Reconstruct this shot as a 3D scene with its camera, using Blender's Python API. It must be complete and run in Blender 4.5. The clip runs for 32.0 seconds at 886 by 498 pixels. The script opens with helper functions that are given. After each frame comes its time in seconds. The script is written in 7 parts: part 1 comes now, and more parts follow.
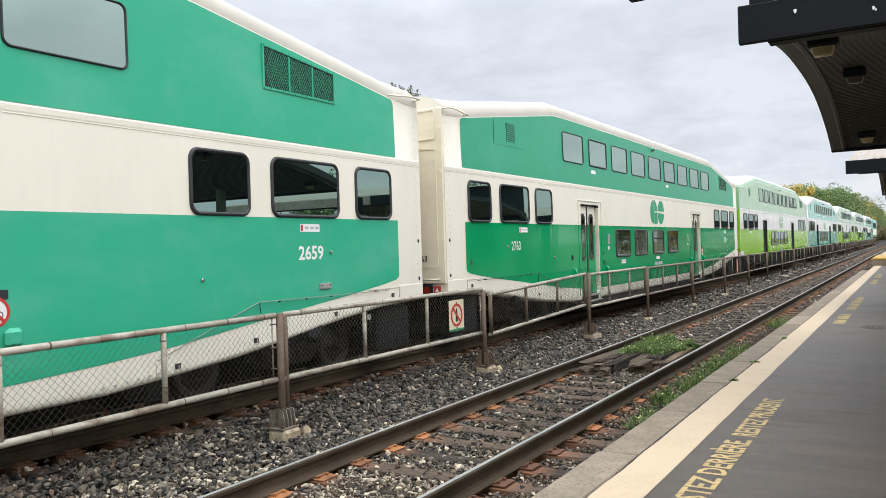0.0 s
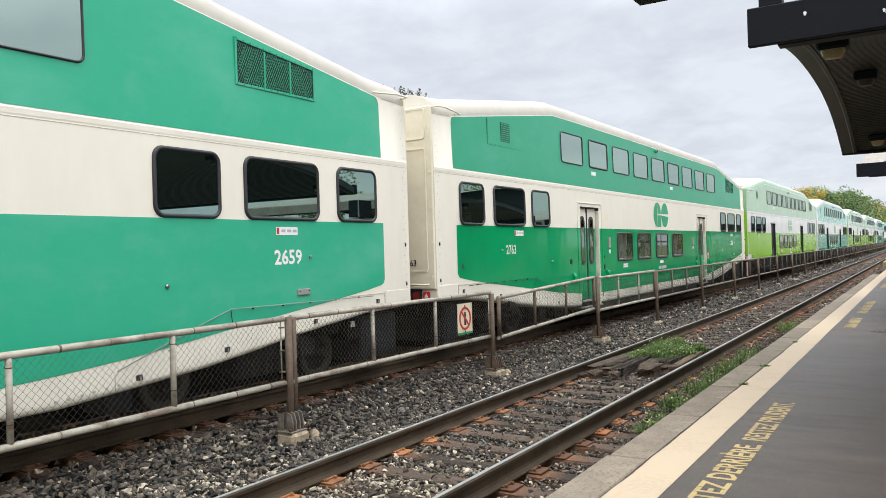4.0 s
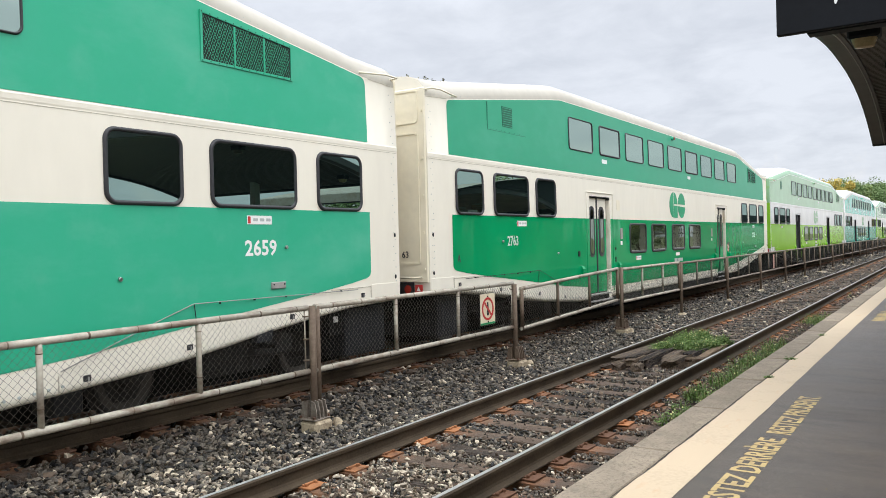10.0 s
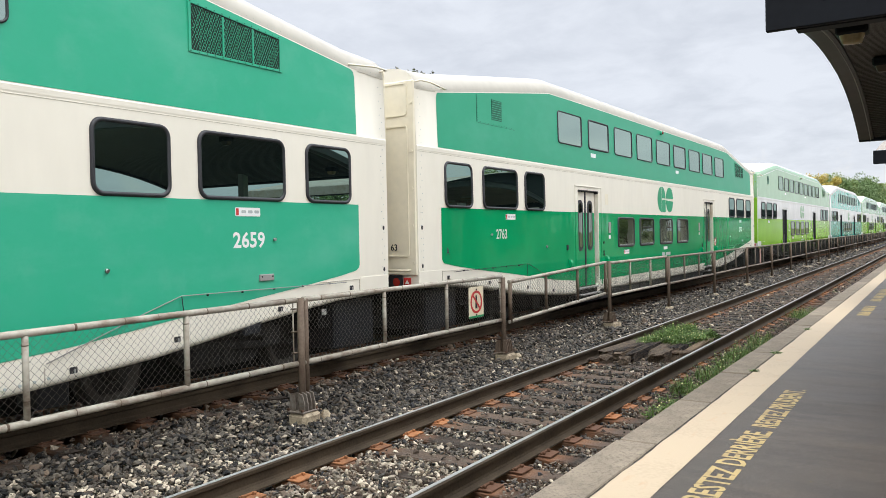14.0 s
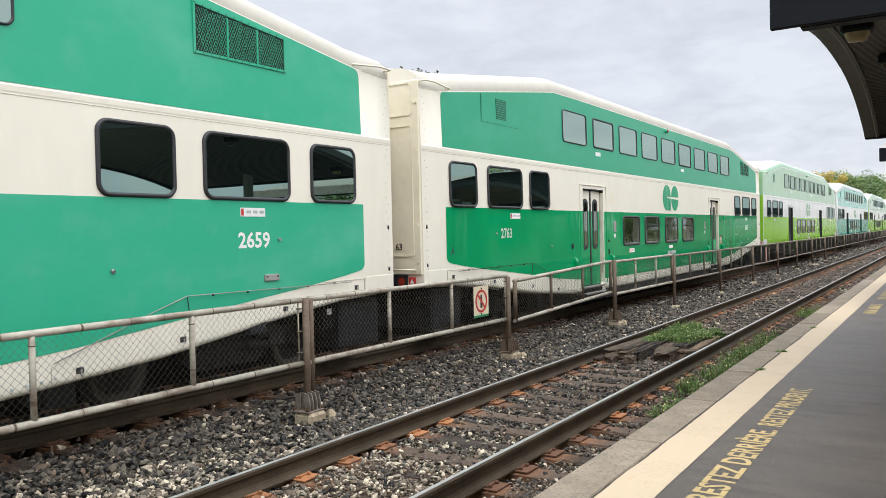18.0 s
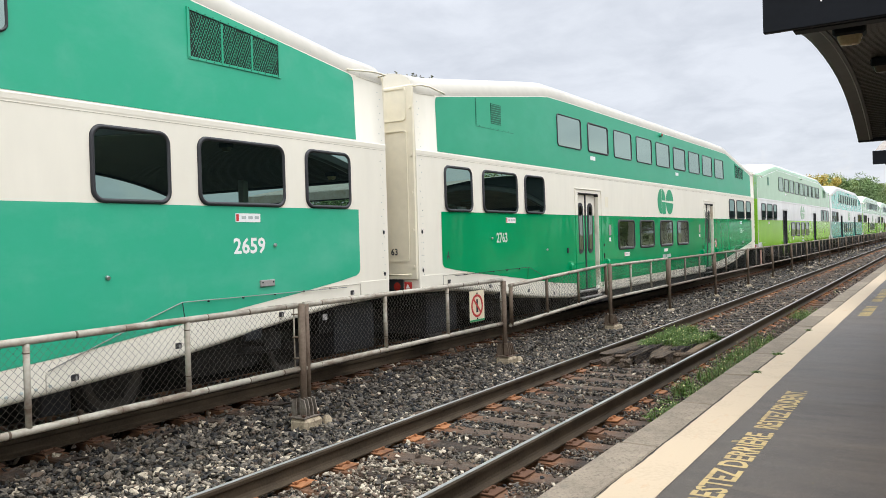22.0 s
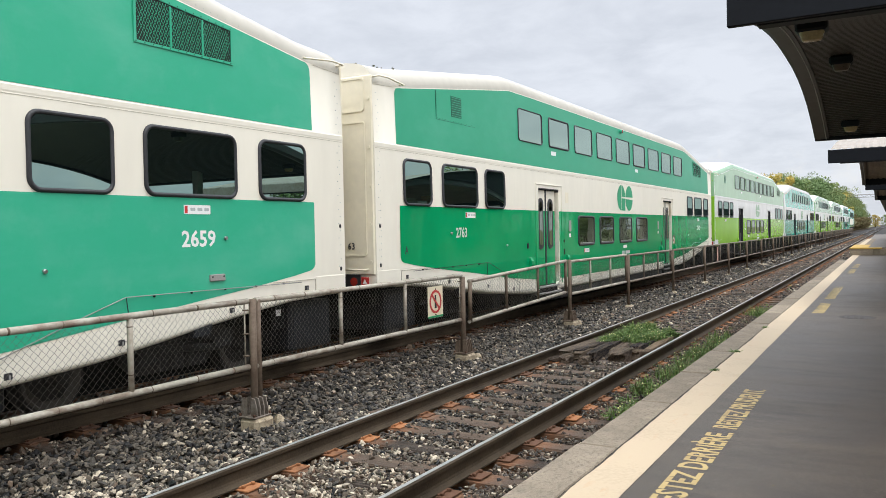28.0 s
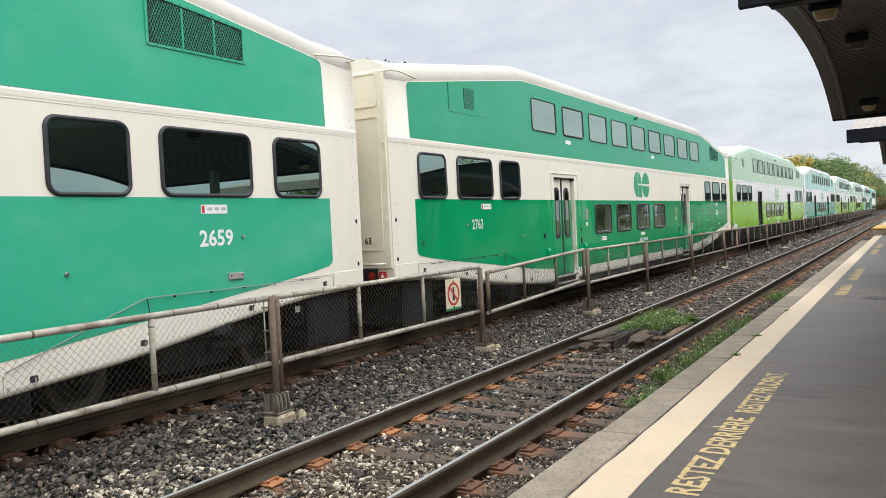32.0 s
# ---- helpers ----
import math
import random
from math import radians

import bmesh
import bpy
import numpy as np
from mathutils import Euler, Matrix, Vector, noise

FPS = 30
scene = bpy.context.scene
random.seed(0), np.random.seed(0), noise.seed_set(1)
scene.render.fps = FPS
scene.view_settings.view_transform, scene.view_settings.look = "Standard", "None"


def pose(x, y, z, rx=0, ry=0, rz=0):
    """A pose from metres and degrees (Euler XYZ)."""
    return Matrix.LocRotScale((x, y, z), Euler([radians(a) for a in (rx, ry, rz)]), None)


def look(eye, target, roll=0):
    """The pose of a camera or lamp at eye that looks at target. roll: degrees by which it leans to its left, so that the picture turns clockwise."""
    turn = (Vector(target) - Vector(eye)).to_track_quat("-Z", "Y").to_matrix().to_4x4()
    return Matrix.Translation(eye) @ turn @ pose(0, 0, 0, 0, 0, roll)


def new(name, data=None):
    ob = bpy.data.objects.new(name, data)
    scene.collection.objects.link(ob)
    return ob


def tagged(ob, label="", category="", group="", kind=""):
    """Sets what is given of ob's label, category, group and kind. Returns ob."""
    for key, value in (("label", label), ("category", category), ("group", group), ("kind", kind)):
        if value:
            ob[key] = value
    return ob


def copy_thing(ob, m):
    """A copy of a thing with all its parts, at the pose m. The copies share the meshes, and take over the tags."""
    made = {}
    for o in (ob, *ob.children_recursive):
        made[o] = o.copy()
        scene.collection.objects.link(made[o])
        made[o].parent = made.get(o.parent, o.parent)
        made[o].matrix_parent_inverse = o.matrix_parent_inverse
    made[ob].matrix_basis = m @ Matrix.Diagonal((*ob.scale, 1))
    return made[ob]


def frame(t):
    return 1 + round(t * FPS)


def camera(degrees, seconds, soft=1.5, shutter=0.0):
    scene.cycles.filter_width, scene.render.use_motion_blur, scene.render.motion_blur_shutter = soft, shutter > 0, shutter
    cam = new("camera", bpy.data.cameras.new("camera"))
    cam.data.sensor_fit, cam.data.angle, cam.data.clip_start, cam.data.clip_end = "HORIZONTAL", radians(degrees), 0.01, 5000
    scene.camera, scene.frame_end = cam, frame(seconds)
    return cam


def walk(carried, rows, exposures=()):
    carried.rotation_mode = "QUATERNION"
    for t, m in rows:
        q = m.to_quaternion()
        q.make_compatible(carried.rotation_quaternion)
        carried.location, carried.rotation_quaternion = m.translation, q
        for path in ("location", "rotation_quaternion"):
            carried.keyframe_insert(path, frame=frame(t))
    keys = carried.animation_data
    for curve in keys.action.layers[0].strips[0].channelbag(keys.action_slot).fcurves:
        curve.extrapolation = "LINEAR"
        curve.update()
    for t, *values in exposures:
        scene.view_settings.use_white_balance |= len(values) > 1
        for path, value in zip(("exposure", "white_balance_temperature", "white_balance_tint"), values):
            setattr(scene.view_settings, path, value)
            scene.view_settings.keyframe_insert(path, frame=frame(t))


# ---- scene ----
cam = camera(59.0, 32.0, soft=0.65)
PATH = [
    (0, (3.92, -9.831, 1.837), (2.887, -8.118, 1.833), -1.7),
    (0.5, (3.923, -9.816, 1.846), (2.886, -8.105, 1.845), -1.9),
    (1, (3.921, -9.821, 1.851), (2.887, -8.109, 1.86), -1.9),
    (1.5, (3.919, -9.819, 1.844), (2.886, -8.107, 1.854), -1.8),
    (2, (3.918, -9.826, 1.842), (2.882, -8.116, 1.849), -1.8),
    (2.5, (3.923, -9.823, 1.843), (2.879, -8.117, 1.847), -1.8),
    (3, (3.922, -9.826, 1.844), (2.873, -8.123, 1.846), -1.7),
    (3.5, (3.922, -9.825, 1.838), (2.871, -8.124, 1.843), -1.7),
    (5.5, (3.92, -9.833, 1.842), (2.868, -8.132, 1.846), -1.6),
    (6, (3.92, -9.836, 1.847), (2.87, -8.134, 1.852), -1.5),
    (6.5, (3.928, -9.824, 1.842), (2.874, -8.124, 1.849), -1.4),
    (7, (3.921, -9.83, 1.838), (2.855, -8.138, 1.835), -1.3),
    (7.5, (3.917, -9.838, 1.837), (2.834, -8.156, 1.82), -1.2),
    (8, (3.921, -9.841, 1.842), (2.831, -8.164, 1.822), -1.2),
    (8.5, (3.928, -9.828, 1.845), (2.832, -8.155, 1.825), -1.4),
    (9, (3.923, -9.843, 1.841), (2.825, -8.172, 1.822), -1.5),
    (9.5, (3.923, -9.841, 1.847), (2.823, -8.17, 1.828), -1.5),
    (10, (3.923, -9.834, 1.836), (2.822, -8.165, 1.818), -1.4),
    (10.5, (3.924, -9.841, 1.839), (2.821, -8.172, 1.821), -1.4),
    (11, (3.923, -9.843, 1.838), (2.822, -8.174, 1.82), -1.5),
    (11.5, (3.925, -9.842, 1.84), (2.828, -8.17, 1.82), -1.3),
    (12, (3.924, -9.829, 1.839), (2.833, -8.153, 1.814), -1.2),
    (12.5, (3.925, -9.831, 1.84), (2.842, -8.149, 1.809), -1.0),
    (13, (3.922, -9.826, 1.842), (2.846, -8.14, 1.806), -1.0),
    (13.5, (3.922, -9.834, 1.838), (2.848, -8.147, 1.801), -1.0),
    (14, (3.92, -9.837, 1.839), (2.843, -8.152, 1.802), -1.1),
    (14.5, (3.922, -9.837, 1.838), (2.842, -8.155, 1.802), -1.2),
    (16.5, (3.924, -9.837, 1.842), (2.84, -8.157, 1.803), -1.1),
    (17, (3.928, -9.836, 1.842), (2.843, -8.156, 1.805), -1.2),
    (17.5, (3.926, -9.834, 1.841), (2.839, -8.156, 1.805), -1.3),
    (18, (3.93, -9.839, 1.843), (2.842, -8.162, 1.804), -1.3),
    (18.5, (3.927, -9.836, 1.846), (2.842, -8.156, 1.806), -1.3),
    (19, (3.926, -9.837, 1.842), (2.844, -8.155, 1.805), -1.4),
    (19.5, (3.925, -9.835, 1.842), (2.844, -8.152, 1.808), -1.5),
    (20, (3.926, -9.839, 1.845), (2.847, -8.156, 1.813), -1.5),
    (20.5, (3.925, -9.828, 1.842), (2.847, -8.143, 1.812), -1.5),
    (21, (3.922, -9.827, 1.841), (2.845, -8.142, 1.809), -1.5),
    (21.5, (3.926, -9.829, 1.843), (2.847, -8.146, 1.813), -1.6),
    (22, (3.928, -9.839, 1.841), (2.849, -8.154, 1.814), -1.6),
    (22.5, (3.925, -9.835, 1.841), (2.854, -8.146, 1.814), -1.6),
    (23, (3.921, -9.831, 1.839), (2.86, -8.136, 1.811), -1.5),
    (23.5, (3.922, -9.829, 1.841), (2.876, -8.124, 1.8), -1.5),
    (24, (3.854, -9.786, 1.835), (2.853, -8.055, 1.761), -1.1),
    (24.5, (3.838, -9.752, 1.829), (2.912, -7.982, 1.742), -1.4),
    (25, (3.861, -9.67, 1.842), (2.947, -7.893, 1.767), -1.4),
    (25.5, (3.852, -9.64, 1.842), (2.892, -7.887, 1.771), -1.6),
    (27.5, (3.84, -9.621, 1.841), (2.857, -7.88, 1.798), -1.3),
    (28, (3.842, -9.628, 1.84), (2.849, -7.893, 1.797), -1.1),
    (28.5, (3.852, -9.639, 1.841), (2.854, -7.906, 1.803), -0.6),
    (29, (3.855, -9.651, 1.839), (2.853, -7.92, 1.804), -0.9),
    (29.5, (3.858, -9.648, 1.841), (2.853, -7.919, 1.798), -1.1),
    (30, (3.856, -9.635, 1.84), (2.861, -7.901, 1.789), -1.4),
    (30.5, (3.857, -9.639, 1.837), (2.859, -7.906, 1.784), -2.1),
    (31, (3.861, -9.625, 1.832), (2.851, -7.9, 1.777), -2.6),
    (31.5, (3.862, -9.625, 1.835), (2.838, -7.908, 1.778), -2.7),
    (32, (3.865, -9.631, 1.834), (2.832, -7.919, 1.774), -2.8),
]
walk(cam, [(t, look(eye, target, roll)) for t, eye, target, roll in PATH],
     [(0.0, 0.0), (24.2, 0.0), (25.0, -0.08), (25.5, -0.08), (27.5, -0.03), (32.0, -0.03)])

# ---- world, sun, exposure ----
world = bpy.data.worlds.new("overcast_sky")
scene.world = world
world.use_nodes = True
wt = world.node_tree
wt.nodes.clear()


def wnode(kind, **values):
    n = wt.nodes.new(kind)
    for key, value in values.items():
        n.inputs[key].default_value = value
    return n


w_out = wt.nodes.new("ShaderNodeOutputWorld")
w_bg = wt.nodes.new("ShaderNodeBackground")
w_sky = wt.nodes.new("ShaderNodeTexSky")
w_sky.sky_type, w_sky.sun_disc = "NISHITA", False
w_sky.sun_elevation, w_sky.sun_rotation = radians(52), radians(108)
w_dim = wt.nodes.new("ShaderNodeVectorMath")
w_dim.operation = "SCALE"
w_dim.inputs["Scale"].default_value = 0.09
w_co = wt.nodes.new("ShaderNodeTexCoord")
w_sep = wt.nodes.new("ShaderNodeSeparateXYZ")
w_up = wt.nodes.new("ShaderNodeMath")
w_up.operation = "ADD"
w_up.inputs[1].default_value = 0.22
w_flat = wt.nodes.new("ShaderNodeVectorMath")
w_flat.operation = "DIVIDE"
w_comb = wt.nodes.new("ShaderNodeCombineXYZ")
w_n1 = wnode("ShaderNodeTexNoise", Scale=3.4, Detail=8.0, Roughness=0.58, Distortion=0.25)
w_ramp = wt.nodes.new("ShaderNodeValToRGB")
w_ramp.color_ramp.elements[0].position, w_ramp.color_ramp.elements[0].color = 0.36, (0.73, 0.77, 0.85, 1)
w_ramp.color_ramp.elements[1].position, w_ramp.color_ramp.elements[1].color = 0.60, (0.865, 0.905, 0.985, 1)
# an overcast dome: brighter towards the zenith
w_grad = wt.nodes.new("ShaderNodeMapRange")
w_grad.inputs["From Min"].default_value, w_grad.inputs["From Max"].default_value = 0.28, 0.95
w_grad.inputs["To Min"].default_value, w_grad.inputs["To Max"].default_value = 1.0, 4.6
w_mul = wt.nodes.new("ShaderNodeVectorMath")
w_mul.operation = "SCALE"
# bright heaped cloud low over the horizon
w_n2 = wnode("ShaderNodeTexNoise", Scale=5.5, Detail=6.0, Roughness=0.6)
w_heap, w_low = wt.nodes.new("ShaderNodeMapRange"), wt.nodes.new("ShaderNodeMapRange")
w_heap.inputs["From Min"].default_value, w_heap.inputs["From Max"].default_value = 0.46, 0.55
w_low.inputs["From Min"].default_value, w_low.inputs["From Max"].default_value = 0.135, 0.10
w_both = wt.nodes.new("ShaderNodeMath")
w_both.operation = "MULTIPLY"
w_cloud = wt.nodes.new("ShaderNodeMix")
w_cloud.data_type = "RGBA"
w_cloud.inputs["B"].default_value = (0.93, 0.935, 0.95, 1)
w_mix = wt.nodes.new("ShaderNodeMix")
w_mix.data_type = "RGBA"
w_mix.inputs["Factor"].default_value = 0.9
for a, b in (
    (w_co.outputs["Generated"], w_sep.inputs[0]), (w_sep.outputs["Z"], w_up.inputs[0]),
    (w_up.outputs[0], w_comb.inputs[0]), (w_up.outputs[0], w_comb.inputs[1]), (w_up.outputs[0], w_comb.inputs[2]),
    (w_co.outputs["Generated"], w_flat.inputs[0]), (w_comb.outputs[0], w_flat.inputs[1]),
    (w_flat.outputs[0], w_n1.inputs["Vector"]), (w_n1.outputs["Fac"], w_ramp.inputs["Fac"]),
    (w_sep.outputs["Z"], w_grad.inputs["Value"]), (w_co.outputs["Generated"], w_n2.inputs["Vector"]), (w_n2.outputs["Fac"], w_heap.inputs["Value"]), (w_sep.outputs["Z"], w_low.inputs["Value"]),
    (w_heap.outputs["Result"], w_both.inputs[0]), (w_low.outputs["Result"], w_both.inputs[1]), (w_both.outputs[0], w_cloud.inputs["Factor"]),
    (w_ramp.outputs["Color"], w_cloud.inputs["A"]), (w_cloud.outputs["Result"], w_mul.inputs[0]),
    (w_grad.outputs["Result"], w_mul.inputs["Scale"]),
    (w_sky.outputs["Color"], w_dim.inputs[0]), (w_dim.outputs[0], w_mix.inputs["A"]), (w_mul.outputs[0], w_mix.inputs["B"]),
    (w_mix.outputs["Result"], w_bg.inputs["Color"]), (w_bg.outputs[0], w_out.inputs["Surface"]),
):
    wt.links.new(a, b)
w_bg.inputs["Strength"].default_value = 1.0

# the sun behind cloud, high on the platform's side
sun = new("sun", bpy.data.lights.new("sun", "SUN"))
sun.data.energy, sun.data.angle, sun.data.color = 1.3, radians(70), (1.0, 0.95, 0.87)
sun.matrix_world = look((25, -8, 33), (0, 0, 0))
scene.view_settings.exposure = 0.0

# ---- materials ----


def own_waves(m):
    """Shifts a material's pattern from object to object, so that no two panes warp alike."""
    t = m.node_tree
    mp = next(n for n in t.nodes if n.bl_idname == "ShaderNodeMapping")
    far = t.nodes.new("ShaderNodeVectorMath")
    far.operation = "SCALE"
    far.inputs[0].default_value = (17, 29, 41)
    t.links.new(t.nodes.new("ShaderNodeObjectInfo").outputs["Random"], far.inputs["Scale"])
    t.links.new(far.outputs[0], mp.inputs["Location"])


def shade(name, base, rough=0.6, metal=0.0, vary=0.25, big=1.5, fine=40.0, bump=0.1, second=None, spread=(0.35, 0.65),
          island=0.0, obrandom=0.0, coord="Object", spec=0.5, ior=1.45, stretch=(1, 1, 1), coat=0.0, dist=0.004, tint=None, even=False):
    """A surface with a base colour, drift at a large and a small scale, and fine relief."""
    m = bpy.data.materials.new(name)
    m.use_nodes = True
    t = m.node_tree
    b = t.nodes["Principled BSDF"]
    b.inputs["Roughness"].default_value, b.inputs["Metallic"].default_value = rough, metal
    b.inputs["Specular IOR Level"].default_value, b.inputs["IOR"].default_value = spec, ior
    b.inputs["Coat Weight"].default_value = coat
    b.inputs["Coat Roughness"].default_value = 0.08
    if tint:
        b.inputs["Specular Tint"].default_value = (*tint, 1)
    co = t.nodes.new("ShaderNodeTexCoord")
    mp = t.nodes.new("ShaderNodeMapping")
    mp.inputs["Scale"].default_value = stretch
    t.links.new(co.outputs[coord], mp.inputs["Vector"])
    n1, n2 = t.nodes.new("ShaderNodeTexNoise"), t.nodes.new("ShaderNodeTexNoise")
    n1.inputs["Scale"].default_value, n1.inputs["Detail"].default_value = big, 5
    n2.inputs["Scale"].default_value, n2.inputs["Detail"].default_value = fine, 4
    for n in (n1, n2):
        t.links.new(mp.outputs[0], n.inputs["Vector"])
    add = t.nodes.new("ShaderNodeMath")
    add.operation = "MULTIPLY_ADD"
    add.inputs[1].default_value, add.inputs[2].default_value = 0.4, 0.0
    mixf = t.nodes.new("ShaderNodeMath")
    mixf.operation = "MULTIPLY_ADD"
    mixf.inputs[1].default_value = 0.6
    t.links.new(n2.outputs["Fac"], add.inputs[0])
    t.links.new(n1.outputs["Fac"], mixf.inputs[0])
    t.links.new(add.outputs[0], mixf.inputs[2])
    fac = mixf.outputs[0]
    if island or obrandom:
        src = t.nodes.new("ShaderNodeNewGeometry").outputs["Random Per Island"] if island else t.nodes.new("ShaderNodeObjectInfo").outputs["Random"]
        a2 = t.nodes.new("ShaderNodeMath")
        a2.operation = "MULTIPLY_ADD"
        a2.inputs[1].default_value = island or obrandom
        off = t.nodes.new("ShaderNodeMath")
        off.operation = "SUBTRACT"
        off.inputs[1].default_value = 0.5
        t.links.new(src, off.inputs[0])
        t.links.new(off.outputs[0], a2.inputs[0])
        t.links.new(fac, a2.inputs[2])
        fac = a2.outputs[0]
    ramp = t.nodes.new("ShaderNodeValToRGB")
    lo = tuple(c * (1 - vary) for c in base) if second is None else tuple(second)
    hi = tuple(min(1.0, c * (1 + vary * 0.6)) for c in base) if second is None else tuple(base)
    e = ramp.color_ramp.elements
    e[0].position, e[0].color, e[1].position, e[1].color = spread[0], (*lo, 1), spread[1], (*hi, 1)
    t.links.new(fac, ramp.inputs["Fac"])
    t.links.new(ramp.outputs["Color"], b.inputs["Base Color"])
    if bump:
        bp = t.nodes.new("ShaderNodeBump")
        bp.inputs["Strength"].default_value, bp.inputs["Distance"].default_value = bump, dist
        t.links.new(n2.outputs["Fac"], bp.inputs["Height"])
        t.links.new(bp.outputs[0], b.inputs["Normal"])
    if even:
        return m
    rr = t.nodes.new("ShaderNodeMapRange")
    rr.inputs["To Min"].default_value, rr.inputs["To Max"].default_value = max(0.02, rough - 0.08), min(1.0, rough + 0.1)
    t.links.new(n1.outputs["Fac"], rr.inputs["Value"])
    t.links.new(rr.outputs[0], b.inputs["Roughness"])
    return m


def weather(m, colour, scale, stretch, lo, hi, most):
    """Blends a second colour into a material in soft patches."""
    t = m.node_tree
    b = t.nodes["Principled BSDF"]
    was = b.inputs["Base Color"].links[0].from_socket
    co, mp, noi = t.nodes.new("ShaderNodeTexCoord"), t.nodes.new("ShaderNodeMapping"), t.nodes.new("ShaderNodeTexNoise")
    mp.inputs["Scale"].default_value, mp.inputs["Location"].default_value = stretch, (3.7 * scale, 1.3, 0.4)
    noi.inputs["Scale"].default_value, noi.inputs["Detail"].default_value, noi.inputs["Roughness"].default_value = scale, 6, 0.6
    rng_ = t.nodes.new("ShaderNodeMapRange")
    rng_.inputs["From Min"].default_value, rng_.inputs["From Max"].default_value, rng_.inputs["To Max"].default_value = lo, hi, most
    mx = t.nodes.new("ShaderNodeMix")
    mx.data_type = "RGBA"
    mx.inputs["B"].default_value = (*colour, 1)
    for a, c in ((co.outputs["Object"], mp.inputs["Vector"]), (mp.outputs[0], noi.inputs["Vector"]), (noi.outputs["Fac"], rng_.inputs["Value"]),
                 (rng_.outputs[0], mx.inputs["Factor"]), (was, mx.inputs["A"]), (mx.outputs["Result"], b.inputs["Base Color"])):
        t.links.new(a, c)


CREAM = shade("cream_paint", (0.795, 0.75, 0.635), 0.38, vary=0.05, big=0.8, fine=6, bump=0.02, stretch=(1, 1, 0.25))
# Roof cream is darkened to offset the strong light from overhead.
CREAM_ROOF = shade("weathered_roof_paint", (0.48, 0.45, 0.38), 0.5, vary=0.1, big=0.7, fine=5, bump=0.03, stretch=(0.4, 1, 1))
CREAM_END = shade("cream_end_paint", (0.81, 0.745, 0.58), 0.45, vary=0.08, big=1.2, fine=9, bump=0.03)
GREEN_OLD = shade("weathered_green_paint", (0.045, 0.395, 0.242), 0.30, second=(0.025, 0.375, 0.215), big=0.7, fine=4, bump=0.02, stretch=(1, 0.7, 0.9), spread=(0.42, 0.72))
GREEN_MID = shade("dull_green_paint", (0.038, 0.345, 0.20), 0.34, second=(0.026, 0.325, 0.18), big=0.7, fine=4, bump=0.02, stretch=(1, 0.7, 0.9), spread=(0.42, 0.72), spec=0.35)
weather(GREEN_MID, (0.10, 0.42, 0.28), 0.9, (1, 0.7, 1.5), 0.52, 0.80, 0.4)
weather(GREEN_OLD, (0.14, 0.48, 0.34), 0.9, (1, 0.7, 1.5), 0.50, 0.80, 0.5)
weather(GREEN_OLD, (0.16, 0.48, 0.34), 2.6, (1, 0.8, 0.7), 0.56, 0.82, 0.28)
weather(CREAM, (0.70, 0.64, 0.52), 1.3, (1, 0.8, 0.5), 0.54, 0.80, 0.5)
SEAM = shade("shaded_seam", (0.44, 0.40, 0.32), 0.6, vary=0.1, bump=0.0)
VENT = shade("dark_green_vent", (0.014, 0.12, 0.07), 0.6, vary=0.2, bump=0.1)
WEB = shade("worn_web_steel", (0.055, 0.048, 0.04), 0.5, metal=0.2, vary=0.2, bump=0.1)
GREEN_DEEP = shade("glossy_green_paint", (0.0005, 0.295, 0.106), 0.06, vary=0.12, big=0.6, fine=1.7, bump=0.55, stretch=(1, 1, 0.7), even=True, spec=0.4, dist=0.012)
PALE_GREEN = shade("pale_green_paint", (0.28, 0.48, 0.29), 0.16, vary=0.06, bump=0.02)
LIME = shade("lime_green_paint", (0.24, 0.53, 0.035), 0.14, vary=0.08, bump=0.02)
LIGHT_TEAL = shade("light_teal_paint", (0.13, 0.49, 0.39), 0.16, vary=0.08, bump=0.02)
TEAL = shade("teal_paint", (0.07, 0.38, 0.30), 0.16, vary=0.1, bump=0.02)
LOGO = shade("emblem_green", (0.012, 0.33, 0.155), 0.35, vary=0.1, bump=0.02)
WHITE = shade("white_paint", (0.75, 0.75, 0.73), 0.2, vary=0.05, bump=0.02)
# White lowered for roofs, so the bright zenith does not burn it out.
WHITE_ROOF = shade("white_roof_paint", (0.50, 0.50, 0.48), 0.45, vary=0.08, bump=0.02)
RUBBER = shade("black_rubber", (0.03, 0.03, 0.033), 0.5, vary=0.3, bump=0.05)
GLASS = shade("tinted_train_glass", (0.004, 0.007, 0.007), 0.0, vary=0.2, bump=0.0, ior=4.4, spec=0.5, tint=(0.70, 0.98, 0.90), even=True)
GLASS_LOW = shade("dark_lower_glass", (0.006, 0.008, 0.007), 0.0, vary=0.2, fine=2.0, bump=0.7, dist=0.0025, ior=3.6, spec=0.5, tint=(0.86, 1.0, 0.92), even=True)
own_waves(GLASS_LOW)
GLASS_UP = shade("mirrored_train_glass", (0.03, 0.035, 0.04), 0.03, vary=0.2, bump=0.0, ior=6.5, spec=0.5, tint=(0.80, 1.0, 0.88), even=True)
# Near black: the shade below the coaches is put into this colour.
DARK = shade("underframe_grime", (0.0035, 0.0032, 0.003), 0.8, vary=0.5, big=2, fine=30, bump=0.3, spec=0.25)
DARK_BOX = shade("grey_equipment_box", (0.017, 0.018, 0.021), 0.55, vary=0.3, big=2, fine=20, bump=0.1, spec=0.35)
# Truck and wheel colours are also lowered for the shade they stand in.
TRUCK = shade("dusty_truck_iron", (0.024, 0.023, 0.022), 0.7, vary=0.5, big=3, fine=30, bump=0.3, spec=0.3)
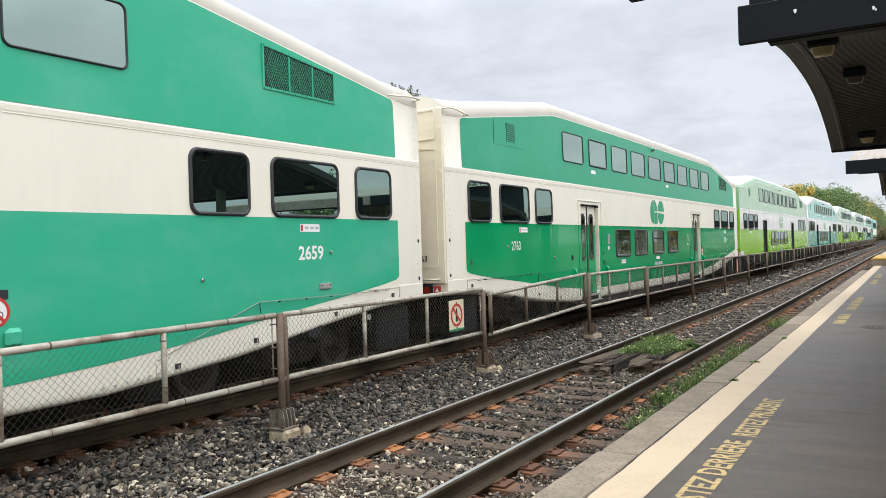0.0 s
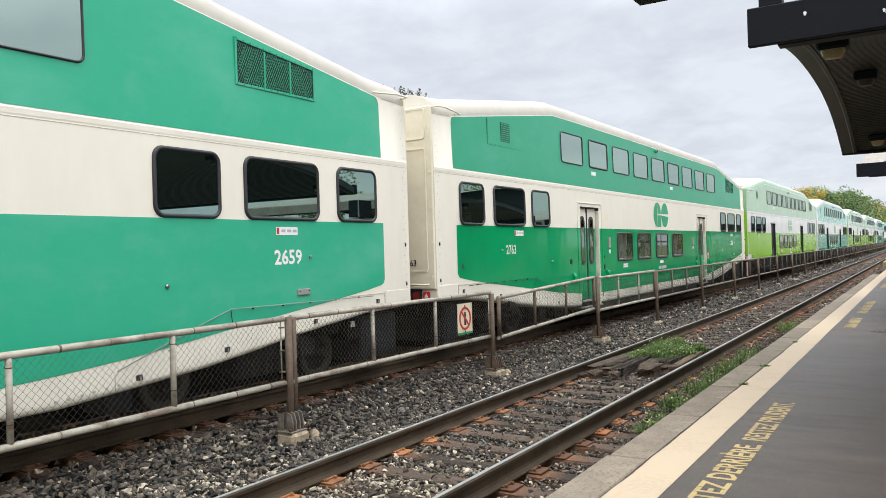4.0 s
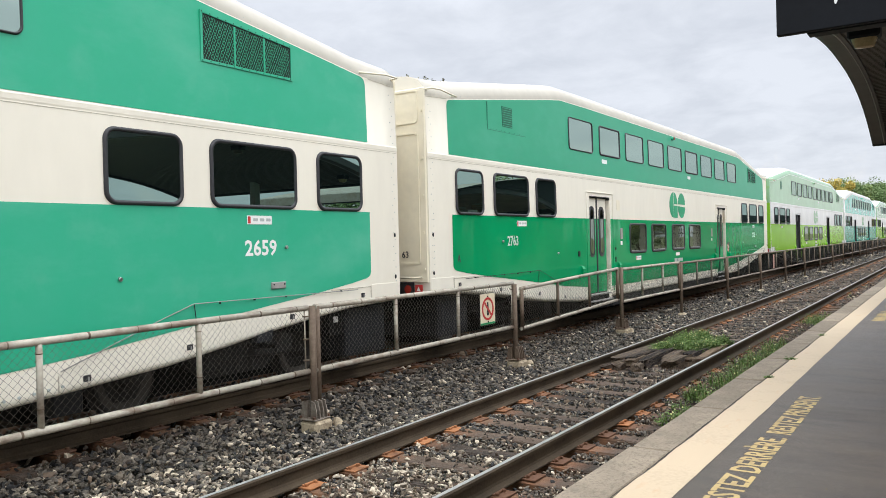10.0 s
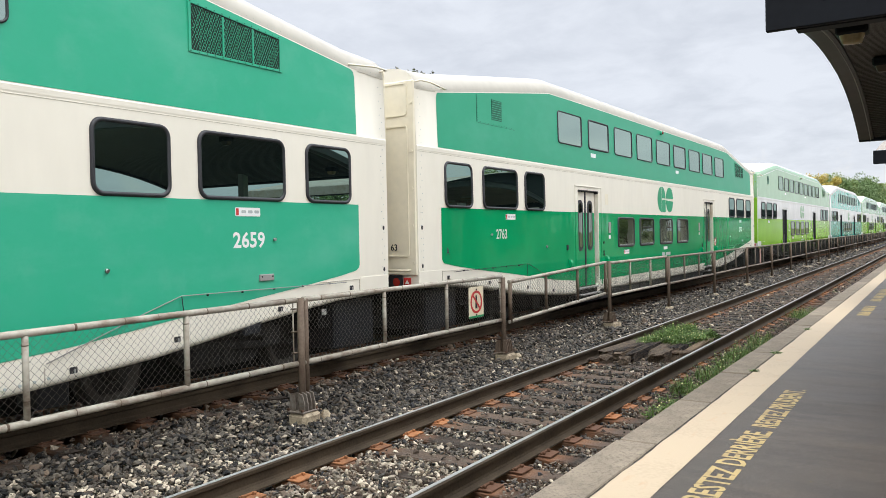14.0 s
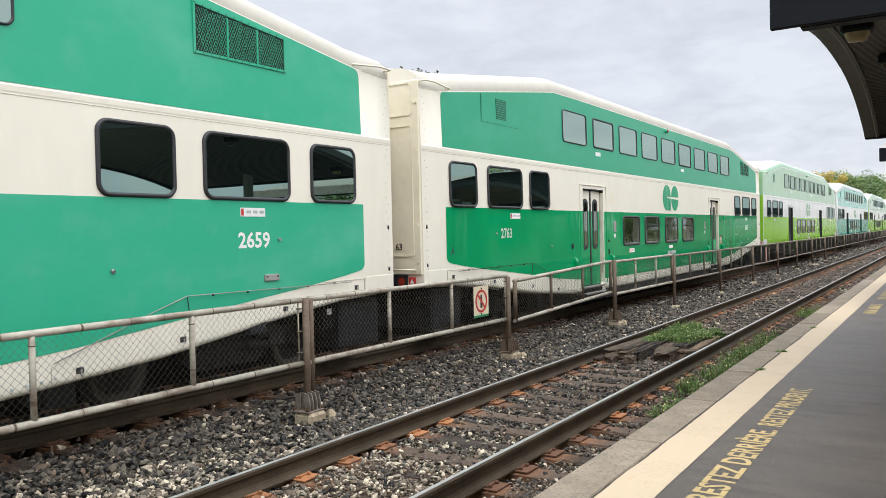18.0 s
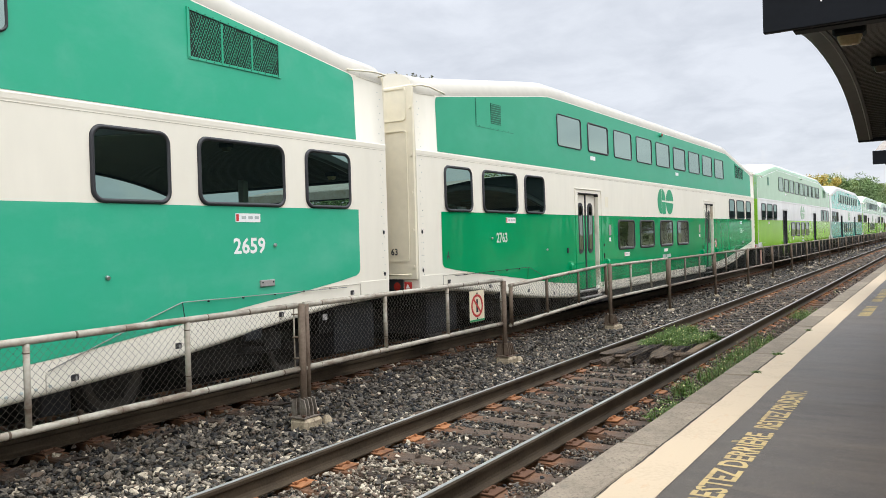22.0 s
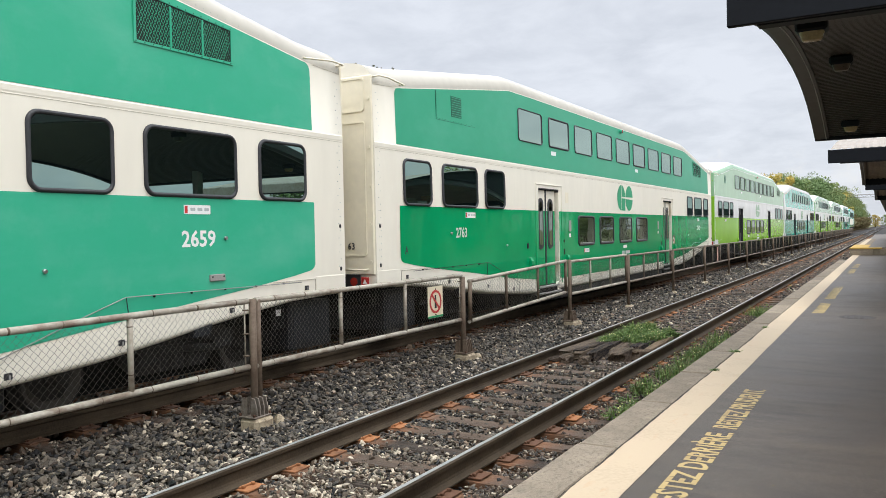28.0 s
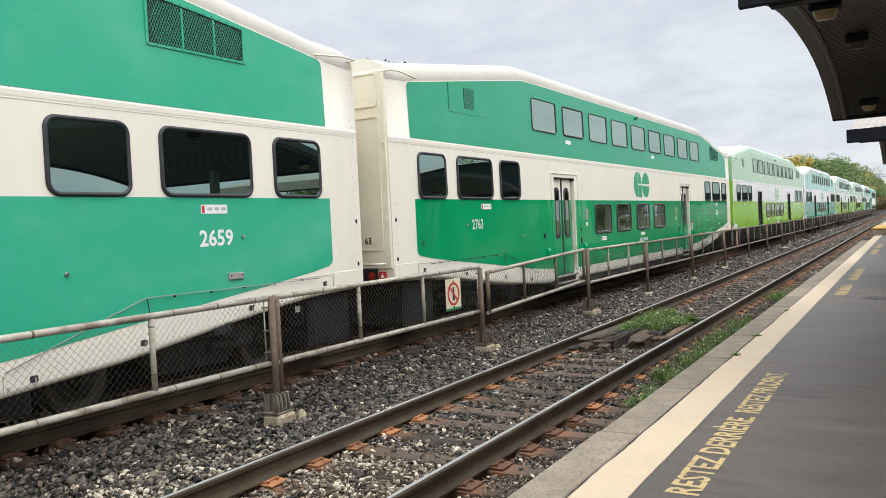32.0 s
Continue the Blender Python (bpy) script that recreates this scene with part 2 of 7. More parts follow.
WHEEL = shade("worn_wheel_steel", (0.016, 0.014, 0.012), 0.6, metal=0.1, vary=0.3, bump=0.2)
STEEL = shade("brushed_steel", (0.5, 0.5, 0.49), 0.35, metal=0.9, vary=0.15, bump=0.05)
GRILLE_DARK = shade("grille_shadow", (0.008, 0.02, 0.014), 0.8, vary=0.3, bump=0.1)
DECAL = shade("white_decal", (0.78, 0.78, 0.76), 0.5, vary=0.06, bump=0.0)
FADED = shade("faded_white_paint", (0.52, 0.60, 0.55), 0.5, vary=0.15, bump=0.0)
GREY_DECAL = shade("faded_print", (0.42, 0.46, 0.44), 0.6, vary=0.2, bump=0.0)
BLACK = shade("black_print", (0.02, 0.02, 0.022), 0.6, vary=0.2, bump=0.0)
RED = shade("red_print", (0.50, 0.035, 0.03), 0.45, vary=0.12, bump=0.02)
RED_LENS = shade("red_lens", (0.35, 0.03, 0.02), 0.2, vary=0.2, bump=0.0)
RAIL_SIDE = shade("rusty_rail_steel", (0.064, 0.0475, 0.031), 0.75, vary=0.4, big=3, fine=60, bump=0.3, spec=0.15)
RAIL_TOP = shade("polished_rail_head", (0.34, 0.335, 0.32), 0.36, metal=0.3, vary=0.2, big=2, fine=30, bump=0.05, stretch=(8, 0.4, 1))
RUST = shade("orange_rust", (0.33, 0.135, 0.05), 0.85, vary=0.5, second=(0.11, 0.05, 0.024), big=7, fine=70, bump=0.6, obrandom=0.55)
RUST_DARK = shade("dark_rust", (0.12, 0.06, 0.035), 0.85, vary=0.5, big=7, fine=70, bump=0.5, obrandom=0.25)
TIE = shade("weathered_tie_wood", (0.13, 0.088, 0.06), 0.9, second=(0.028, 0.02, 0.014), big=3, fine=26, bump=0.7, stretch=(0.5, 9, 4), obrandom=0.35, spread=(0.3, 0.75), dist=0.01)
OLD_WOOD = shade("rotten_plank_wood", (0.165, 0.118, 0.078), 0.95, second=(0.010, 0.007, 0.006), big=3, fine=14, bump=1.0, stretch=(1.2, 14, 10), spread=(0.36, 0.64), obrandom=0.3, dist=0.02)
CHUNK = shade("split_brown_timber", (0.24, 0.165, 0.10), 0.9, second=(0.03, 0.022, 0.016), big=3, fine=16, bump=1.0, stretch=(1.5, 12, 9), spread=(0.3, 0.7), obrandom=0.3, dist=0.015)
PIPE_OLD = shade("brown_weathered_pipe", (0.24, 0.20, 0.16), 0.65, metal=0.05, second=(0.11, 0.082, 0.06), big=2.5, fine=25, bump=0.25, spread=(0.30, 0.6))
# Far mesh: the wires' own shade at a shallow view is put into colour.
WIRE_SHADED = shade("old_dark_fence_wire", (0.03, 0.027, 0.024), 0.5, metal=0.2, vary=0.4, big=3, fine=30, bump=0.1)
PIPE = shade("weathered_galvanised_pipe", (0.43, 0.395, 0.325), 0.6, metal=0.05, second=(0.26, 0.22, 0.165), big=2.5, fine=25, bump=0.25, spread=(0.30, 0.58))
weather(PIPE, (0.17, 0.12, 0.085), 7.0, (1, 0.45, 1), 0.50, 0.66, 0.85)
POST = shade("rusting_fence_post", (0.165, 0.122, 0.085), 0.7, metal=0.1, second=(0.075, 0.046, 0.029), big=4, fine=30, bump=0.3, spread=(0.3, 0.65))
WIRE = shade("dull_fence_wire", (0.14, 0.127, 0.108), 0.3, metal=0.5, vary=0.4, big=3, fine=30, bump=0.1)
CONCRETE = shade("stained_concrete", (0.325, 0.262, 0.19), 0.92, second=(0.185, 0.147, 0.104), big=2.4, fine=120, bump=0.6, spread=(0.34, 0.62), obrandom=0.22)
weather(CONCRETE, (0.13, 0.11, 0.085), 5.0, (1, 1, 1), 0.56, 0.74, 0.6)
weather(CONCRETE, (0.075, 0.062, 0.047), 42.0, (1, 1, 1), 0.50, 0.70, 0.65)
GALV = shade("weathered_galvanised_bracket", (0.23, 0.20, 0.165), 0.6, metal=0.15, second=(0.10, 0.072, 0.05), big=9, fine=50, bump=0.3, spread=(0.32, 0.6))
FOOTING = shade("pale_footing_concrete", (0.42, 0.345, 0.235), 0.9, second=(0.12, 0.085, 0.052), big=9, fine=60, bump=0.5, spread=(0.3, 0.55))
LINE = shade("cream_line_paint", (0.51, 0.395, 0.262), 0.65, second=(0.42, 0.32, 0.205), big=2.2, fine=35, bump=0.15, spread=(0.26, 0.48))
weather(LINE, (0.50, 0.30, 0.16), 7.0, (1.6, 0.5, 1), 0.60, 0.76, 0.45)
STENCIL = shade("yellow_stencil_paint", (0.46, 0.335, 0.135), 0.65, second=(0.32, 0.23, 0.10), big=5, fine=90, bump=0.3, spread=(0.32, 0.55))
CANOPY = shade("black_canopy_paint", (0.006, 0.007, 0.0095), 0.55, vary=0.3, big=2, fine=20, bump=0.05, spec=0.2)
SOFFIT = shade("dark_brown_soffit", (0.052, 0.043, 0.036), 0.5, vary=0.4, big=1.5, fine=20, bump=0.05)
RIM = shade("grey_canopy_rim", (0.036, 0.033, 0.031), 0.5, vary=0.2, bump=0.05)
ROOFING = shade("weathered_corrugated_roof", (0.32, 0.29, 0.25), 0.6, second=(0.22, 0.165, 0.115), big=2, fine=12, bump=0.1, spread=(0.3, 0.6))
LENS = shade("yellowed_lamp_lens", (0.36, 0.255, 0.13), 0.25, vary=0.25, big=9, fine=60, bump=0.1)
DIRTY_LENS = shade("dirty_brown_lens", (0.06, 0.035, 0.018), 0.3, vary=0.3, big=9, fine=60, bump=0.1)
DRAIN = shade("cream_downpipe_paint", (0.70, 0.65, 0.54), 0.4, second=(0.50, 0.445, 0.34), big=2, fine=20, bump=0.05, spread=(0.25, 0.5))
BRICK = shade("brown_brick", (0.28, 0.185, 0.115), 0.85, second=(0.18, 0.115, 0.07), big=6, fine=60, bump=0.4, island=0.5, spread=(0.25, 0.75))
MORTAR = shade("mortar", (0.30, 0.27, 0.22), 0.95, vary=0.2, bump=0.3)
YELLOW = shade("yellow_tactile_tile", (0.50, 0.31, 0.06), 0.7, vary=0.2, big=3, fine=60, bump=0.3)
BLUE = shade("blue_sign_face", (0.012, 0.06, 0.16), 0.4, vary=0.1, bump=0.0)
SIGN_CREAM = shade("cream_sign_face", (0.72, 0.64, 0.46), 0.5, vary=0.1, bump=0.02)
SIGN_GREEN = shade("green_sign_band", (0.02, 0.28, 0.10), 0.5, vary=0.1, bump=0.02)
GREY_METAL = shade("grey_metal_box", (0.30, 0.29, 0.27), 0.6, vary=0.15, bump=0.05)
BARK = shade("tree_bark", (0.11, 0.085, 0.06), 0.95, vary=0.4, big=3, fine=20, bump=0.6)
STONE_DARK = shade("grey_ballast_stone", (0.165, 0.138, 0.104), 0.6, second=(0.006, 0.0055, 0.005), big=9, fine=70, bump=0.7, island=0.75, spread=(0.26, 0.97))
STONE_PALE = shade("pale_ballast_stone", (0.56, 0.475, 0.355), 0.85, second=(0.15, 0.122, 0.09), big=4, fine=60, bump=0.4, island=0.9, spread=(0.2, 0.9))
STONE_BROWN = shade("rust_stained_stone", (0.20, 0.145, 0.10), 0.95, second=(0.055, 0.04, 0.03), big=4, fine=60, bump=0.4, island=0.9, spread=(0.2, 0.9))
WEED = shade("weed_green", (0.165, 0.255, 0.055), 0.7, second=(0.04, 0.085, 0.017), big=3, fine=20, bump=0.0, island=0.6, spread=(0.2, 0.8))
DRY_GRASS = shade("dry_grass", (0.26, 0.21, 0.11), 0.8, second=(0.11, 0.10, 0.04), big=3, fine=20, bump=0.0, island=0.6, spread=(0.2, 0.8))
PETAL = shade("small_pale_flowers", (0.72, 0.68, 0.30), 0.7, vary=0.1, bump=0.0, island=0.3)
LEAF_GREEN = shade("dull_green_leaves", (0.17, 0.26, 0.088), 0.7, second=(0.115, 0.18, 0.06), big=0.4, fine=3, bump=0.0, island=0.2, spread=(0.2, 0.8))
LEAF_OLIVE = shade("olive_leaves", (0.25, 0.31, 0.105), 0.7, second=(0.165, 0.21, 0.07), big=0.4, fine=3, bump=0.0, island=0.2, spread=(0.2, 0.8))
LEAF_RUST = shade("russet_scrub_leaves", (0.27, 0.19, 0.085), 0.75, second=(0.12, 0.125, 0.05), big=0.5, fine=3, bump=0.0, island=0.5, spread=(0.2, 0.8))
# Backlit look of the roofside leaves is put into this darker green.
LEAF_DARK = shade("dark_leaf_tips", (0.12, 0.125, 0.05), 0.7, vary=0.4, bump=0.0, island=0.5)
LEAF_GOLD = shade("golden_autumn_leaves", (0.60, 0.44, 0.10), 0.7, second=(0.42, 0.37, 0.09), big=0.4, fine=3, bump=0.0, island=0.5, spread=(0.2, 0.8))


def rust_stain(m):
    """Rust washed from the plates into the wood below the rails."""
    t = m.node_tree
    b = t.nodes["Principled BSDF"]
    was = b.inputs["Base Color"].links[0].from_socket
    co, sep = t.nodes.new("ShaderNodeTexCoord"), t.nodes.new("ShaderNodeSeparateXYZ")
    t.links.new(co.outputs["Object"], sep.inputs[0])
    ab, off, ab2 = (t.nodes.new("ShaderNodeMath") for _ in range(3))
    ab.operation, off.operation, ab2.operation = "ABSOLUTE", "SUBTRACT", "ABSOLUTE"
    off.inputs[1].default_value = 0.7525
    t.links.new(sep.outputs["X"], ab.inputs[0])
    t.links.new(ab.outputs[0], off.inputs[0])
    t.links.new(off.outputs[0], ab2.inputs[0])
    noi = t.nodes.new("ShaderNodeTexNoise")
    noi.inputs["Scale"].default_value = 7.0
    t.links.new(co.outputs["Object"], noi.inputs["Vector"])
    near_ = t.nodes.new("ShaderNodeMapRange")
    near_.inputs["From Min"].default_value, near_.inputs["From Max"].default_value = 0.18, 0.4
    near_.inputs["To Min"].default_value, near_.inputs["To Max"].default_value = 1.3, 0.0
    t.links.new(ab2.outputs[0], near_.inputs["Value"])
    mul = t.nodes.new("ShaderNodeMath")
    mul.operation, mul.use_clamp = "MULTIPLY", True
    t.links.new(near_.outputs[0], mul.inputs[0])
    t.links.new(noi.outputs["Fac"], mul.inputs[1])
    mx = t.nodes.new("ShaderNodeMix")
    mx.data_type = "RGBA"
    mx.inputs["B"].default_value = (0.24, 0.105, 0.045, 1)
    t.links.new(mul.outputs[0], mx.inputs["Factor"])
    t.links.new(was, mx.inputs["A"])
    t.links.new(mx.outputs["Result"], b.inputs["Base Color"])


rust_stain(TIE)


def ground_material():
    """Dark gravel along the tracks, rough grass and earth away from them."""
    m = shade("gravel_and_earth", (0.035, 0.031, 0.028), 0.95, second=(0.008, 0.007, 0.007), big=1.2, fine=38, bump=1.0, spread=(0.3, 0.7), coord="Object", dist=0.03)
    t = m.node_tree
    b = t.nodes["Principled BSDF"]
    was = b.inputs["Base Color"].links[0].from_socket
    geo, sep = t.nodes.new("ShaderNodeNewGeometry"), t.nodes.new("ShaderNodeSeparateXYZ")
    t.links.new(geo.outputs["Position"], sep.inputs[0])
    ab = t.nodes.new("ShaderNodeMath")
    ab.operation = "ABSOLUTE"
    t.links.new(sep.outputs["X"], ab.inputs[0])
    rng = t.nodes.new("ShaderNodeMapRange")
    rng.inputs["From Min"].default_value, rng.inputs["From Max"].default_value = 8.0, 11.0
    t.links.new(ab.outputs[0], rng.inputs["Value"])
    noi = t.nodes.new("ShaderNodeTexNoise")
    noi.inputs["Scale"].default_value = 0.3
    t.links.new(geo.outputs["Position"], noi.inputs["Vector"])
    rp = t.nodes.new("ShaderNodeValToRGB")
    rp.color_ramp.elements[0].color, rp.color_ramp.elements[1].color = (0.06, 0.08, 0.025, 1), (0.17, 0.15, 0.07, 1)
    t.links.new(noi.outputs["Fac"], rp.inputs["Fac"])
    mx = t.nodes.new("ShaderNodeMix")
    mx.data_type = "RGBA"
    t.links.new(rng.outputs[0], mx.inputs["Factor"])
    t.links.new(was, mx.inputs["A"])
    t.links.new(rp.outputs["Color"], mx.inputs["B"])
    t.links.new(mx.outputs["Result"], b.inputs["Base Color"])
    return m


GROUND = ground_material()


def asphalt_material():
    """Worn asphalt: pale aggregate in a dark binder, long scuffs and soft damp patches."""
    m = shade("worn_asphalt", (0.082, 0.0635, 0.047), 0.48, second=(0.047, 0.0362, 0.0268), big=1.1, fine=210, bump=0.5, tint=(1.0, 0.9, 0.8), spread=(0.33, 0.62), coord="Object")
    t = m.node_tree
    b = t.nodes["Principled BSDF"]
    was = b.inputs["Base Color"].links[0].from_socket
    co = t.nodes.new("ShaderNodeTexCoord")
    vor = t.nodes.new("ShaderNodeTexVoronoi")
    vor.inputs["Scale"].default_value = 85.0
    t.links.new(co.outputs["Object"], vor.inputs["Vector"])
    chip = t.nodes.new("ShaderNodeMapRange")
    chip.inputs["From Min"].default_value, chip.inputs["From Max"].default_value = 0.15, 0.75
    chip.inputs["To Min"].default_value, chip.inputs["To Max"].default_value = 1.18, 0.84
    t.links.new(vor.outputs["Distance"], chip.inputs["Value"])
    mp = t.nodes.new("ShaderNodeMapping")
    mp.inputs["Scale"].default_value = (0.5, 1.6, 1)
    t.links.new(co.outputs["Object"], mp.inputs["Vector"])
    scuff = t.nodes.new("ShaderNodeTexNoise")
    scuff.inputs["Scale"].default_value, scuff.inputs["Detail"].default_value, scuff.inputs["Distortion"].default_value = 1.4, 8, 0.8
    t.links.new(mp.outputs[0], scuff.inputs["Vector"])
    sr = t.nodes.new("ShaderNodeMapRange")
    sr.inputs["From Min"].default_value, sr.inputs["From Max"].default_value = 0.34, 0.66
    sr.inputs["To Min"].default_value, sr.inputs["To Max"].default_value = 0.86, 1.12
    t.links.new(scuff.outputs["Fac"], sr.inputs["Value"])
    mul = t.nodes.new("ShaderNodeMath")
    mul.operation = "MULTIPLY"
    t.links.new(chip.outputs[0], mul.inputs[0])
    t.links.new(sr.outputs[0], mul.inputs[1])
    vm = t.nodes.new("ShaderNodeVectorMath")
    vm.operation = "SCALE"
    t.links.new(was, vm.inputs[0])
    t.links.new(mul.outputs[0], vm.inputs["Scale"])
    t.links.new(vm.outputs[0], b.inputs["Base Color"])
    return m


ASPHALT = asphalt_material()
weather(ASPHALT, (0.026, 0.02, 0.0155), 2.0, (0.45, 1.9, 1), 0.47, 0.70, 0.8)
weather(ASPHALT, (0.155, 0.125, 0.098), 48.0, (1, 1, 1), 0.56, 0.72, 0.6)
weather(ASPHALT, (0.16, 0.13, 0.105), 11.0, (1, 1, 1), 0.68, 0.76, 0.4)

# ---- mesh tools ----


class Shape:
    """Collects faces for one mesh."""

    def __init__(self):
        self.v, self.f, self.smooth = [], [], []

    def put(self, verts, faces, smooth=False):
        o = len(self.v)
        self.v += [tuple(p) for p in verts]
        self.f += [tuple(o + i for i in f) for f in faces]
        self.smooth += [smooth] * len(faces)
        return self

    def box(self, x0, x1, y0, y1, z0, z1, c=0.0):
        """A box with its edges cut by c."""
        h = ((x1 - x0) / 2, (y1 - y0) / 2, (z1 - z0) / 2)
        m = ((x1 + x0) / 2, (y1 + y0) / 2, (z1 + z0) / 2)
        if c <= 0:
            vs = [(m[0] + a * h[0], m[1] + b * h[1], m[2] + d * h[2]) for a in (-1, 1) for b in (-1, 1) for d in (-1, 1)]
            return self.put(vs, [(0, 1, 3, 2), (4, 6, 7, 5), (0, 4, 5, 1), (2, 3, 7, 6), (0, 2, 6, 4), (1, 5, 7, 3)])
        c = min(c, *(0.45 * 2 * k for k in h))
        vs, ix = [], {}
        for a in (-1, 1):
            for b in (-1, 1):
                for d in (-1, 1):
                    s = (a, b, d)
                    for k in range(3):
                        ix[s, k] = len(vs)
                        vs.append(tuple(m[j] + s[j] * (h[j] - (0 if j == k else c)) for j in range(3)))
        fs = []
        for k in range(3):
            i, j = [n for n in range(3) if n != k]
            for e in (-1, 1):
                ring = []
                for p, q in ((-1, -1), (1, -1), (1, 1), (-1, 1)):
                    s = [0, 0, 0]
                    s[k], s[i], s[j] = e, p, q
                    ring.append(ix[tuple(s), k])
                fs.append(tuple(ring if (e > 0) == (k != 1) else ring[::-1]))
            for p in (-1, 1):
                for q in (-1, 1):
                    s0, s1 = [0, 0, 0], [0, 0, 0]
                    s0[k], s1[k] = -1, 1
                    s0[i] = s1[i] = p
                    s0[j] = s1[j] = q
                    s0, s1 = tuple(s0), tuple(s1)
                    quad = (ix[s0, i], ix[s1, i], ix[s1, j], ix[s0, j])
                    fs.append(quad if (p * q > 0) == (k != 1) else quad[::-1])
        for a in (-1, 1):
            for b in (-1, 1):
                for d in (-1, 1):
                    tri = tuple(ix[(a, b, d), k] for k in range(3))
                    fs.append(tri if a * b * d > 0 else tri[::-1])
        return self.put(vs, fs)

    def tube(self, points, r, n=8, ends=True, smooth=True):
        """A round bar along a line of points."""
        pts = [Vector(p) for p in points]
        vs, fs = [], []
        for i, p in enumerate(pts):
            d = (pts[min(i + 1, len(pts) - 1)] - pts[max(i - 1, 0)]).normalized()
            side = d.cross(Vector((0, 0, 1)) if abs(d.z) < 0.9 else Vector((0, 1, 0))).normalized()
            top = side.cross(d)
            rr = r[i] if isinstance(r, (list, tuple)) else r
            vs += [p + rr * (math.cos(2 * math.pi * k / n) * side + math.sin(2 * math.pi * k / n) * top) for k in range(n)]
        for i in range(len(pts) - 1):
            for k in range(n):
                fs.append((i * n + k, (i + 1) * n + k, (i + 1) * n + (k + 1) % n, i * n + (k + 1) % n))
        self.put(vs, fs, smooth)
        if ends:
            o = len(self.v) - len(vs)
            self.f += [tuple(o + k for k in range(n)), tuple(o + (len(pts) - 1) * n + k for k in reversed(range(n)))]
            self.smooth += [False, False]
        return self

    def slab(self, poly, x0, x1):
        """A flat piece: an outline in y and z, from x0 to x1."""
        n = len(poly)
        vs = [(x0, y, z) for y, z in poly] + [(x1, y, z) for y, z in poly]
        fs = [tuple(range(n)), tuple(range(2 * n - 1, n - 1, -1))] + [(i, i + n, (i + 1) % n + n, (i + 1) % n) for i in range(n)]
        return self.put(vs, fs)

    def ring(self, outer, inner, x0, x1):
        """A frame between two outlines in y and z, from x0 to x1."""
        n = len(outer)
        vs = [(x, y, z) for x in (x0, x1) for o in (outer, inner) for y, z in o]
        fs = []
        for i in range(n):
            j = (i + 1) % n
            fs += [(2 * n + i, 2 * n + j, 3 * n + j, 3 * n + i), (i, n + i, n + j, j), (i, j, 2 * n + j, 2 * n + i), (n + i, 3 * n + i, 3 * n + j, n + j)]
        return self.put(vs, fs)

    def mesh(self, name):
        me = bpy.data.meshes.new(name)
        me.from_pydata(self.v, [], self.f)
        me.polygons.foreach_set("use_smooth", self.smooth)
        bm = bmesh.new()
        bm.from_mesh(me)
        bmesh.ops.recalc_face_normals(bm, faces=bm.faces)
        bm.to_mesh(me)
        bm.free()
        return me


def part(name, shape, material, parent=None, label=""):
    """Links a shape as one mesh object, under a thing or a part if one is given."""
    me = shape.mesh(name) if isinstance(shape, Shape) else shape
    if material is not None and not me.materials:
        me.materials.append(material)
    ob = new(name, me)
    if parent is not None:
        ob.parent = parent
    if label:
        ob["label"] = label
    return ob


def thing(name, label, category, group="", kind="", at=(0, 0, 0)):
    ob = new(name)
    ob.location = at
    ob.empty_display_size = 0.2
    return tagged(ob, label, category, group, kind)


def rrect(y0, y1, z0, z1, r, n=4):
    """An outline with rounded corners."""
    out = []
    for cy, cz, a in ((y1 - r, z1 - r, 0), (y0 + r, z1 - r, 90), (y0 + r, z0 + r, 180), (y1 - r, z0 + r, 270)):
        out += [(cy + r * math.cos(radians(a + 90 * k / n)), cz + r * math.sin(radians(a + 90 * k / n))) for k in range(n + 1)]
    return out


def disc(cy, cz, r, n=20, squash=1.0):
    return [(cy + r * squash * math.cos(2 * math.pi * k / n), cz + r * math.sin(2 * math.pi * k / n)) for k in range(n)]


def lettering(name, words, material, parent, place, right, up, width, height, label="", bold=0.02):
    """Raised words: the lower left corner at place, running along right, width by height."""
    cu = bpy.data.curves.new(name, "FONT")
    cu.body, cu.resolution_u, cu.offset = words, 2, bold
    tmp = new(name, cu)
    me = bpy.data.meshes.new_from_object(tmp.evaluated_get(bpy.context.evaluated_depsgraph_get()))
    bpy.data.objects.remove(tmp)
    co = np.empty(len(me.vertices) * 3)
    me.vertices.foreach_get("co", co)
    co = co.reshape(-1, 3)
    lo, hi = co.min(0), co.max(0)
    u = (co[:, 0] - lo[0]) / (hi[0] - lo[0]) * width
    v = (co[:, 1] - lo[1]) / (hi[1] - lo[1]) * height
    world_co = np.array(place) + u[:, None] * np.array(right) + v[:, None] * np.array(up)
    me.vertices.foreach_set("co", world_co.ravel())
    me.update()
    me.materials.clear()
    return part(name, me, material, parent, label)

# ---- ground, tracks, platform ----
TRAIN_X, FENCE_X, DECK = -4.30, -2.15, 0.13

g = Shape()
xs = [-2500, -400, -60, -12, -7, -5.6, -3.0, -1.6, 1.6, 1.66, 14, 60, 400, 2500]
zs = [-0.6, -0.6, -0.6, -0.6, -0.5, -0.27, -0.25, -0.27, -0.28, -0.3, -0.3, -0.6, -0.6, -0.6]
ys = [-2500, -300, -40, 0, 40, 120, 400, 2500]
g.put([(x, y, z) for y in ys for x, z in zip(xs, zs)],
      [(r * len(xs) + c, r * len(xs) + c + 1, (r + 1) * len(xs) + c + 1, (r + 1) * len(xs) + c) for r in range(len(ys) - 1) for c in range(len(xs) - 1)])
tagged(part("ground", g, GROUND), "dark gravel and rough grass beside the railway", "ground", kind="structure")

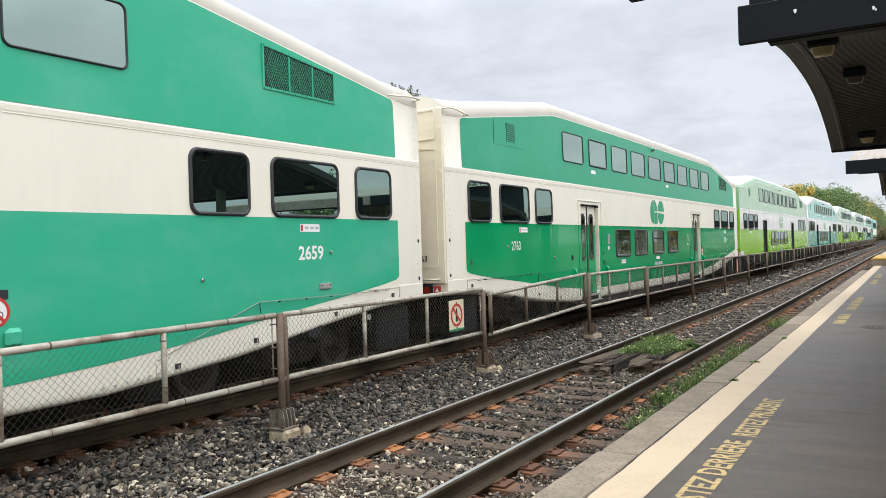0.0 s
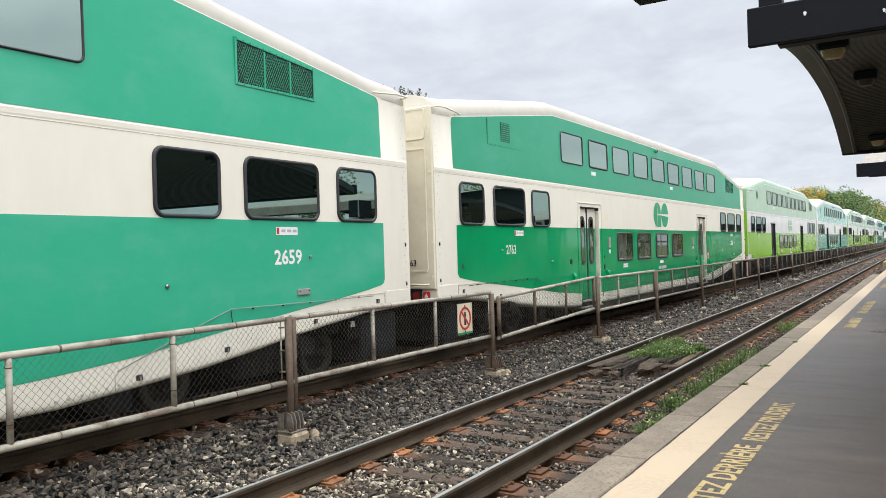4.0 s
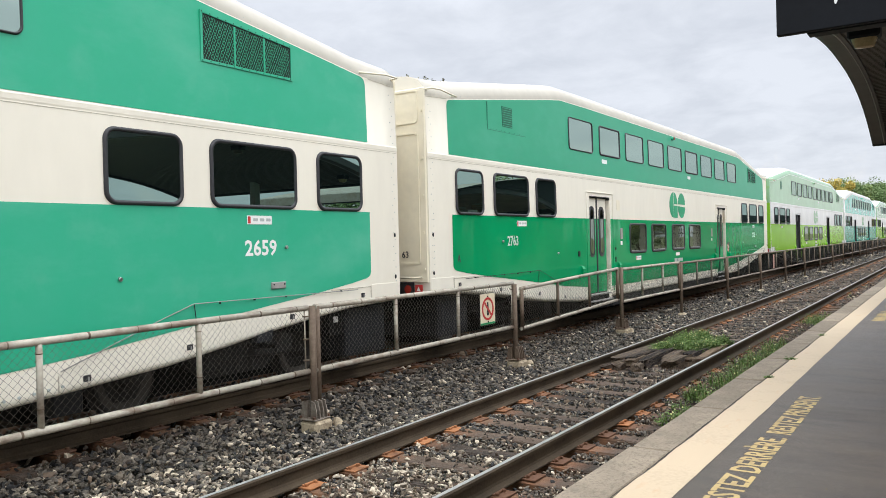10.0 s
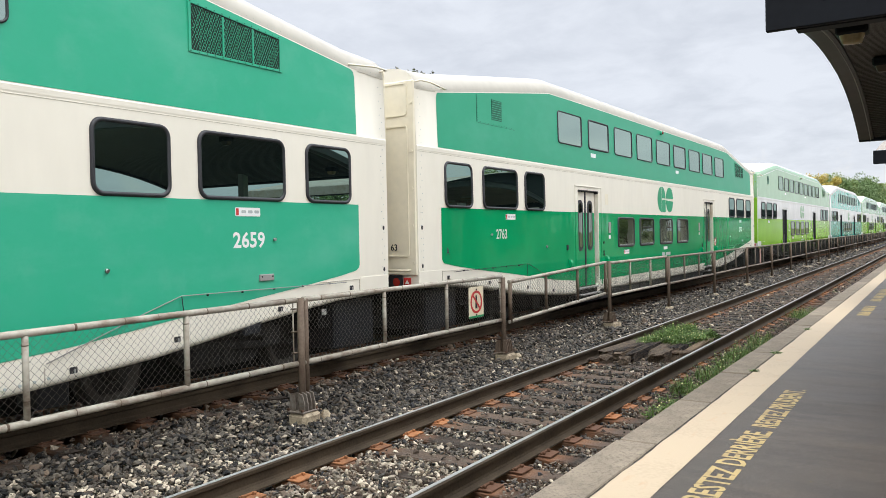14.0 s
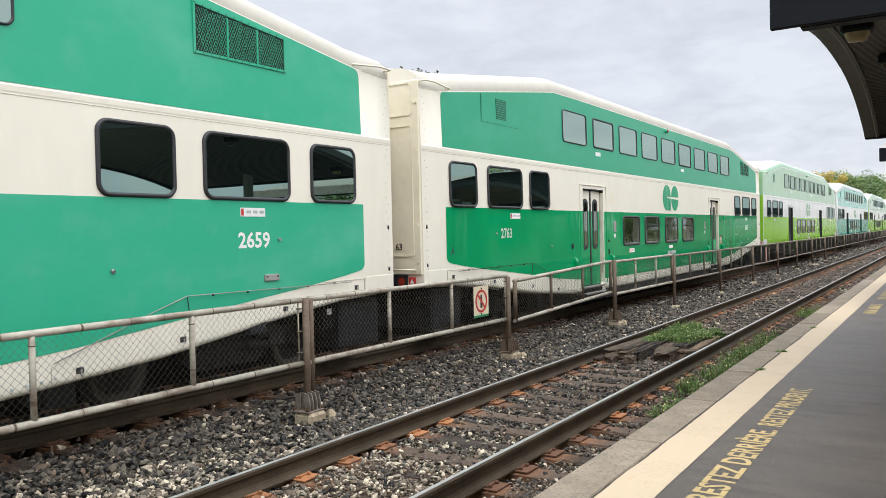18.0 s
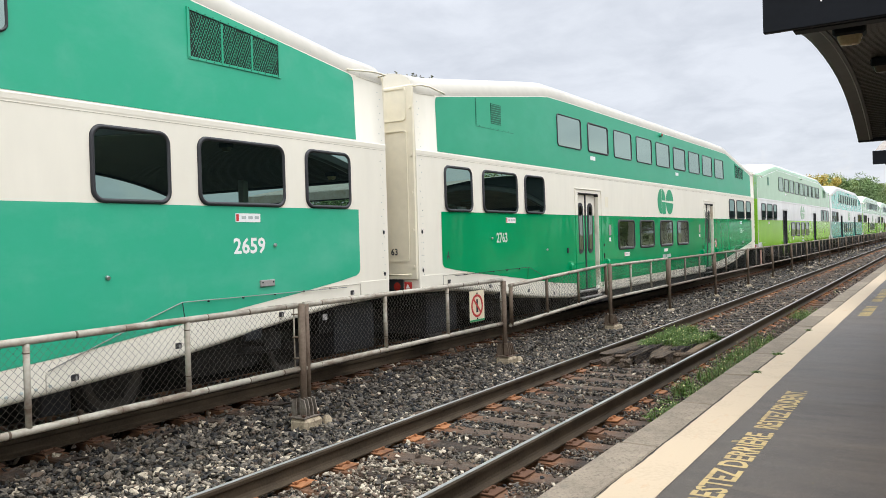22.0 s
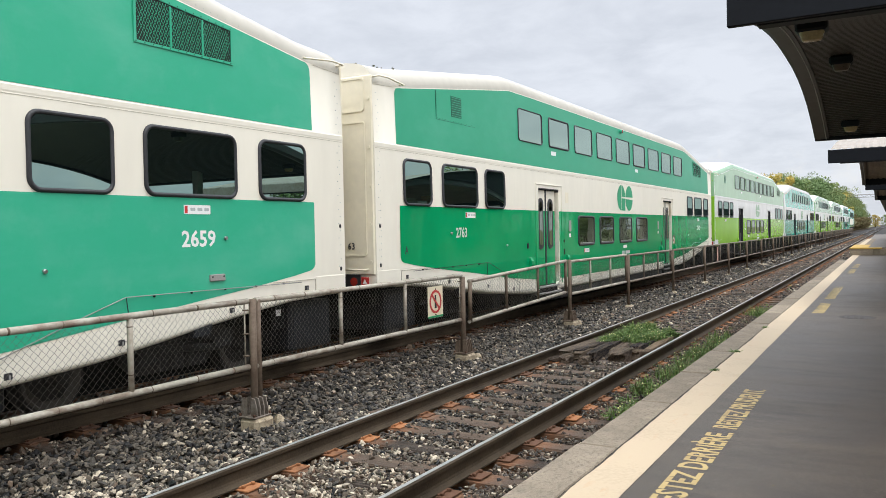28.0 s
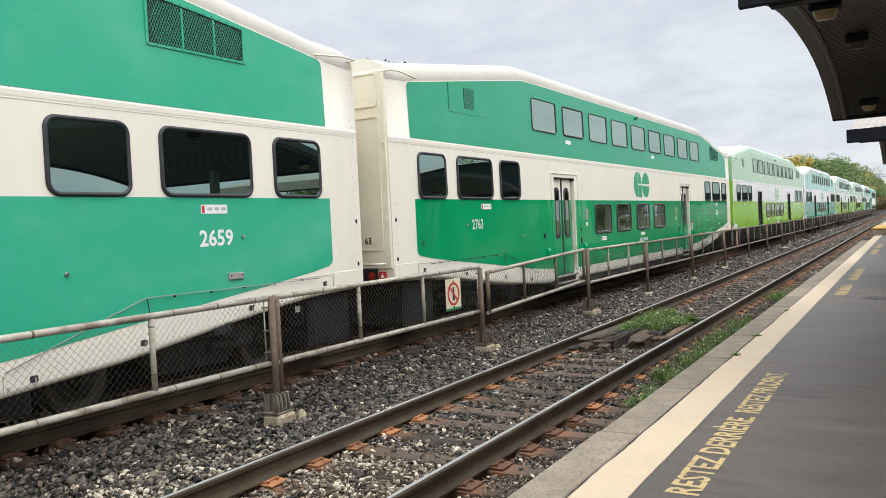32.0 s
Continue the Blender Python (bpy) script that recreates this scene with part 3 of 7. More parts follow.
RAIL_PROFILE = [(-0.07, -0.17), (0.07, -0.17), (0.07, -0.158), (0.02, -0.138), (0.009, -0.12), (0.009, -0.05), (0.034, -0.036), (0.036, -0.008),
                (0.027, 0.0), (-0.027, 0.0), (-0.036, -0.008), (-0.034, -0.036), (-0.009, -0.05), (-0.009, -0.12), (-0.02, -0.138), (-0.07, -0.158)]


def rail_shape(x, y0, y1):
    s = Shape()
    n = len(RAIL_PROFILE)
    s.put([(x + a, y, z) for y in (y0, y1) for a, z in RAIL_PROFILE],
          [(i, (i + 1) % n, (i + 1) % n + n, i + n) for i in range(n)] + [tuple(range(n)), tuple(range(n, 2 * n))])
    return s


def tie_plate_shape():
    """A rusty plate with four spike heads, its middle under the rail."""
    s = Shape()
    s.box(-0.19, 0.19, -0.105, 0.105, -0.186, -0.170, 0.004)
    for sx in (-1, 1):
        s.box(sx * 0.085 - 0.012, sx * 0.085 + 0.012, -0.085, 0.085, -0.172, -0.155, 0.003)
        for dy in (-0.06, 0.05):
            s.box(sx * 0.105 - 0.016, sx * 0.105 + 0.016, dy - 0.014, dy + 0.014, -0.172, -0.146, 0.005)
    return s


def tie_shape(seed):
    rnd = random.Random(seed)
    s = Shape()
    n = 9
    vs = []
    for i in range(n):
        x = -1.28 + 2.56 * i / (n - 1)
        for a, z in ((-0.115, -0.36), (-0.115, -0.20), (-0.10, -0.187), (0.0, -0.186), (0.10, -0.187), (0.115, -0.20), (0.115, -0.36)):
            vs.append((x + (rnd.uniform(-0.03, 0.03) if i in (0, n - 1) else 0), a + rnd.uniform(-0.006, 0.006), z + rnd.uniform(-0.007, 0.003)))
    fs = [(i * 7 + k, (i + 1) * 7 + k, (i + 1) * 7 + k + 1, i * 7 + k + 1) for i in range(n - 1) for k in range(6)]
    fs += [tuple(range(7)), tuple(range((n - 1) * 7, n * 7))]
    return s.put(vs, fs)


TIE_STEP = 0.545
tie_meshes = [tie_shape(k).mesh("tie") for k in range(5)]
for me in tie_meshes:
    me.materials.append(TIE)
plate_mesh = tie_plate_shape().mesh("tie_plate")
plate_mesh.materials.append(RUST)
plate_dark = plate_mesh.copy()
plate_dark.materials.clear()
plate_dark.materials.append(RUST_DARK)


def track(cx, label, plates, y_near, y_far, lift, head):
    root = thing("railway_track", label, "railway track", kind="structure", at=(cx, 0, lift))
    for sx in (-0.7525, 0.7525):
        r = part("rail", rail_shape(sx, -60, 600), RAIL_SIDE, root, "steel rail with a brown side and polished head")
        top = Shape().box(sx - 0.018, sx + 0.018, -60, 600, 0.0005, 0.004, 0.0015)
        part("rail_head", top, head, r, "running surface")
    rest = Shape()
    rest_plates = Shape()
    k = -26
    while (y := -3.91 + TIE_STEP * k) < 150:
        wob = random.uniform(-0.025, 0.025)
        if y_near < y < y_far:
            t = part("tie", tie_meshes[k % 5], None, root)
            t.location, t.rotation_euler = (random.uniform(-0.06, 0.06), y + wob, random.uniform(-0.008, 0.003)), (0, 0, random.uniform(-0.015, 0.015))
            for sx in (-0.7525, 0.7525):
                p = part("tie_plate", plates, None, root)
                p.location, p.rotation_euler = (sx, y + wob, 0), (0, 0, random.uniform(-0.03, 0.03))
        else:
            rest.box(-1.28, 1.28, y - 0.11, y + 0.11, -0.34, -0.19, 0.01)
            for sx in (-0.7525, 0.7525):
                rest_plates.box(sx - 0.17, sx + 0.17, y - 0.1, y + 0.1, -0.188, -0.165)
        k += 1
    tagged(part("far_ties", rest, TIE, root), kind="stuff")
    tagged(part("far_tie_plates", rest_plates, plates.materials[0], root), kind="stuff")
    return root


track(0.0, "railway track with rusty tie plates on weathered wooden ties", plate_mesh, -8.5, 62, 0.0, RAIL_TOP)
# Train's shade on the rail heads is painted: they take the dark side colour.
track(TRAIN_X, "railway track under the standing train, rail heads darkened as if shaded", plate_dark, -8.5, 24, 0.05, RAIL_SIDE)

# ballast: loose crushed stone
PHI = (1 + 5 ** 0.5) / 2
CHIP = np.array([(-1, PHI, 0), (1, PHI, 0), (-1, -PHI, 0), (1, -PHI, 0), (0, -1, PHI), (0, 1, PHI), (0, -1, -PHI), (0, 1, -PHI),
                 (PHI, 0, -1), (PHI, 0, 1), (-PHI, 0, -1), (-PHI, 0, 1)]) / 1.9 * np.array((1.3, 0.95, 0.62))
CHIP_F = np.array([(0, 11, 5), (0, 5, 1), (0, 1, 7), (0, 7, 10), (0, 10, 11), (1, 5, 9), (5, 11, 4), (11, 10, 2), (10, 7, 6), (7, 1, 8),
                   (3, 9, 4), (3, 4, 2), (3, 2, 6), (3, 6, 8), (3, 8, 9), (4, 9, 5), (2, 4, 11), (6, 2, 10), (8, 6, 7), (9, 8, 1)])
rng = np.random.default_rng(5)


def scatter(x0, x1, y0, y1, per_m2, lo, hi, z):
    n = int((x1 - x0) * (y1 - y0) * per_m2 * (1.0 if x0 < -1 else 1.75))
    p = np.stack([rng.uniform(x0, x1, n), rng.uniform(y0, y1, n), np.full(n, z) + rng.uniform(-0.042, 0.026, n)], 1)
    return p, rng.uniform(lo, hi, n) * rng.choice([0.7, 0.95, 1.15, 1.5], n) * (1.0 if x0 < -1 else 0.78)


def stones(name, label, fields):
    pos, size = (np.concatenate(a) for a in zip(*fields))
    near_rail = np.zeros(len(pos), bool)
    for cx in (0.0, TRAIN_X):
        for sx in (-0.7525, 0.7525):
            near_rail |= np.abs(pos[:, 0] - cx - sx) < 0.085
        in_tie = (np.abs(pos[:, 0] - cx) < 1.3) & (np.abs((pos[:, 1] + 3.91 + TIE_STEP / 2) % TIE_STEP - TIE_STEP / 2) < 0.12)
        near_rail |= in_tie & (rng.random(len(pos)) < np.where(pos[:, 1] > -4.3, 0.94 if cx == 0 else 0.5, 0.5))
        near_rail |= in_tie & (np.abs(np.abs(pos[:, 0] - cx) - 0.7525) < 0.22)
        pos[in_tie, 2] += 0.028
    pos, size = pos[~near_rail], size[~near_rail]
    n = len(pos)
    jig = CHIP[None] * rng.uniform(0.62, 1.22, (40, 12, 1)) * rng.uniform(0.85, 1.15, (40, 12, 3)) * rng.uniform(0.75, 1.3, (40, 1, 3))
    kind = rng.integers(0, 40, n)
    # flat chips, mostly lying down
    yaw, lean, way = rng.uniform(0, np.pi, n), rng.normal(0, 0.48, n), rng.uniform(0, 2 * np.pi, n)
    ca, sa, cb, sb = np.cos(yaw), np.sin(yaw), np.cos(lean), np.sin(lean)
    q = np.stack([cb * ca, sb * (np.cos(way) * ca - np.sin(way) * sa), sb * (np.sin(way) * ca + np.cos(way) * sa), cb * sa], 1)
    w, x, y, z = q.T
    rot = np.stack([1 - 2 * (y * y + z * z), 2 * (x * y - z * w), 2 * (x * z + y * w), 2 * (x * y + z * w), 1 - 2 * (x * x + z * z), 2 * (y * z - x * w),
                    2 * (x * z - y * w), 2 * (y * z + x * w), 1 - 2 * (x * x + y * y)], 1).reshape(n, 3, 3)
    co = np.einsum("nij,nkj->nki", rot, jig[kind]) * size[:, None, None] + pos[:, None]
    faces = (CHIP_F[None] + 12 * np.arange(n)[:, None, None]).reshape(-1, 3)
    me = bpy.data.meshes.new(name)
    me.vertices.add(12 * n)
    me.vertices.foreach_set("co", co.astype(np.float32).ravel())
    me.loops.add(len(faces) * 3)
    me.loops.foreach_set("vertex_index", faces.astype(np.int32).ravel())
    me.polygons.add(len(faces))
    me.polygons.foreach_set("loop_start", np.arange(0, len(faces) * 3, 3, dtype=np.int32))
    for m in (STONE_DARK, STONE_PALE, STONE_BROWN):
        me.materials.append(m)
    # more pale stone inside the near track, brown grit beside the platform
    inside, edge = np.abs(pos[:, 0]) < 0.72, pos[:, 0] > 0.85
    drift = np.sin(pos[:, 1] * 0.9 + 1.0) * 0.5 + 0.5
    pale = np.where(inside, 0.11 + 0.46 * np.clip((-2.8 - pos[:, 1]) / 1.8, 0, 1), 0.08 + 0.50 * np.clip((pos[:, 0] + 2.5) / 0.9, 0, 1) * np.clip((-3.5 - pos[:, 1]) / 2.5, 0, 1))
    brown = np.where(edge, 0.5, np.where(inside, 0.22 + 0.1 * drift, 0.06))
    brown = np.where(np.abs(pos[:, 0] - TRAIN_X) < 1.0, 0.6, brown)
    u = rng.random(n)
    slot = np.where(u < pale, 1, np.where(u < pale + brown, 2, 0))
    me.polygons.foreach_set("material_index", np.repeat(slot, 20).astype(np.int32))
    me.polygons.foreach_set("use_smooth", np.zeros(len(faces), bool))
    me.update(calc_edges=True)
    me.validate()
    return tagged(part(name, me, None), label, "gravel", kind="stuff")


stones("ballast", "grey crushed-stone ballast between rails and ties", [
    scatter(-3.4, -0.8, -8.5, 4, 1450, 0.015, 0.028, -0.225), scatter(-3.35, -2.3, -8.5, 10, 900, 0.017, 0.03, -0.185), scatter(-0.72, 0.72, -8.0, 4, 1150, 0.014, 0.027, -0.208),
    scatter(0.8, 1.62, -8.0, 6, 800, 0.013, 0.026, -0.228), scatter(0.84, 1.62, -1.7, 9, 900, 0.008, 0.018, -0.178), scatter(1.02, 1.62, -6.5, -1.7, 500, 0.008, 0.017, -0.185),
    scatter(-3.4, -0.8, 4, 14, 620, 0.021, 0.037, -0.225), scatter(-0.72, 0.72, 4, 14, 520, 0.019, 0.036, -0.21), scatter(0.8, 1.62, 6, 16, 300, 0.02, 0.038, -0.235),
    scatter(-3.4, -0.8, 14, 34, 210, 0.032, 0.055, -0.235), scatter(-0.72, 1.5, 14, 34, 170, 0.03, 0.05, -0.22),
    scatter(-3.4, 1.5, 34, 80, 55, 0.045, 0.075, -0.24), scatter(-4.95, -3.4, -8.5, 12, 200, 0.025, 0.04, -0.165),
    scatter(-3.4, -0.8, -30, -8.5, 190, 0.03, 0.05, -0.235), scatter(-0.72, 1.6, -30, -8.0, 170, 0.03, 0.05, -0.22)])

# platform
plat = tagged(part("platform", Shape().box(1.99, 16, -40, 39.0, -0.5, DECK, 0.0), ASPHALT), "dark worn asphalt station platform", "platform", kind="structure")
edge = thing("platform_edge", "grey concrete coping slabs along the platform edge", "platform edge", kind="structure")
cop = Shape().box(1.66, 1.988, 0.015, 1.735, -0.32, DECK + 0.004, 0.012).mesh("coping_slab")
cop.materials.append(CONCRETE)
for k in range(-20, 21):
    s = part("coping_slab", cop, None, edge)
    s.location = (random.uniform(-0.006, 0.006), -3.70 + 1.75 * k, random.uniform(-0.006, 0.004))
    s.rotation_euler = (0, 0, random.uniform(-0.002, 0.002))


def ribbon(x0, x1, y0, y1, z, step, wob0, wob1, seed):
    """A painted strip with uneven edges."""
    rnd = random.Random(seed)
    n = int((y1 - y0) / step)
    vs = []
    a = b = 0.0
    for i in range(n + 1):
        a, b = 0.7 * a + rnd.uniform(-wob0, wob0), 0.75 * b + rnd.uniform(-wob1, wob1)
        y = y0 + (y1 - y0) * i / n
        vs += [(x0 + a, y, z), (x1 + b, y, z)]
    return Shape().put(vs, [(2 * i, 2 * i + 1, 2 * i + 3, 2 * i + 2) for i in range(n)])


DIRT = shade("dark_dirt", (0.05, 0.041, 0.031), 0.95, vary=0.5, big=9, fine=60, bump=0.5)
tagged(part("safety_line", ribbon(1.998, 2.335, -40, 39, DECK + 0.004, 0.11, 0.006, 0.0022, 3), LINE), "cream painted safety line along the platform edge", "line", kind="structure")
tagged(part("edge_crack", ribbon(1.987, 1.996, -20, 39, DECK + 0.0055, 0.05, 0.003, 0.004, 4), DIRT), "dark dirt-filled crack behind the coping", "crack", kind="structure")
lettering("stencil_text", "RESTEZ DERRIÈRE.", STENCIL, plat, (2.71, -4.88, DECK + 0.0018), (0, 1, 0), (-1, 0, 0), 2.02, 0.262, "yellow stencilled words on the asphalt", 0.022)
lettering("stencil_text", "RESTEZ PRUDENT.", STENCIL, plat, (2.71, -2.72, DECK + 0.0018), (0, 1, 0), (-1, 0, 0), 1.80, 0.205, "yellow stencilled words on the asphalt", 0.023)
for y0, y1 in ((7.1, 9.2), (10.4, 14.4), (21.0, 24.0), (25.2, 28.4)):
    n = int((y1 - y0) / 0.13)
    s = Shape()
    for i in range(n):
        a = y0 + (y1 - y0) * i / n
        if i % 7 == 6:
            continue
        for u, v, h in ((0.0, 0.052, 0.0), (0.064, 0.112, (0.0, 0.05, 0.09)[i % 3])):
            s.put([(2.50 + h, a + u, DECK + 0.004), (2.71, a + u, DECK + 0.004), (2.71, a + v, DECK + 0.004), (2.50 + h, a + v, DECK + 0.004)], [(0, 1, 2, 3)])
    part("stencil_bars", s, STENCIL, plat, "worn yellow stencilled line of writing")
IRON = shade("dull_cast_iron", (0.075, 0.066, 0.06), 0.7, vary=0.3, big=6, fine=50, bump=0.3)
mh = thing("manhole_cover", "round dark iron manhole cover in the platform", "manhole cover", at=(3.3, 6.6, DECK))
part("lid", Shape().tube([(0, 0, -0.02), (0, 0, 0.005)], 0.31, 28), IRON, mh)
lg = Shape()
for a in range(-3, 4):
    for b in range(-3, 4):
        if a * a + b * b < 11:
            lg.box(a * 0.075 - 0.025, a * 0.075 + 0.025, b * 0.075 - 0.025, b * 0.075 + 0.025, 0.005, 0.010, 0.002)
tagged(part("lid_studs", lg, IRON, mh), kind="stuff")


# leaves and scraps lying on the asphalt
def scraps():
    rnd = random.Random(8)
    s = Shape()
    for _ in range(60):
        x, y = rnd.uniform(2.4, 4.0), rnd.uniform(-6.5, 12)
        if rnd.random() < 0.35:
            x, y = rnd.gauss(3.95, 0.12), rnd.gauss(-4.6, 0.25)
        r, a = rnd.uniform(0.006, 0.02), rnd.uniform(0, 6.3)
        s.put([(x + r * math.cos(a + k * 1.57) * (1 if k % 2 else 0.5), y + r * math.sin(a + k * 1.57) * (1 if k % 2 else 0.5), DECK + 0.004 + 0.004 * rnd.random()) for k in range(4)], [(0, 1, 2, 3)])
    tagged(part("fallen_leaves", s, DRY_GRASS), "small dry leaves and scraps on the asphalt", "litter", kind="stuff")


scraps()

# ---- fence between the tracks ----


def chain_wires(y0, y1, z0, z1, rise=0.0, pitch=0.035, r=0.0025):
    """Zigzag wires of a chain-link panel; rise lifts the far end."""
    s = Shape()
    cols = int((y1 - y0) / (pitch / 2) / 2)
    rows = int((z1 - z0) / 0.035)
    for c in range(cols):
        ya = y0 + (c + 0.5) * pitch
        pts = []
        for k in range(rows + 1):
            y = ya + (pitch / 2 if (k + c) % 2 else -pitch / 2) * 0.98
            pts.append((0.004 if k % 2 else -0.004, y, z0 + (z1 - z0) * k / rows + rise * (y - y0)))
        s.tube(pts, r, 3, ends=False)
    return s


def fence_panel(y0, y1, mids, z0, z1, rise=0.0, far_post=True, foot=None, old=False):
    # Far panels take brown pipes and the mesh darkened for shade.
    pipe, wire = (PIPE_OLD, WIRE_SHADED) if old else (PIPE, WIRE)
    root = thing("chain_link_fence", "brown pipe-framed chain-link fence between the tracks, mesh darkened for its own shade" if old else "weathered pipe-framed chain-link fence between the tracks", "fence", group="trackside fence", at=(FENCE_X, 0, 0))
    zz = lambda z, y: z + rise * (y - y0)
    for nm, z in (("top_rail", z1), ("bottom_rail", z0)):
        part(nm, Shape().tube([(0, y0, zz(z, y0)), (0, y1, zz(z, y1))], 0.032, 10), pipe, root)
    for nm, y in (("end_post", y0 + 0.035), ("end_post", y1 - 0.035))[: 2 if far_post else 1]:
        part(nm, Shape().tube([(0.004, y, foot if foot is not None and y < y0 + 0.1 else zz(z0, y) - 0.03), (0.004, y, zz(z1, y) + 0.01)], 0.034, 10), POST, root, "brown rusting end post")
    for y in mids:
        part("mid_post", Shape().tube([(0, y, zz(z0, y)), (0, y, zz(z1, y))], 0.027, 8), POST if 1 < y0 < 6 else pipe, root)
    part("chain_link", chain_wires(y0 + 0.06, y1 - 0.06, z0 + 0.02, z1 - 0.015, rise), wire, root, "dull grey chain-link mesh")
    bands = Shape()
    rnd = random.Random(int(y0 * 10))
    y = y0 + 0.3
    while y < y1 - 0.2:
        for z in (z0, z1):
            q = y + rnd.uniform(-0.05, 0.05)
            bands.tube([(0, q, zz(z, y)), (0, q + rnd.uniform(0.006, 0.022), zz(z, y))], 0.0325, 10)
        y += rnd.uniform(0.38, 0.62)
    for yy in mids:
        for z in (z0 + 0.17, z1 - 0.10):
            bands.tube([(0, yy, zz(z, yy)), (0, yy, zz(z, yy) + 0.009)], 0.0285, 10)
    for z in (z0 + 0.12, (z0 + z1) / 2, z1 - 0.1):
        for yy in (y0 + 0.035, y1 - 0.035):
            bands.tube([(0, yy, zz(z, yy)), (0, yy, zz(z, yy) + 0.012)], 0.036, 10)
    if not far_post:
        part("tension_bar", Shape().tube([(0, y1 - 0.05, zz(z0, y1)), (0, y1 - 0.05, zz(z1, y1))], 0.009, 6), PIPE, root)
    tagged(part("tie_band", bands, POST, root, "wire bands round the rails"), kind="stuff")
    return root


def fence_post(y, top, full=True, metal=None):
    root = thing("fence_post", "brown steel fence post bolted to a concrete footing", "fence post", group="trackside fence posts", at=(FENCE_X + 0.03, y, 0))
    part("pipe", Shape().tube([(0, 0, -0.30), (0, 0, top)], 0.04, 10), POST, root)
    if full:
        br = part("bracket", Shape().box(-0.125, 0.125, -0.135, 0.135, -0.10, -0.085, 0.004), metal or GALV, root, "steel base plate")
        for dy in (-0.085, -0.03, 0.03, 0.085):
            for sx in (1, -1):
                f = Shape()
                f.put([(sx * u, dy + e, v) for e in (-0.006, 0.006) for u, v in ((0.03, -0.085), (0.112, -0.085), (0.112, 0.0), (0.085, 0.10), (0.03, 0.115))],
                      [(0, 1, 2, 3, 4), (9, 8, 7, 6, 5)] + [(k, (k + 1) % 5, (k + 1) % 5 + 5, k + 5) for k in range(5)])
                part("fin", f, metal or GALV, br)
        for dx in (-0.10, 0.10):
            for dy in (-0.115, 0.115):
                part("bolt", Shape().box(dx - 0.014, dx + 0.014, dy - 0.014, dy + 0.014, -0.085, -0.055, 0.004), RUST_DARK, br)
    ft = Shape().box(-0.12, 0.15, -0.13, 0.16, -0.40, -0.10, 0.04) if full else Shape().box(-0.10, 0.11, -0.12, 0.12, -0.40, -0.15, 0.05)
    part("footing", ft, FOOTING, root, "chipped pale concrete footing")
    if full:
        rnd = random.Random(int(100 * y))
        lump = [(0.10 + 0.075 * math.cos(k * 1.05) * rnd.uniform(0.7, 1.2), 0.27 + 0.085 * math.sin(k * 1.05) * rnd.uniform(0.7, 1.2)) for k in range(6)]
        crown = [(0.10 + (a - 0.10) * 0.55, 0.27 + (b - 0.27) * 0.55) for a, b in lump]
        spill = Shape().put([(a, b, -0.32) for a, b in lump] + [(a, b, -0.19 + rnd.uniform(-0.02, 0.01)) for a, b in lump] + [(a, b, -0.14 + rnd.uniform(-0.02, 0.02)) for a, b in crown],
                            [(6 * j + k, 6 * j + (k + 1) % 6, 6 * j + 6 + (k + 1) % 6, 6 * j + 6 + k) for j in range(2) for k in range(6)] + [tuple(range(12, 18))])
        part("concrete_lump", spill, FOOTING, root, "broken concrete beside the footing")
    return root


fence_panel(-12.9, -8.22, [-11.35, -9.8], 0.43, 1.14)
fence_panel(-8.05, -3.40, [-6.45, -4.9], 0.412, 1.12, 0.0043, far_post=False)
fence_panel(-3.29, 1.40, [-1.77, -0.27], 0.43, 1.14, far_post=False, foot=-0.085)
fence_panel(1.66, 6.08, [3.1, 4.55], 0.37, 1.03, 0.034)
fence_panel(6.28, 10.45, [7.62, 9.1], 0.455, 1.155)
first = fence_panel(10.6, 15.3, [12.1, 13.62], 0.44, 1.13, old=True)
for y, top in ((-8.14, 1.16), (-3.36, 1.16), (1.40, 1.12), (6.2, 1.2)):
    fence_post(y, top, True, None if y < 0 else POST)
plain = fence_post(10.5, 1.16, False)
for k in range(1, 29):
    copy_thing(first, pose(FENCE_X, 4.86 * k, 0))
    copy_thing(plain, pose(FENCE_X + 0.03, 10.5 + 4.86 * k, 0))

sg = thing("warning_sign", "cream no-crossing sign with red ring on the fence", "sign", at=(FENCE_X + 0.045, 0, 0))
part("board", Shape().slab(rrect(0.275, 0.715, 0.56, 1.03, 0.012), 0.0, 0.006), SIGN_CREAM, sg)
part("green_band", Shape().slab([(0.278, 0.563), (0.712, 0.563), (0.712, 0.592), (0.278, 0.592)], 0.006, 0.009), SIGN_GREEN, sg)
part("ring", Shape().ring(disc(0.495, 0.80, 0.175, 28), disc(0.495, 0.80, 0.140, 28), 0.006, 0.010), RED, sg, "red prohibition ring")
part("pictogram", Shape().slab([(0.465, 0.70), (0.525, 0.70), (0.515, 0.90), (0.475, 0.90)], 0.006, 0.008), BLACK, sg, "plain black bar")
part("slash", Shape().slab([(0.385, 0.885), (0.41, 0.91), (0.605, 0.715), (0.58, 0.69)], 0.008, 0.0105), RED, sg, "red diagonal bar")
for z in (0.99, 0.605):
    part("bolt", Shape().tube([(0.006, 0.495, z), (0.014, 0.495, z)], 0.012, 8), DARK, sg)
sg2 = thing("trackside_board", "small faded upright board fixed on the fence", "sign", at=(FENCE_X + 0.04, 22.6, 0))
part("board", Shape().slab(rrect(-0.14, 0.14, 0.5, 1.05, 0.01), 0, 0.006), shade("faded_pink_board", (0.42, 0.25, 0.20), 0.6), sg2)

# ---- old planks and weeds in the near track ----


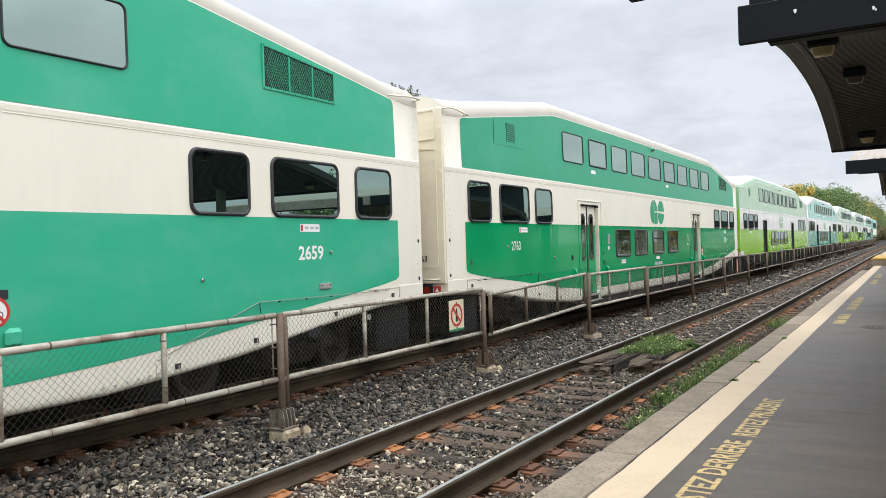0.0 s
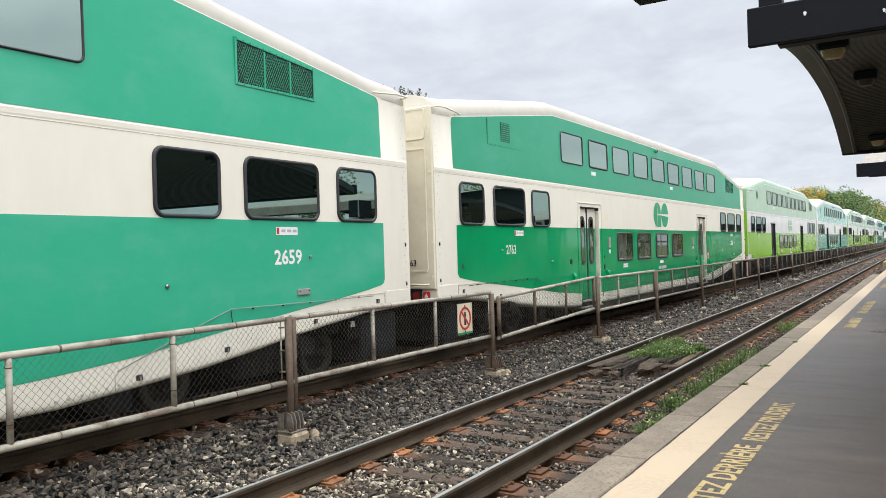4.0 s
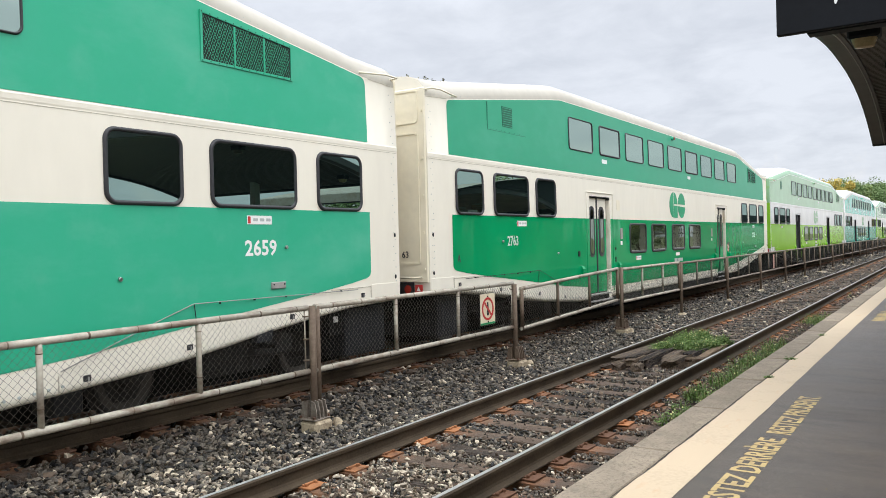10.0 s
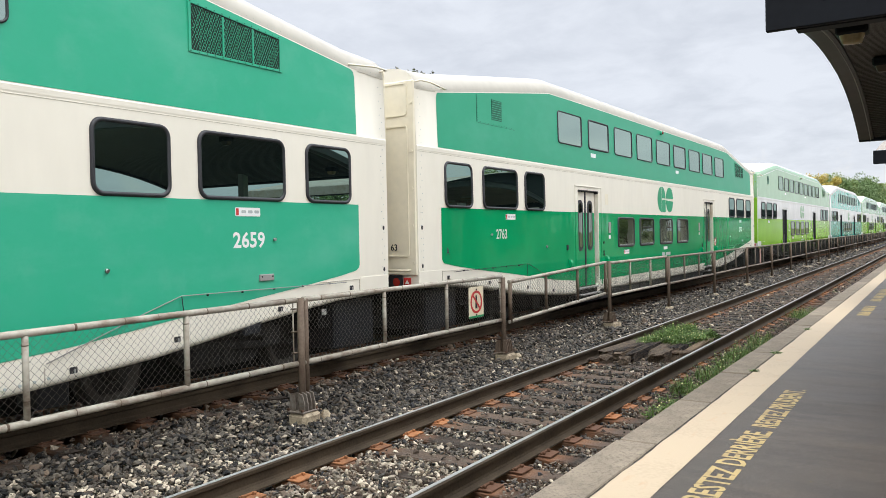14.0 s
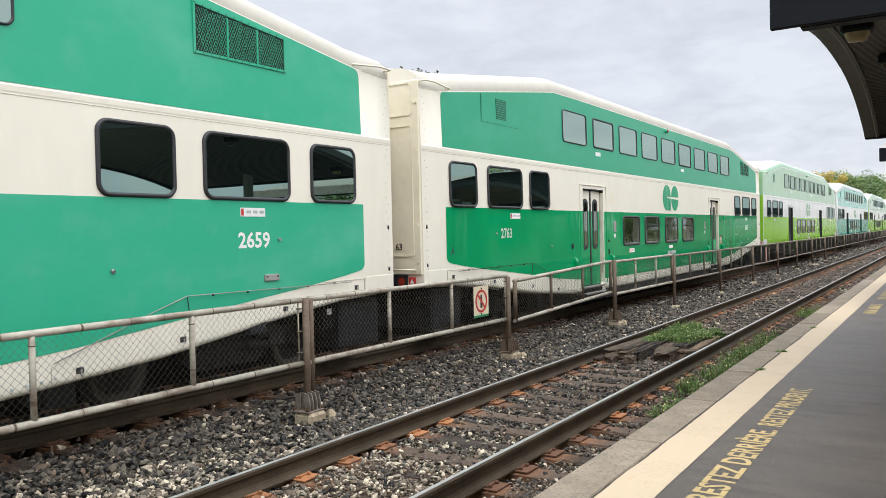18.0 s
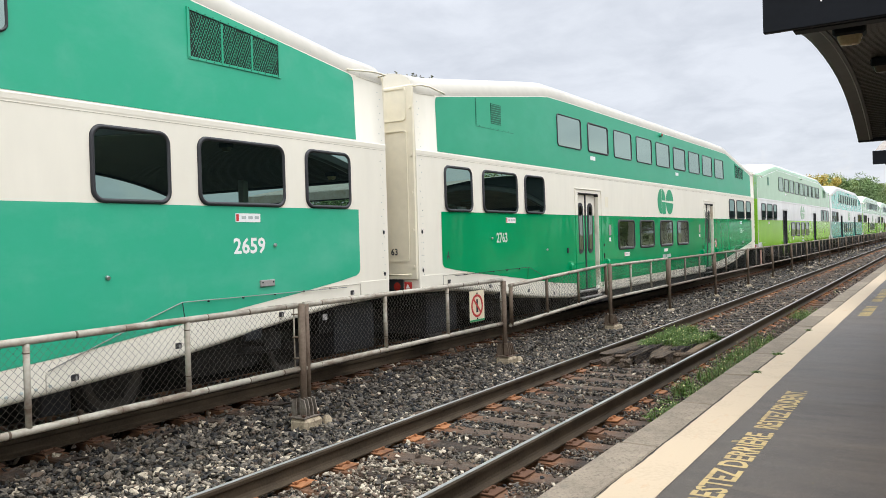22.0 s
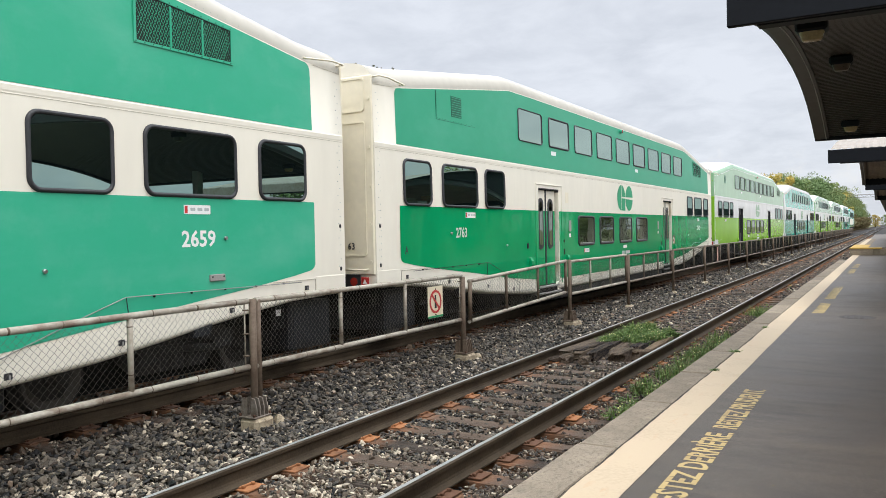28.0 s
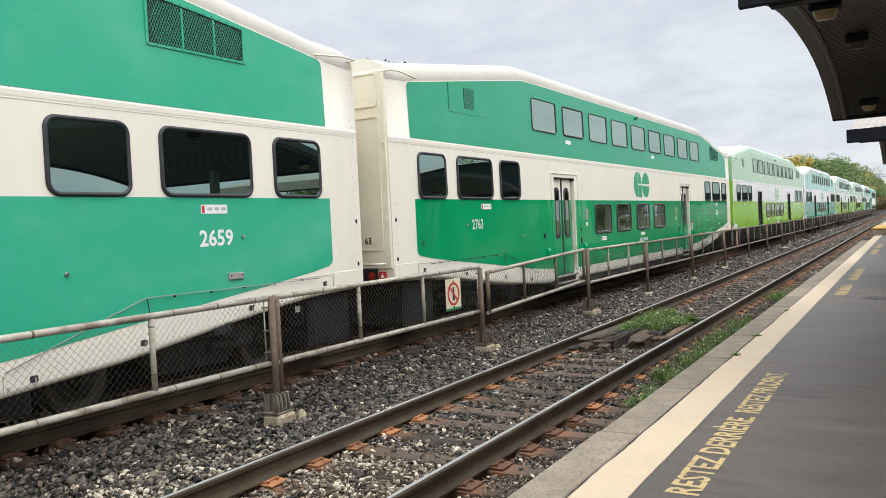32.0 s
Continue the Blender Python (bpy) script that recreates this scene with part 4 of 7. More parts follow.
def plank(x, y, lx, ly, lz, turn, z, seed, wood, name="rotten_plank"):
    """A split, rotten timber: squarish, furrowed along its grain, with ragged ends."""
    rnd = random.Random(seed)
    s = Shape()
    top = 11
    outline = [(-0.5, -0.5), (-0.5, 0.1)] + [(-0.5 + k / (top - 1), 0.5) for k in range(top)] + [(0.5, 0.1), (0.5, -0.5)]
    groove = [rnd.uniform(-0.20, 0.0) if j % 3 == 1 else rnd.uniform(-0.05, 0.03) for j in range(len(outline))]
    fray = min(0.07, 0.12 * lx) / lx
    ends = [(rnd.uniform(-fray, fray), rnd.uniform(-fray, fray)) for _ in outline]
    n, k = 9, len(outline)
    vs = []
    for i in range(n):
        t = i / (n - 1) - 0.5
        for j, (u, v) in enumerate(outline):
            px = t * lx + (ends[j][0] * lx if i == 0 else ends[j][1] * lx if i == n - 1 else rnd.uniform(-0.01, 0.01))
            drop = groove[j] if v > 0.3 else 0.0
            vs.append((px, ly * (u + rnd.uniform(-0.012, 0.012)), lz * (v + drop + rnd.uniform(-0.018, 0.018) - 0.06 * (abs(t) > 0.45))))
    s.put(vs, [(i * k + j, (i + 1) * k + j, (i + 1) * k + (j + 1) % k, i * k + (j + 1) % k) for i in range(n - 1) for j in range(k)] + [tuple(range(k)), tuple(range((n - 1) * k, n * k))])
    ob = tagged(part(name, s, wood), "rotten dark timber lying between the rails" if wood is OLD_WOOD else "split brown timber block between the rails", "plank", group="old crossing timbers")
    ob.matrix_basis = pose(x, y, z, rnd.uniform(-6, 6), rnd.uniform(-3, 3), turn)
    return ob


for k, (px, py, lx, ly, lz, turn, pz) in enumerate((
        (-0.58, 3.05, 2.3, 0.17, 0.15, 89, -0.13), (-0.38, 2.95, 2.2, 0.18, 0.16, 91, -0.125), (-0.17, 2.85, 1.9, 0.19, 0.17, 88, -0.12), (0.05, 3.1, 1.6, 0.19, 0.16, 92, -0.13),
        (0.22, 2.30, 0.62, 0.25, 0.18, 86, -0.125), (0.52, 2.35, 0.36, 0.19, 0.17, 66, -0.12), (-0.47, 1.85, 0.45, 0.16, 0.13, 80, -0.15), (-0.22, 1.80, 0.38, 0.15, 0.13, 100, -0.155),
        (-0.62, 1.62, 0.3, 0.12, 0.10, 70, -0.16), (0.47, 3.35, 1.5, 0.15, 0.13, 88, -0.14), (0.27, 3.4, 1.4, 0.18, 0.15, 91, -0.13), (-0.32, 2.0, 0.5, 0.13, 0.10, 87, -0.08))):
    plank(px, py, lx, ly, lz, turn, pz, k + 3, CHUNK if k in (5, 9) else OLD_WOOD)


def weeds(name, label, clumps, dry=0.1, flower=0.05, leafy=0.5):
    """Many blades, small leaves and flower heads; clumps of (x, y, z, radius, height, blades)."""
    rnd = random.Random(len(clumps) * 7 + int(clumps[0][1] * 10))
    s, d, p = Shape(), Shape(), Shape()
    for cx, cy, cz, rad, high, count in clumps:
        for _ in range(count):
            a, r = rnd.uniform(0, 6.283), rad * math.sqrt(rnd.random())
            x, y = cx + r * math.cos(a), cy + r * math.sin(a)
            h = high * rnd.uniform(0.35, 1.1) * (1.15 - 0.55 * r / rad)
            lean, la = rnd.uniform(0.05, 0.6) * h, rnd.uniform(0, 6.283)
            dx, dy = lean * math.cos(la), lean * math.sin(la)
            px, py = -math.sin(la), math.cos(la)
            tgt = d if rnd.random() < dry else s
            w = rnd.uniform(0.003, 0.006)
            tgt.put([(x - w * px, y - w * py, cz), (x + w * px, y + w * py, cz), (x + 0.4 * dx + w * px, y + 0.4 * dy + w * py, cz + 0.6 * h),
                     (x + 0.4 * dx - w * px, y + 0.4 * dy - w * py, cz + 0.6 * h), (x + dx, y + dy, cz + h)], [(0, 1, 2, 3), (3, 2, 4)])
            if rnd.random() < leafy:
                for _k in range(3):
                    f = rnd.uniform(0.3, 1.0)
                    q, l = rnd.uniform(0, 6.283), rnd.uniform(0.012, 0.032)
                    lx, ly, lz = x + dx * f, y + dy * f, cz + h * f
                    ux, uy = math.cos(q), math.sin(q)
                    s.put([(lx, ly, lz), (lx + l * ux - 0.35 * l * uy, ly + l * uy + 0.35 * l * ux, lz + 0.3 * l), (lx + 1.9 * l * ux, ly + 1.9 * l * uy, lz + rnd.uniform(-0.4, 0.6) * l),
                           (lx + l * ux + 0.35 * l * uy, ly + l * uy - 0.35 * l * ux, lz + 0.3 * l)], [(0, 1, 2, 3)])
            if rnd.random() < flower:
                r2 = rnd.uniform(0.007, 0.013)
                c = (x + dx, y + dy, cz + h)
                p.put([(c[0] + r2, c[1], c[2]), (c[0], c[1] + r2, c[2]), (c[0] - r2, c[1], c[2]), (c[0], c[1] - r2, c[2]), (c[0], c[1], c[2] + r2), (c[0], c[1], c[2] - r2)],
                      [(0, 1, 4), (1, 2, 4), (2, 3, 4), (3, 0, 4), (1, 0, 5), (2, 1, 5), (3, 2, 5), (0, 3, 5)])
    root = thing(name, label, "weeds", kind="stuff")
    part("blades", s, WEED, root)
    if d.v:
        part("dry_blades", d, DRY_GRASS, root, "dry straw blades")
    if p.v:
        part("flowers", p, PETAL, root, "small pale flower heads")
    return root


wr = random.Random(21)
patch = []
for cx, cy, rx, ry, count, tall in ((-0.36, 3.5, 0.20, 0.4, 14, 0.20), (-0.05, 3.6, 0.34, 0.5, 24, 0.24), (0.25, 3.7, 0.22, 0.5, 16, 0.22), (-0.3, 5.0, 0.30, 0.55, 18, 0.22), (0.1, 4.9, 0.25, 0.45, 10, 0.18)):
    for _ in range(count):
        a, r = wr.uniform(0, 6.283), math.sqrt(wr.random())
        patch.append((cx + rx * r * math.cos(a), cy + ry * r * math.sin(a), -0.20, wr.uniform(0.08, 0.2), tall * wr.uniform(0.8, 1.35), 150))
weeds("weed_patch", "low green weeds with pale flowers between the rails", patch, 0.03, 0.03, 0.95)
fringe = []
for _ in range(80):
    y = wr.uniform(-1.6, 5.0)
    fringe.append((wr.uniform(1.15, 1.55), y, -0.24, wr.uniform(0.06, 0.16), wr.uniform(0.17, 0.40) * (0.6 if y < -0.6 else 1), 75))
for _ in range(9):
    fringe.append((wr.uniform(1.0, 1.5), wr.uniform(8.6, 10.6), -0.24, 0.2, wr.uniform(0.2, 0.34), 80))
for _ in range(18):
    fringe.append((wr.uniform(0.95, 1.6), wr.uniform(-4.5, 24), -0.24, 0.08, 0.12, 22))
weeds("edge_weeds", "tall weeds and straw along the platform edge", fringe, 0.30, 0.022, 0.6)
tufts = [(2.0, 0.0, DECK, 0.045, 0.03, 16), (1.985, 1.55, DECK, 0.07, 0.035, 22), (2.0, 4.4, DECK, 0.05, 0.03, 10)]
weeds("crack_weeds", "small weeds growing from the coping crack", tufts, 0.05, 0.0, 0.9)

# ---- the train ----
CAR, PITCH, SIDE = 25.13, 25.91, 1.49


def lerp_table(d, table):
    for (a, va), (b, vb) in zip(table, table[1:]):
        if d <= b:
            return va + (vb - va) * max(0.0, d - a) / (b - a)
    return table[-1][1]


def from_end(y):
    return min(y, CAR - y)


def eave(y):
    return lerp_table(from_end(y), [(0, 4.06), (0.7, 4.10), (2.6, 4.36), (4.4, 4.605), (4.85, 4.66), (6, 4.67)])


def sill(y):
    return lerp_table(from_end(y), [(0, 1.02), (1.07, 0.985), (1.9, 0.90), (2.7, 0.80), (3.45, 0.69), (3.95, 0.63), (4.8, 0.56), (5.7, 0.49), (7.8, 0.475), (9, 0.47)])


def green_foot(y):
    return lerp_table(from_end(y), [(0.65, 1.46), (0.68, 1.40), (0.78, 1.355), (1.7, 1.235), (2.95, 1.10), (4.1, 0.965), (4.9, 0.87), (6.6, 0.74), (8, 0.72)])


def green_head(y):
    d = y - 0.60 if y < CAR / 2 else CAR - 0.66 - y
    return eave(y) - (0.09 - math.sqrt(max(0.0, 0.09 ** 2 - (0.09 - d) ** 2)) if d < 0.09 else 0.0)


DOORS = [(6.18, 7.41), (16.95, 18.12)]
STATIONS = [0, 0.35, 0.7, 1.07, 1.9, 2.6, 3.2, 3.95, 4.4, 4.85, 5.7, 7.8, 9, 12.565]
STATIONS = sorted(STATIONS + [CAR - s for s in STATIONS[:-1]] + [y for d in DOORS for y in d])


def shell_shape():
    s = Shape()
    rows = []
    for y in STATIONS:
        b, e = sill(y), eave(y)
        half = [(1.20, b), (1.43, b), (1.462, b + 0.010), (1.482, b + 0.030), (1.49, b + 0.062), (1.49, max(b + 0.070, 0.60)), (1.49, 2.76), (1.49, 3.135), (1.4935, 3.15), (1.495, 3.20), (1.486, 3.215), (1.462, e + 0.015),
                (1.455, e + 0.08), (1.434, e + 0.147), (1.398, e + 0.208), (1.345, e + 0.262), (1.27, e + 0.307), (1.16, e + 0.34), (0.98, e + 0.363), (0.5, e + 0.383), (0, e + 0.39)]
        rows.append([(x, y, z) for x, z in half] + [(-x, y, z) for x, z in reversed(half[:-1])])
    n = len(rows[0])
    flat, smooth = [], []
    for i in range(len(rows) - 1):
        for k in range(n):
            f = (i * n + k, i * n + (k + 1) % n, (i + 1) * n + (k + 1) % n, (i + 1) * n + k)
            if k == 5 and any(a <= STATIONS[i] < b for a, b in DOORS):
                continue
            (smooth if 10 <= k <= n - 12 or 1 <= k <= 4 else flat).append(f)
    vs = [p for r in rows for p in r]
    s.put(vs, flat + smooth + [tuple(range(n)), tuple(range((len(rows) - 1) * n, len(rows) * n))])
    s.smooth = [False] * len(flat) + [True] * len(smooth) + [False, False]
    return s


def strip(y0, y1, lo, hi, x_at, side=1):
    """A thin painted panel on the platform side (1) or the far side (-1)."""
    s = Shape()
    stops = sorted({y0, y1, *(y for y in STATIONS if y0 < y < y1), *[y0 + k for k in (0.02, 0.05, 0.09)], *[y1 - k for k in (0.02, 0.05, 0.09)]})
    vs = []
    for y in stops:
        a, b = lo(y), hi(y)
        vs += [(side * (x_at(a, y) + 0.004), y, a), (side * (x_at(b, y) + 0.004), y, b)]
    s.put(vs, [(2 * i, 2 * i + 1, 2 * i + 3, 2 * i + 2) for i in range(len(stops) - 1)])
    return s


def upper_x(z, y):
    return 1.486 - 0.024 * (z - 3.19) / (eave(y) - 3.17)


STAINED = shade("stained_cream_jamb", (0.80, 0.75, 0.63), 0.5, vary=0.08, big=3, fine=20, bump=0.05)
weather(STAINED, (0.42, 0.28, 0.14), 4.0, (1, 1, 0.5), 0.5, 0.7, 0.6)
END_WINDOWS = [(0.76, 1.64), (1.99, 3.31), (3.61, 4.49), (20.49, 21.40), (21.75, 23.07), (23.43, 24.32)]
LOW_WINDOWS = [(8.65, 9.88), (10.28, 11.50), (12.02, 13.24), (13.70, 14.92)]
TOP_WINDOWS = [(5.21 + 1.66 * k, 5.21 + 1.66 * k + 1.285) for k in range(9)]

meshes = {}


def cached(key, build, material):
    if key not in meshes:
        meshes[key] = build().mesh(key.split("|")[0])
        meshes[key].materials.append(material)
    return meshes[key]


def surround(w, h, rim, r):
    """A rubber gasket with a rounded profile."""
    s = Shape()
    loops = []
    for inset, x in ((0.0, 0.0), (rim * 0.12, 0.016), (rim * 0.4, 0.026), (rim * 0.7, 0.024), (rim, 0.012), (rim, 0.0)):
        loops.append([(x, y, z) for y, z in rrect(inset, w - inset, inset, h - inset, max(0.03, r - inset * 0.8), 6)])
    n = len(loops[0])
    s.put([p for l in loops for p in l], [(i * n + k, i * n + (k + 1) % n, (i + 1) * n + (k + 1) % n, (i + 1) * n + k) for i in range(len(loops) - 1) for k in range(n)], True)
    return s


def window(root, y0, y1, z0, z1, x, glass, rim=0.045, r=0.13, tilt=False):
    w, h = y1 - y0, z1 - z0
    key = f"{w:.2f}x{h:.2f}x{rim}{glass.name}"
    fr = part("window", cached("window|" + key, lambda: surround(w, h, rim, r), RUBBER), None, root, "window with black rubber surround")
    fr.location = (x, y0, z0)
    if tilt:
        fr.rotation_euler = (0, radians(-0.9), 0)
    part("pane", cached("pane|" + key, lambda: Shape().slab(rrect(rim - 0.004, w - rim + 0.004, rim - 0.004, h - rim + 0.004, r - 0.03), 0.003, 0.008), glass), None, fr, "dark tinted pane")


def door(root, y0, y1, upper, lower):
    m = (y0 + y1) / 2
    pan = y1 + 0.69 if y0 < 12 else y0 - 0.69
    key = y1 + 0.30 if y0 < 12 else y0 - 0.30
    body = CREAM if upper is CREAM else WHITE
    cap = Shape().box(SIDE, SIDE + 0.018, y0 - 0.15, y1 + 0.17, 2.84, 2.86, 0.004)
    for a, b in ((y0 - 0.15, y0 - 0.13), (y1 + 0.15, y1 + 0.17)):
        cap.box(SIDE, SIDE + 0.014, a, b, 2.272, 2.84, 0.004)
    d = part("door", cap, body, root, "double sliding door recessed in a cream frame")
    for a, b in ((y0 - 0.15, y0 - 0.13), (y1 + 0.15, y1 + 0.17)):
        part("door_trim", Shape().box(SIDE, SIDE + 0.014, a, b, 0.62, 2.268, 0.004), lower, d, "raised edge strip beside the door")
    back = SIDE - 0.10
    if upper is CREAM:
        part("jamb", Shape().box(back, SIDE + 0.005, y1 - 0.022, y1 + 0.006, 0.56, 2.766, 0.005), STAINED, d, "deep cream door jamb, stained at its foot")
        part("jamb", Shape().box(back, SIDE + 0.005, y0 - 0.006, y0 + 0.02, 0.56, 2.268, 0.005), lower, d)
        part("jamb_foot", Shape().slab([(y1 + 0.008, 0.47), (y1 + 0.008, 0.98), (y1 - 0.024, 0.98), (y1 - 0.05, 0.66), (y1 - 0.17, 0.54), (y1 - 0.17, 0.47)], back + 0.035, SIDE + 0.008), STAINED, d, "rust-stained flared foot of the jamb")
        part("jamb", Shape().box(back, SIDE + 0.005, y0 - 0.006, y0 + 0.02, 2.27, 2.766, 0.005), body, d)
        head = Shape().put([(x, y, z) for x in (back, SIDE + 0.003) for y, z in ((y0 + 0.02, 2.766), (y0 + 0.02, 2.70), (y0 + 0.04, 2.735), (y0 + 0.08, 2.752), (y1 - 0.08, 2.752), (y1 - 0.04, 2.735), (y1 - 0.022, 2.70), (y1 - 0.022, 2.766))],
                           [tuple(range(8)), tuple(range(15, 7, -1))] + [(k, (k + 1) % 8, (k + 1) % 8 + 8, k + 8) for k in range(8)])
        part("jamb_head", head, RUBBER, d, "dark rounded head seal")
    else:
        part("jamb", Shape().ring(rrect(y0 - 0.004, y1 + 0.004, 0.56, 2.764, 0.004), rrect(y0 + 0.02, y1 - 0.02, 0.59, 2.745, 0.06), back, SIDE + 0.006), RUBBER, d, "deep door jamb")
    part("recess", Shape().box(back - 0.02, back, y0, y1, 0.56, 2.77), RUBBER, d, "black rubber seals")
    for a, b in ((y0 + 0.085, m - 0.036), (m + 0.036, y1 - 0.06)):
        top_paint, foot_paint = (RUBBER, RUBBER) if upper is WHITE else (upper, lower)
        part("leaf_top", Shape().box(back, back + 0.02, a, b, 2.272, 2.735, 0.006), top_paint, d, "upper half of the door leaf")
        part("leaf_foot", Shape().box(back, back + 0.02, a, b, 0.62, 2.268, 0.006), foot_paint, d, "lower half of the door leaf")
        p, q = (m - 0.44, m - 0.14) if a < m else (m + 0.12, m + 0.42)
        part("door_window", Shape().slab(rrect(p, q, 1.42, 2.55, 0.13, 6), back + 0.02, back + 0.03), RUBBER, d)
        part("door_pane", Shape().slab(rrect(p + 0.07, q - 0.07, 1.49, 2.48, 0.085, 6), back + 0.03, back + 0.034), GLASS_LOW, d, "tall narrow pane")
    part("step", Shape().box(SIDE - 0.2, SIDE + 0.06, y0 + 0.02, y1 - 0.02, 0.425, 0.465, 0.01), GREY_METAL, d, "worn metal step tread")
    # Shade under the step tread is a black block.
    part("step_well", Shape().box(SIDE - 0.3, SIDE + 0.006, y0 - 0.04, y1 + 0.06, 0.27, 0.42, 0.01), DARK, d, "black block for the shade under the step")
    # Flat dark plate stands for the shaded opening over the tread.
    part("step_recess", Shape().box(SIDE - 0.02, SIDE + 0.004, y0 + 0.02, y1 - 0.02, 0.47, 0.56, 0.002), DARK, d, "dark plate in place of the shaded step opening")
    part("seal", Shape().box(back + 0.002, back + 0.034, m - 0.03, m + 0.03, 0.62, 2.735, 0.008), RUBBER, d, "black rubber seal between the leaves")
    part("sill_plate", Shape().box(back, SIDE + 0.012, y0 + 0.03, y1 - 0.03, 0.565, 0.60, 0.006), GREY_METAL, d, "worn metal door sill")
    if upper is CREAM and y0 < 12:
        part("rating_plate", Shape().slab(rrect(y1 + 0.42, y1 + 0.62, 2.47, 2.72, 0.01), SIDE + 0.002, SIDE + 0.005), CREAM_END, d, "small cream plate")
    for y in ((y0 - 0.48, y1 + 0.46) if y0 < 12 else (y0 - 0.40,)):
        housing = Shape().box(SIDE, SIDE + 0.012, y - 0.075, y + 0.075, 1.04, 1.27, 0.005)
        housing.put([(SIDE + x, y + u * w, z) for z, x, w in ((1.06, 0.05, 0.05), (1.12, 0.075, 0.06), (1.19, 0.075, 0.06), (1.25, 0.04, 0.05)) for u in (-1, 1)] +
                    [(SIDE + 0.01, y + u * 0.065, z) for z in (1.06, 1.12, 1.19, 1.25) for u in (-1, 1)],
                    [(2 * k, 2 * k + 1, 2 * k + 3, 2 * k + 2) for k in range(3)] + [(8 + 2 * k, 2 * k, 2 * k + 2, 10 + 2 * k) for k in range(3)] + [(2 * k + 1, 9 + 2 * k, 11 + 2 * k, 2 * k + 3) for k in range(3)] + [(0, 8, 9, 1), (6, 7, 15, 14)])
        part("door_light", housing, lower, d, "green marker housing")
    part("button_panel", Shape().slab(rrect(pan - 0.07, pan + 0.07, 1.80, 2.06, 0.02), SIDE + 0.004, SIDE + 0.014), GREY_METAL, d)
    part("door_label", Shape().slab(rrect(pan - 0.06, pan + 0.06, 1.66, 1.75, 0.01), SIDE + 0.004, SIDE + 0.007), DECAL, d)
    for z in (1.58, 1.36, 1.30):
        part("lock", Shape().slab(disc(key, z, 0.035, 10), SIDE + 0.004, SIDE + 0.012), DARK, d)


def wheel_shape():
    s = Shape()
    for sx in (-1, 1):
        prof = [(0.80, 0.0), (0.80, 0.10), (0.775, 0.12), (0.765, 0.28), (0.79, 0.295), (0.80, 0.36), (0.69, 0.37), (0.685, 0.392), (0.66, 0.392), (0.66, 0.29), (0.70, 0.28), (0.70, 0.12), (0.66, 0.1), (0.66, 0.0)]
        n = 28
        vs = [(sx * a, r * math.cos(2 * math.pi * k / n), r * math.sin(2 * math.pi * k / n)) for a, r in prof for k in range(n)]
        s.put(vs, [(i * n + k, (i + 1) * n + k, (i + 1) * n + (k + 1) % n, i * n + (k + 1) % n) for i in range(len(prof) - 1) for k in range(n)])
        for k in range(6):
            a = k * math.pi / 3
            y, z = 0.22 * math.cos(a), 0.22 * math.sin(a)
            s.tube([(sx * 0.76, y, z), (sx * 0.785, y, z)], 0.03, 6)
    s.tube([(-0.98, 0, 0), (0.98, 0, 0)], 0.075, 10)
    return s


def web_shape(sx):
    n = 32
    prof = ((0.803, 0.33), (0.806, 0.295), (0.735, 0.17), (0.728, 0.12))
    return Shape().put([(sx * a, r * math.cos(2 * math.pi * k / n), r * math.sin(2 * math.pi * k / n)) for a, r in prof for k in range(n)],
                       [(i * n + k, (i + 1) * n + k, (i + 1) * n + (k + 1) % n, i * n + (k + 1) % n) for i in range(3) for k in range(n)])


def truck_shape():
    """Side frames with springs and boxes, its middle at 0."""
    s = Shape()
    for sx in (-1, 1):
        x0, x1 = sorted((sx * 0.92, sx * 1.06))
        poly = [(-0.66, 0.50), (-0.45, 0.34), (0.45, 0.34), (0.66, 0.50), (0.66, 0.62), (0.5, 0.74), (-0.5, 0.74), (-0.66, 0.62)]
        s.slab(poly, x0, x1)
        for y in (-1.3, 1.3):
            s.box(sx * 0.56 - 0.08, sx * 0.56 + 0.08, y - 0.16, y + 0.16, 0.28, 0.62, 0.03)
        for y in (-0.22, 0.0, 0.22):
            s.tube([(sx * 1.0, y, 0.36), (sx * 1.0, y, 0.72)], 0.085, 10)
        s.tube([(sx * 1.10, -0.9, 0.66), (sx * 1.10, 0.7, 0.52)], 0.045, 8)
        s.box(sx * 1.12 - 0.05, sx * 1.12 + 0.05, 0.35, 0.75, 0.62, 0.78, 0.02)
        for z, a, b in ((0.60, -0.95, 0.30), (0.68, -0.75, 0.55), (0.545, -0.5, 0.15)):
            s.box(sx * 1.12 - 0.03, sx * 1.12 + 0.03, a, b, z, z + 0.035, 0.006)
        s.box(sx * 1.10 - 0.06, sx * 1.10 + 0.06, -0.55, -0.30, 0.43, 0.60, 0.02)
        s.box(sx * 1.10 - 0.06, sx * 1.10 + 0.06, 0.55, 0.85, 0.50, 0.74, 0.02)
    s.box(-1.0, 1.0, -0.3, 0.3, 0.45, 0.7, 0.03)
    return s


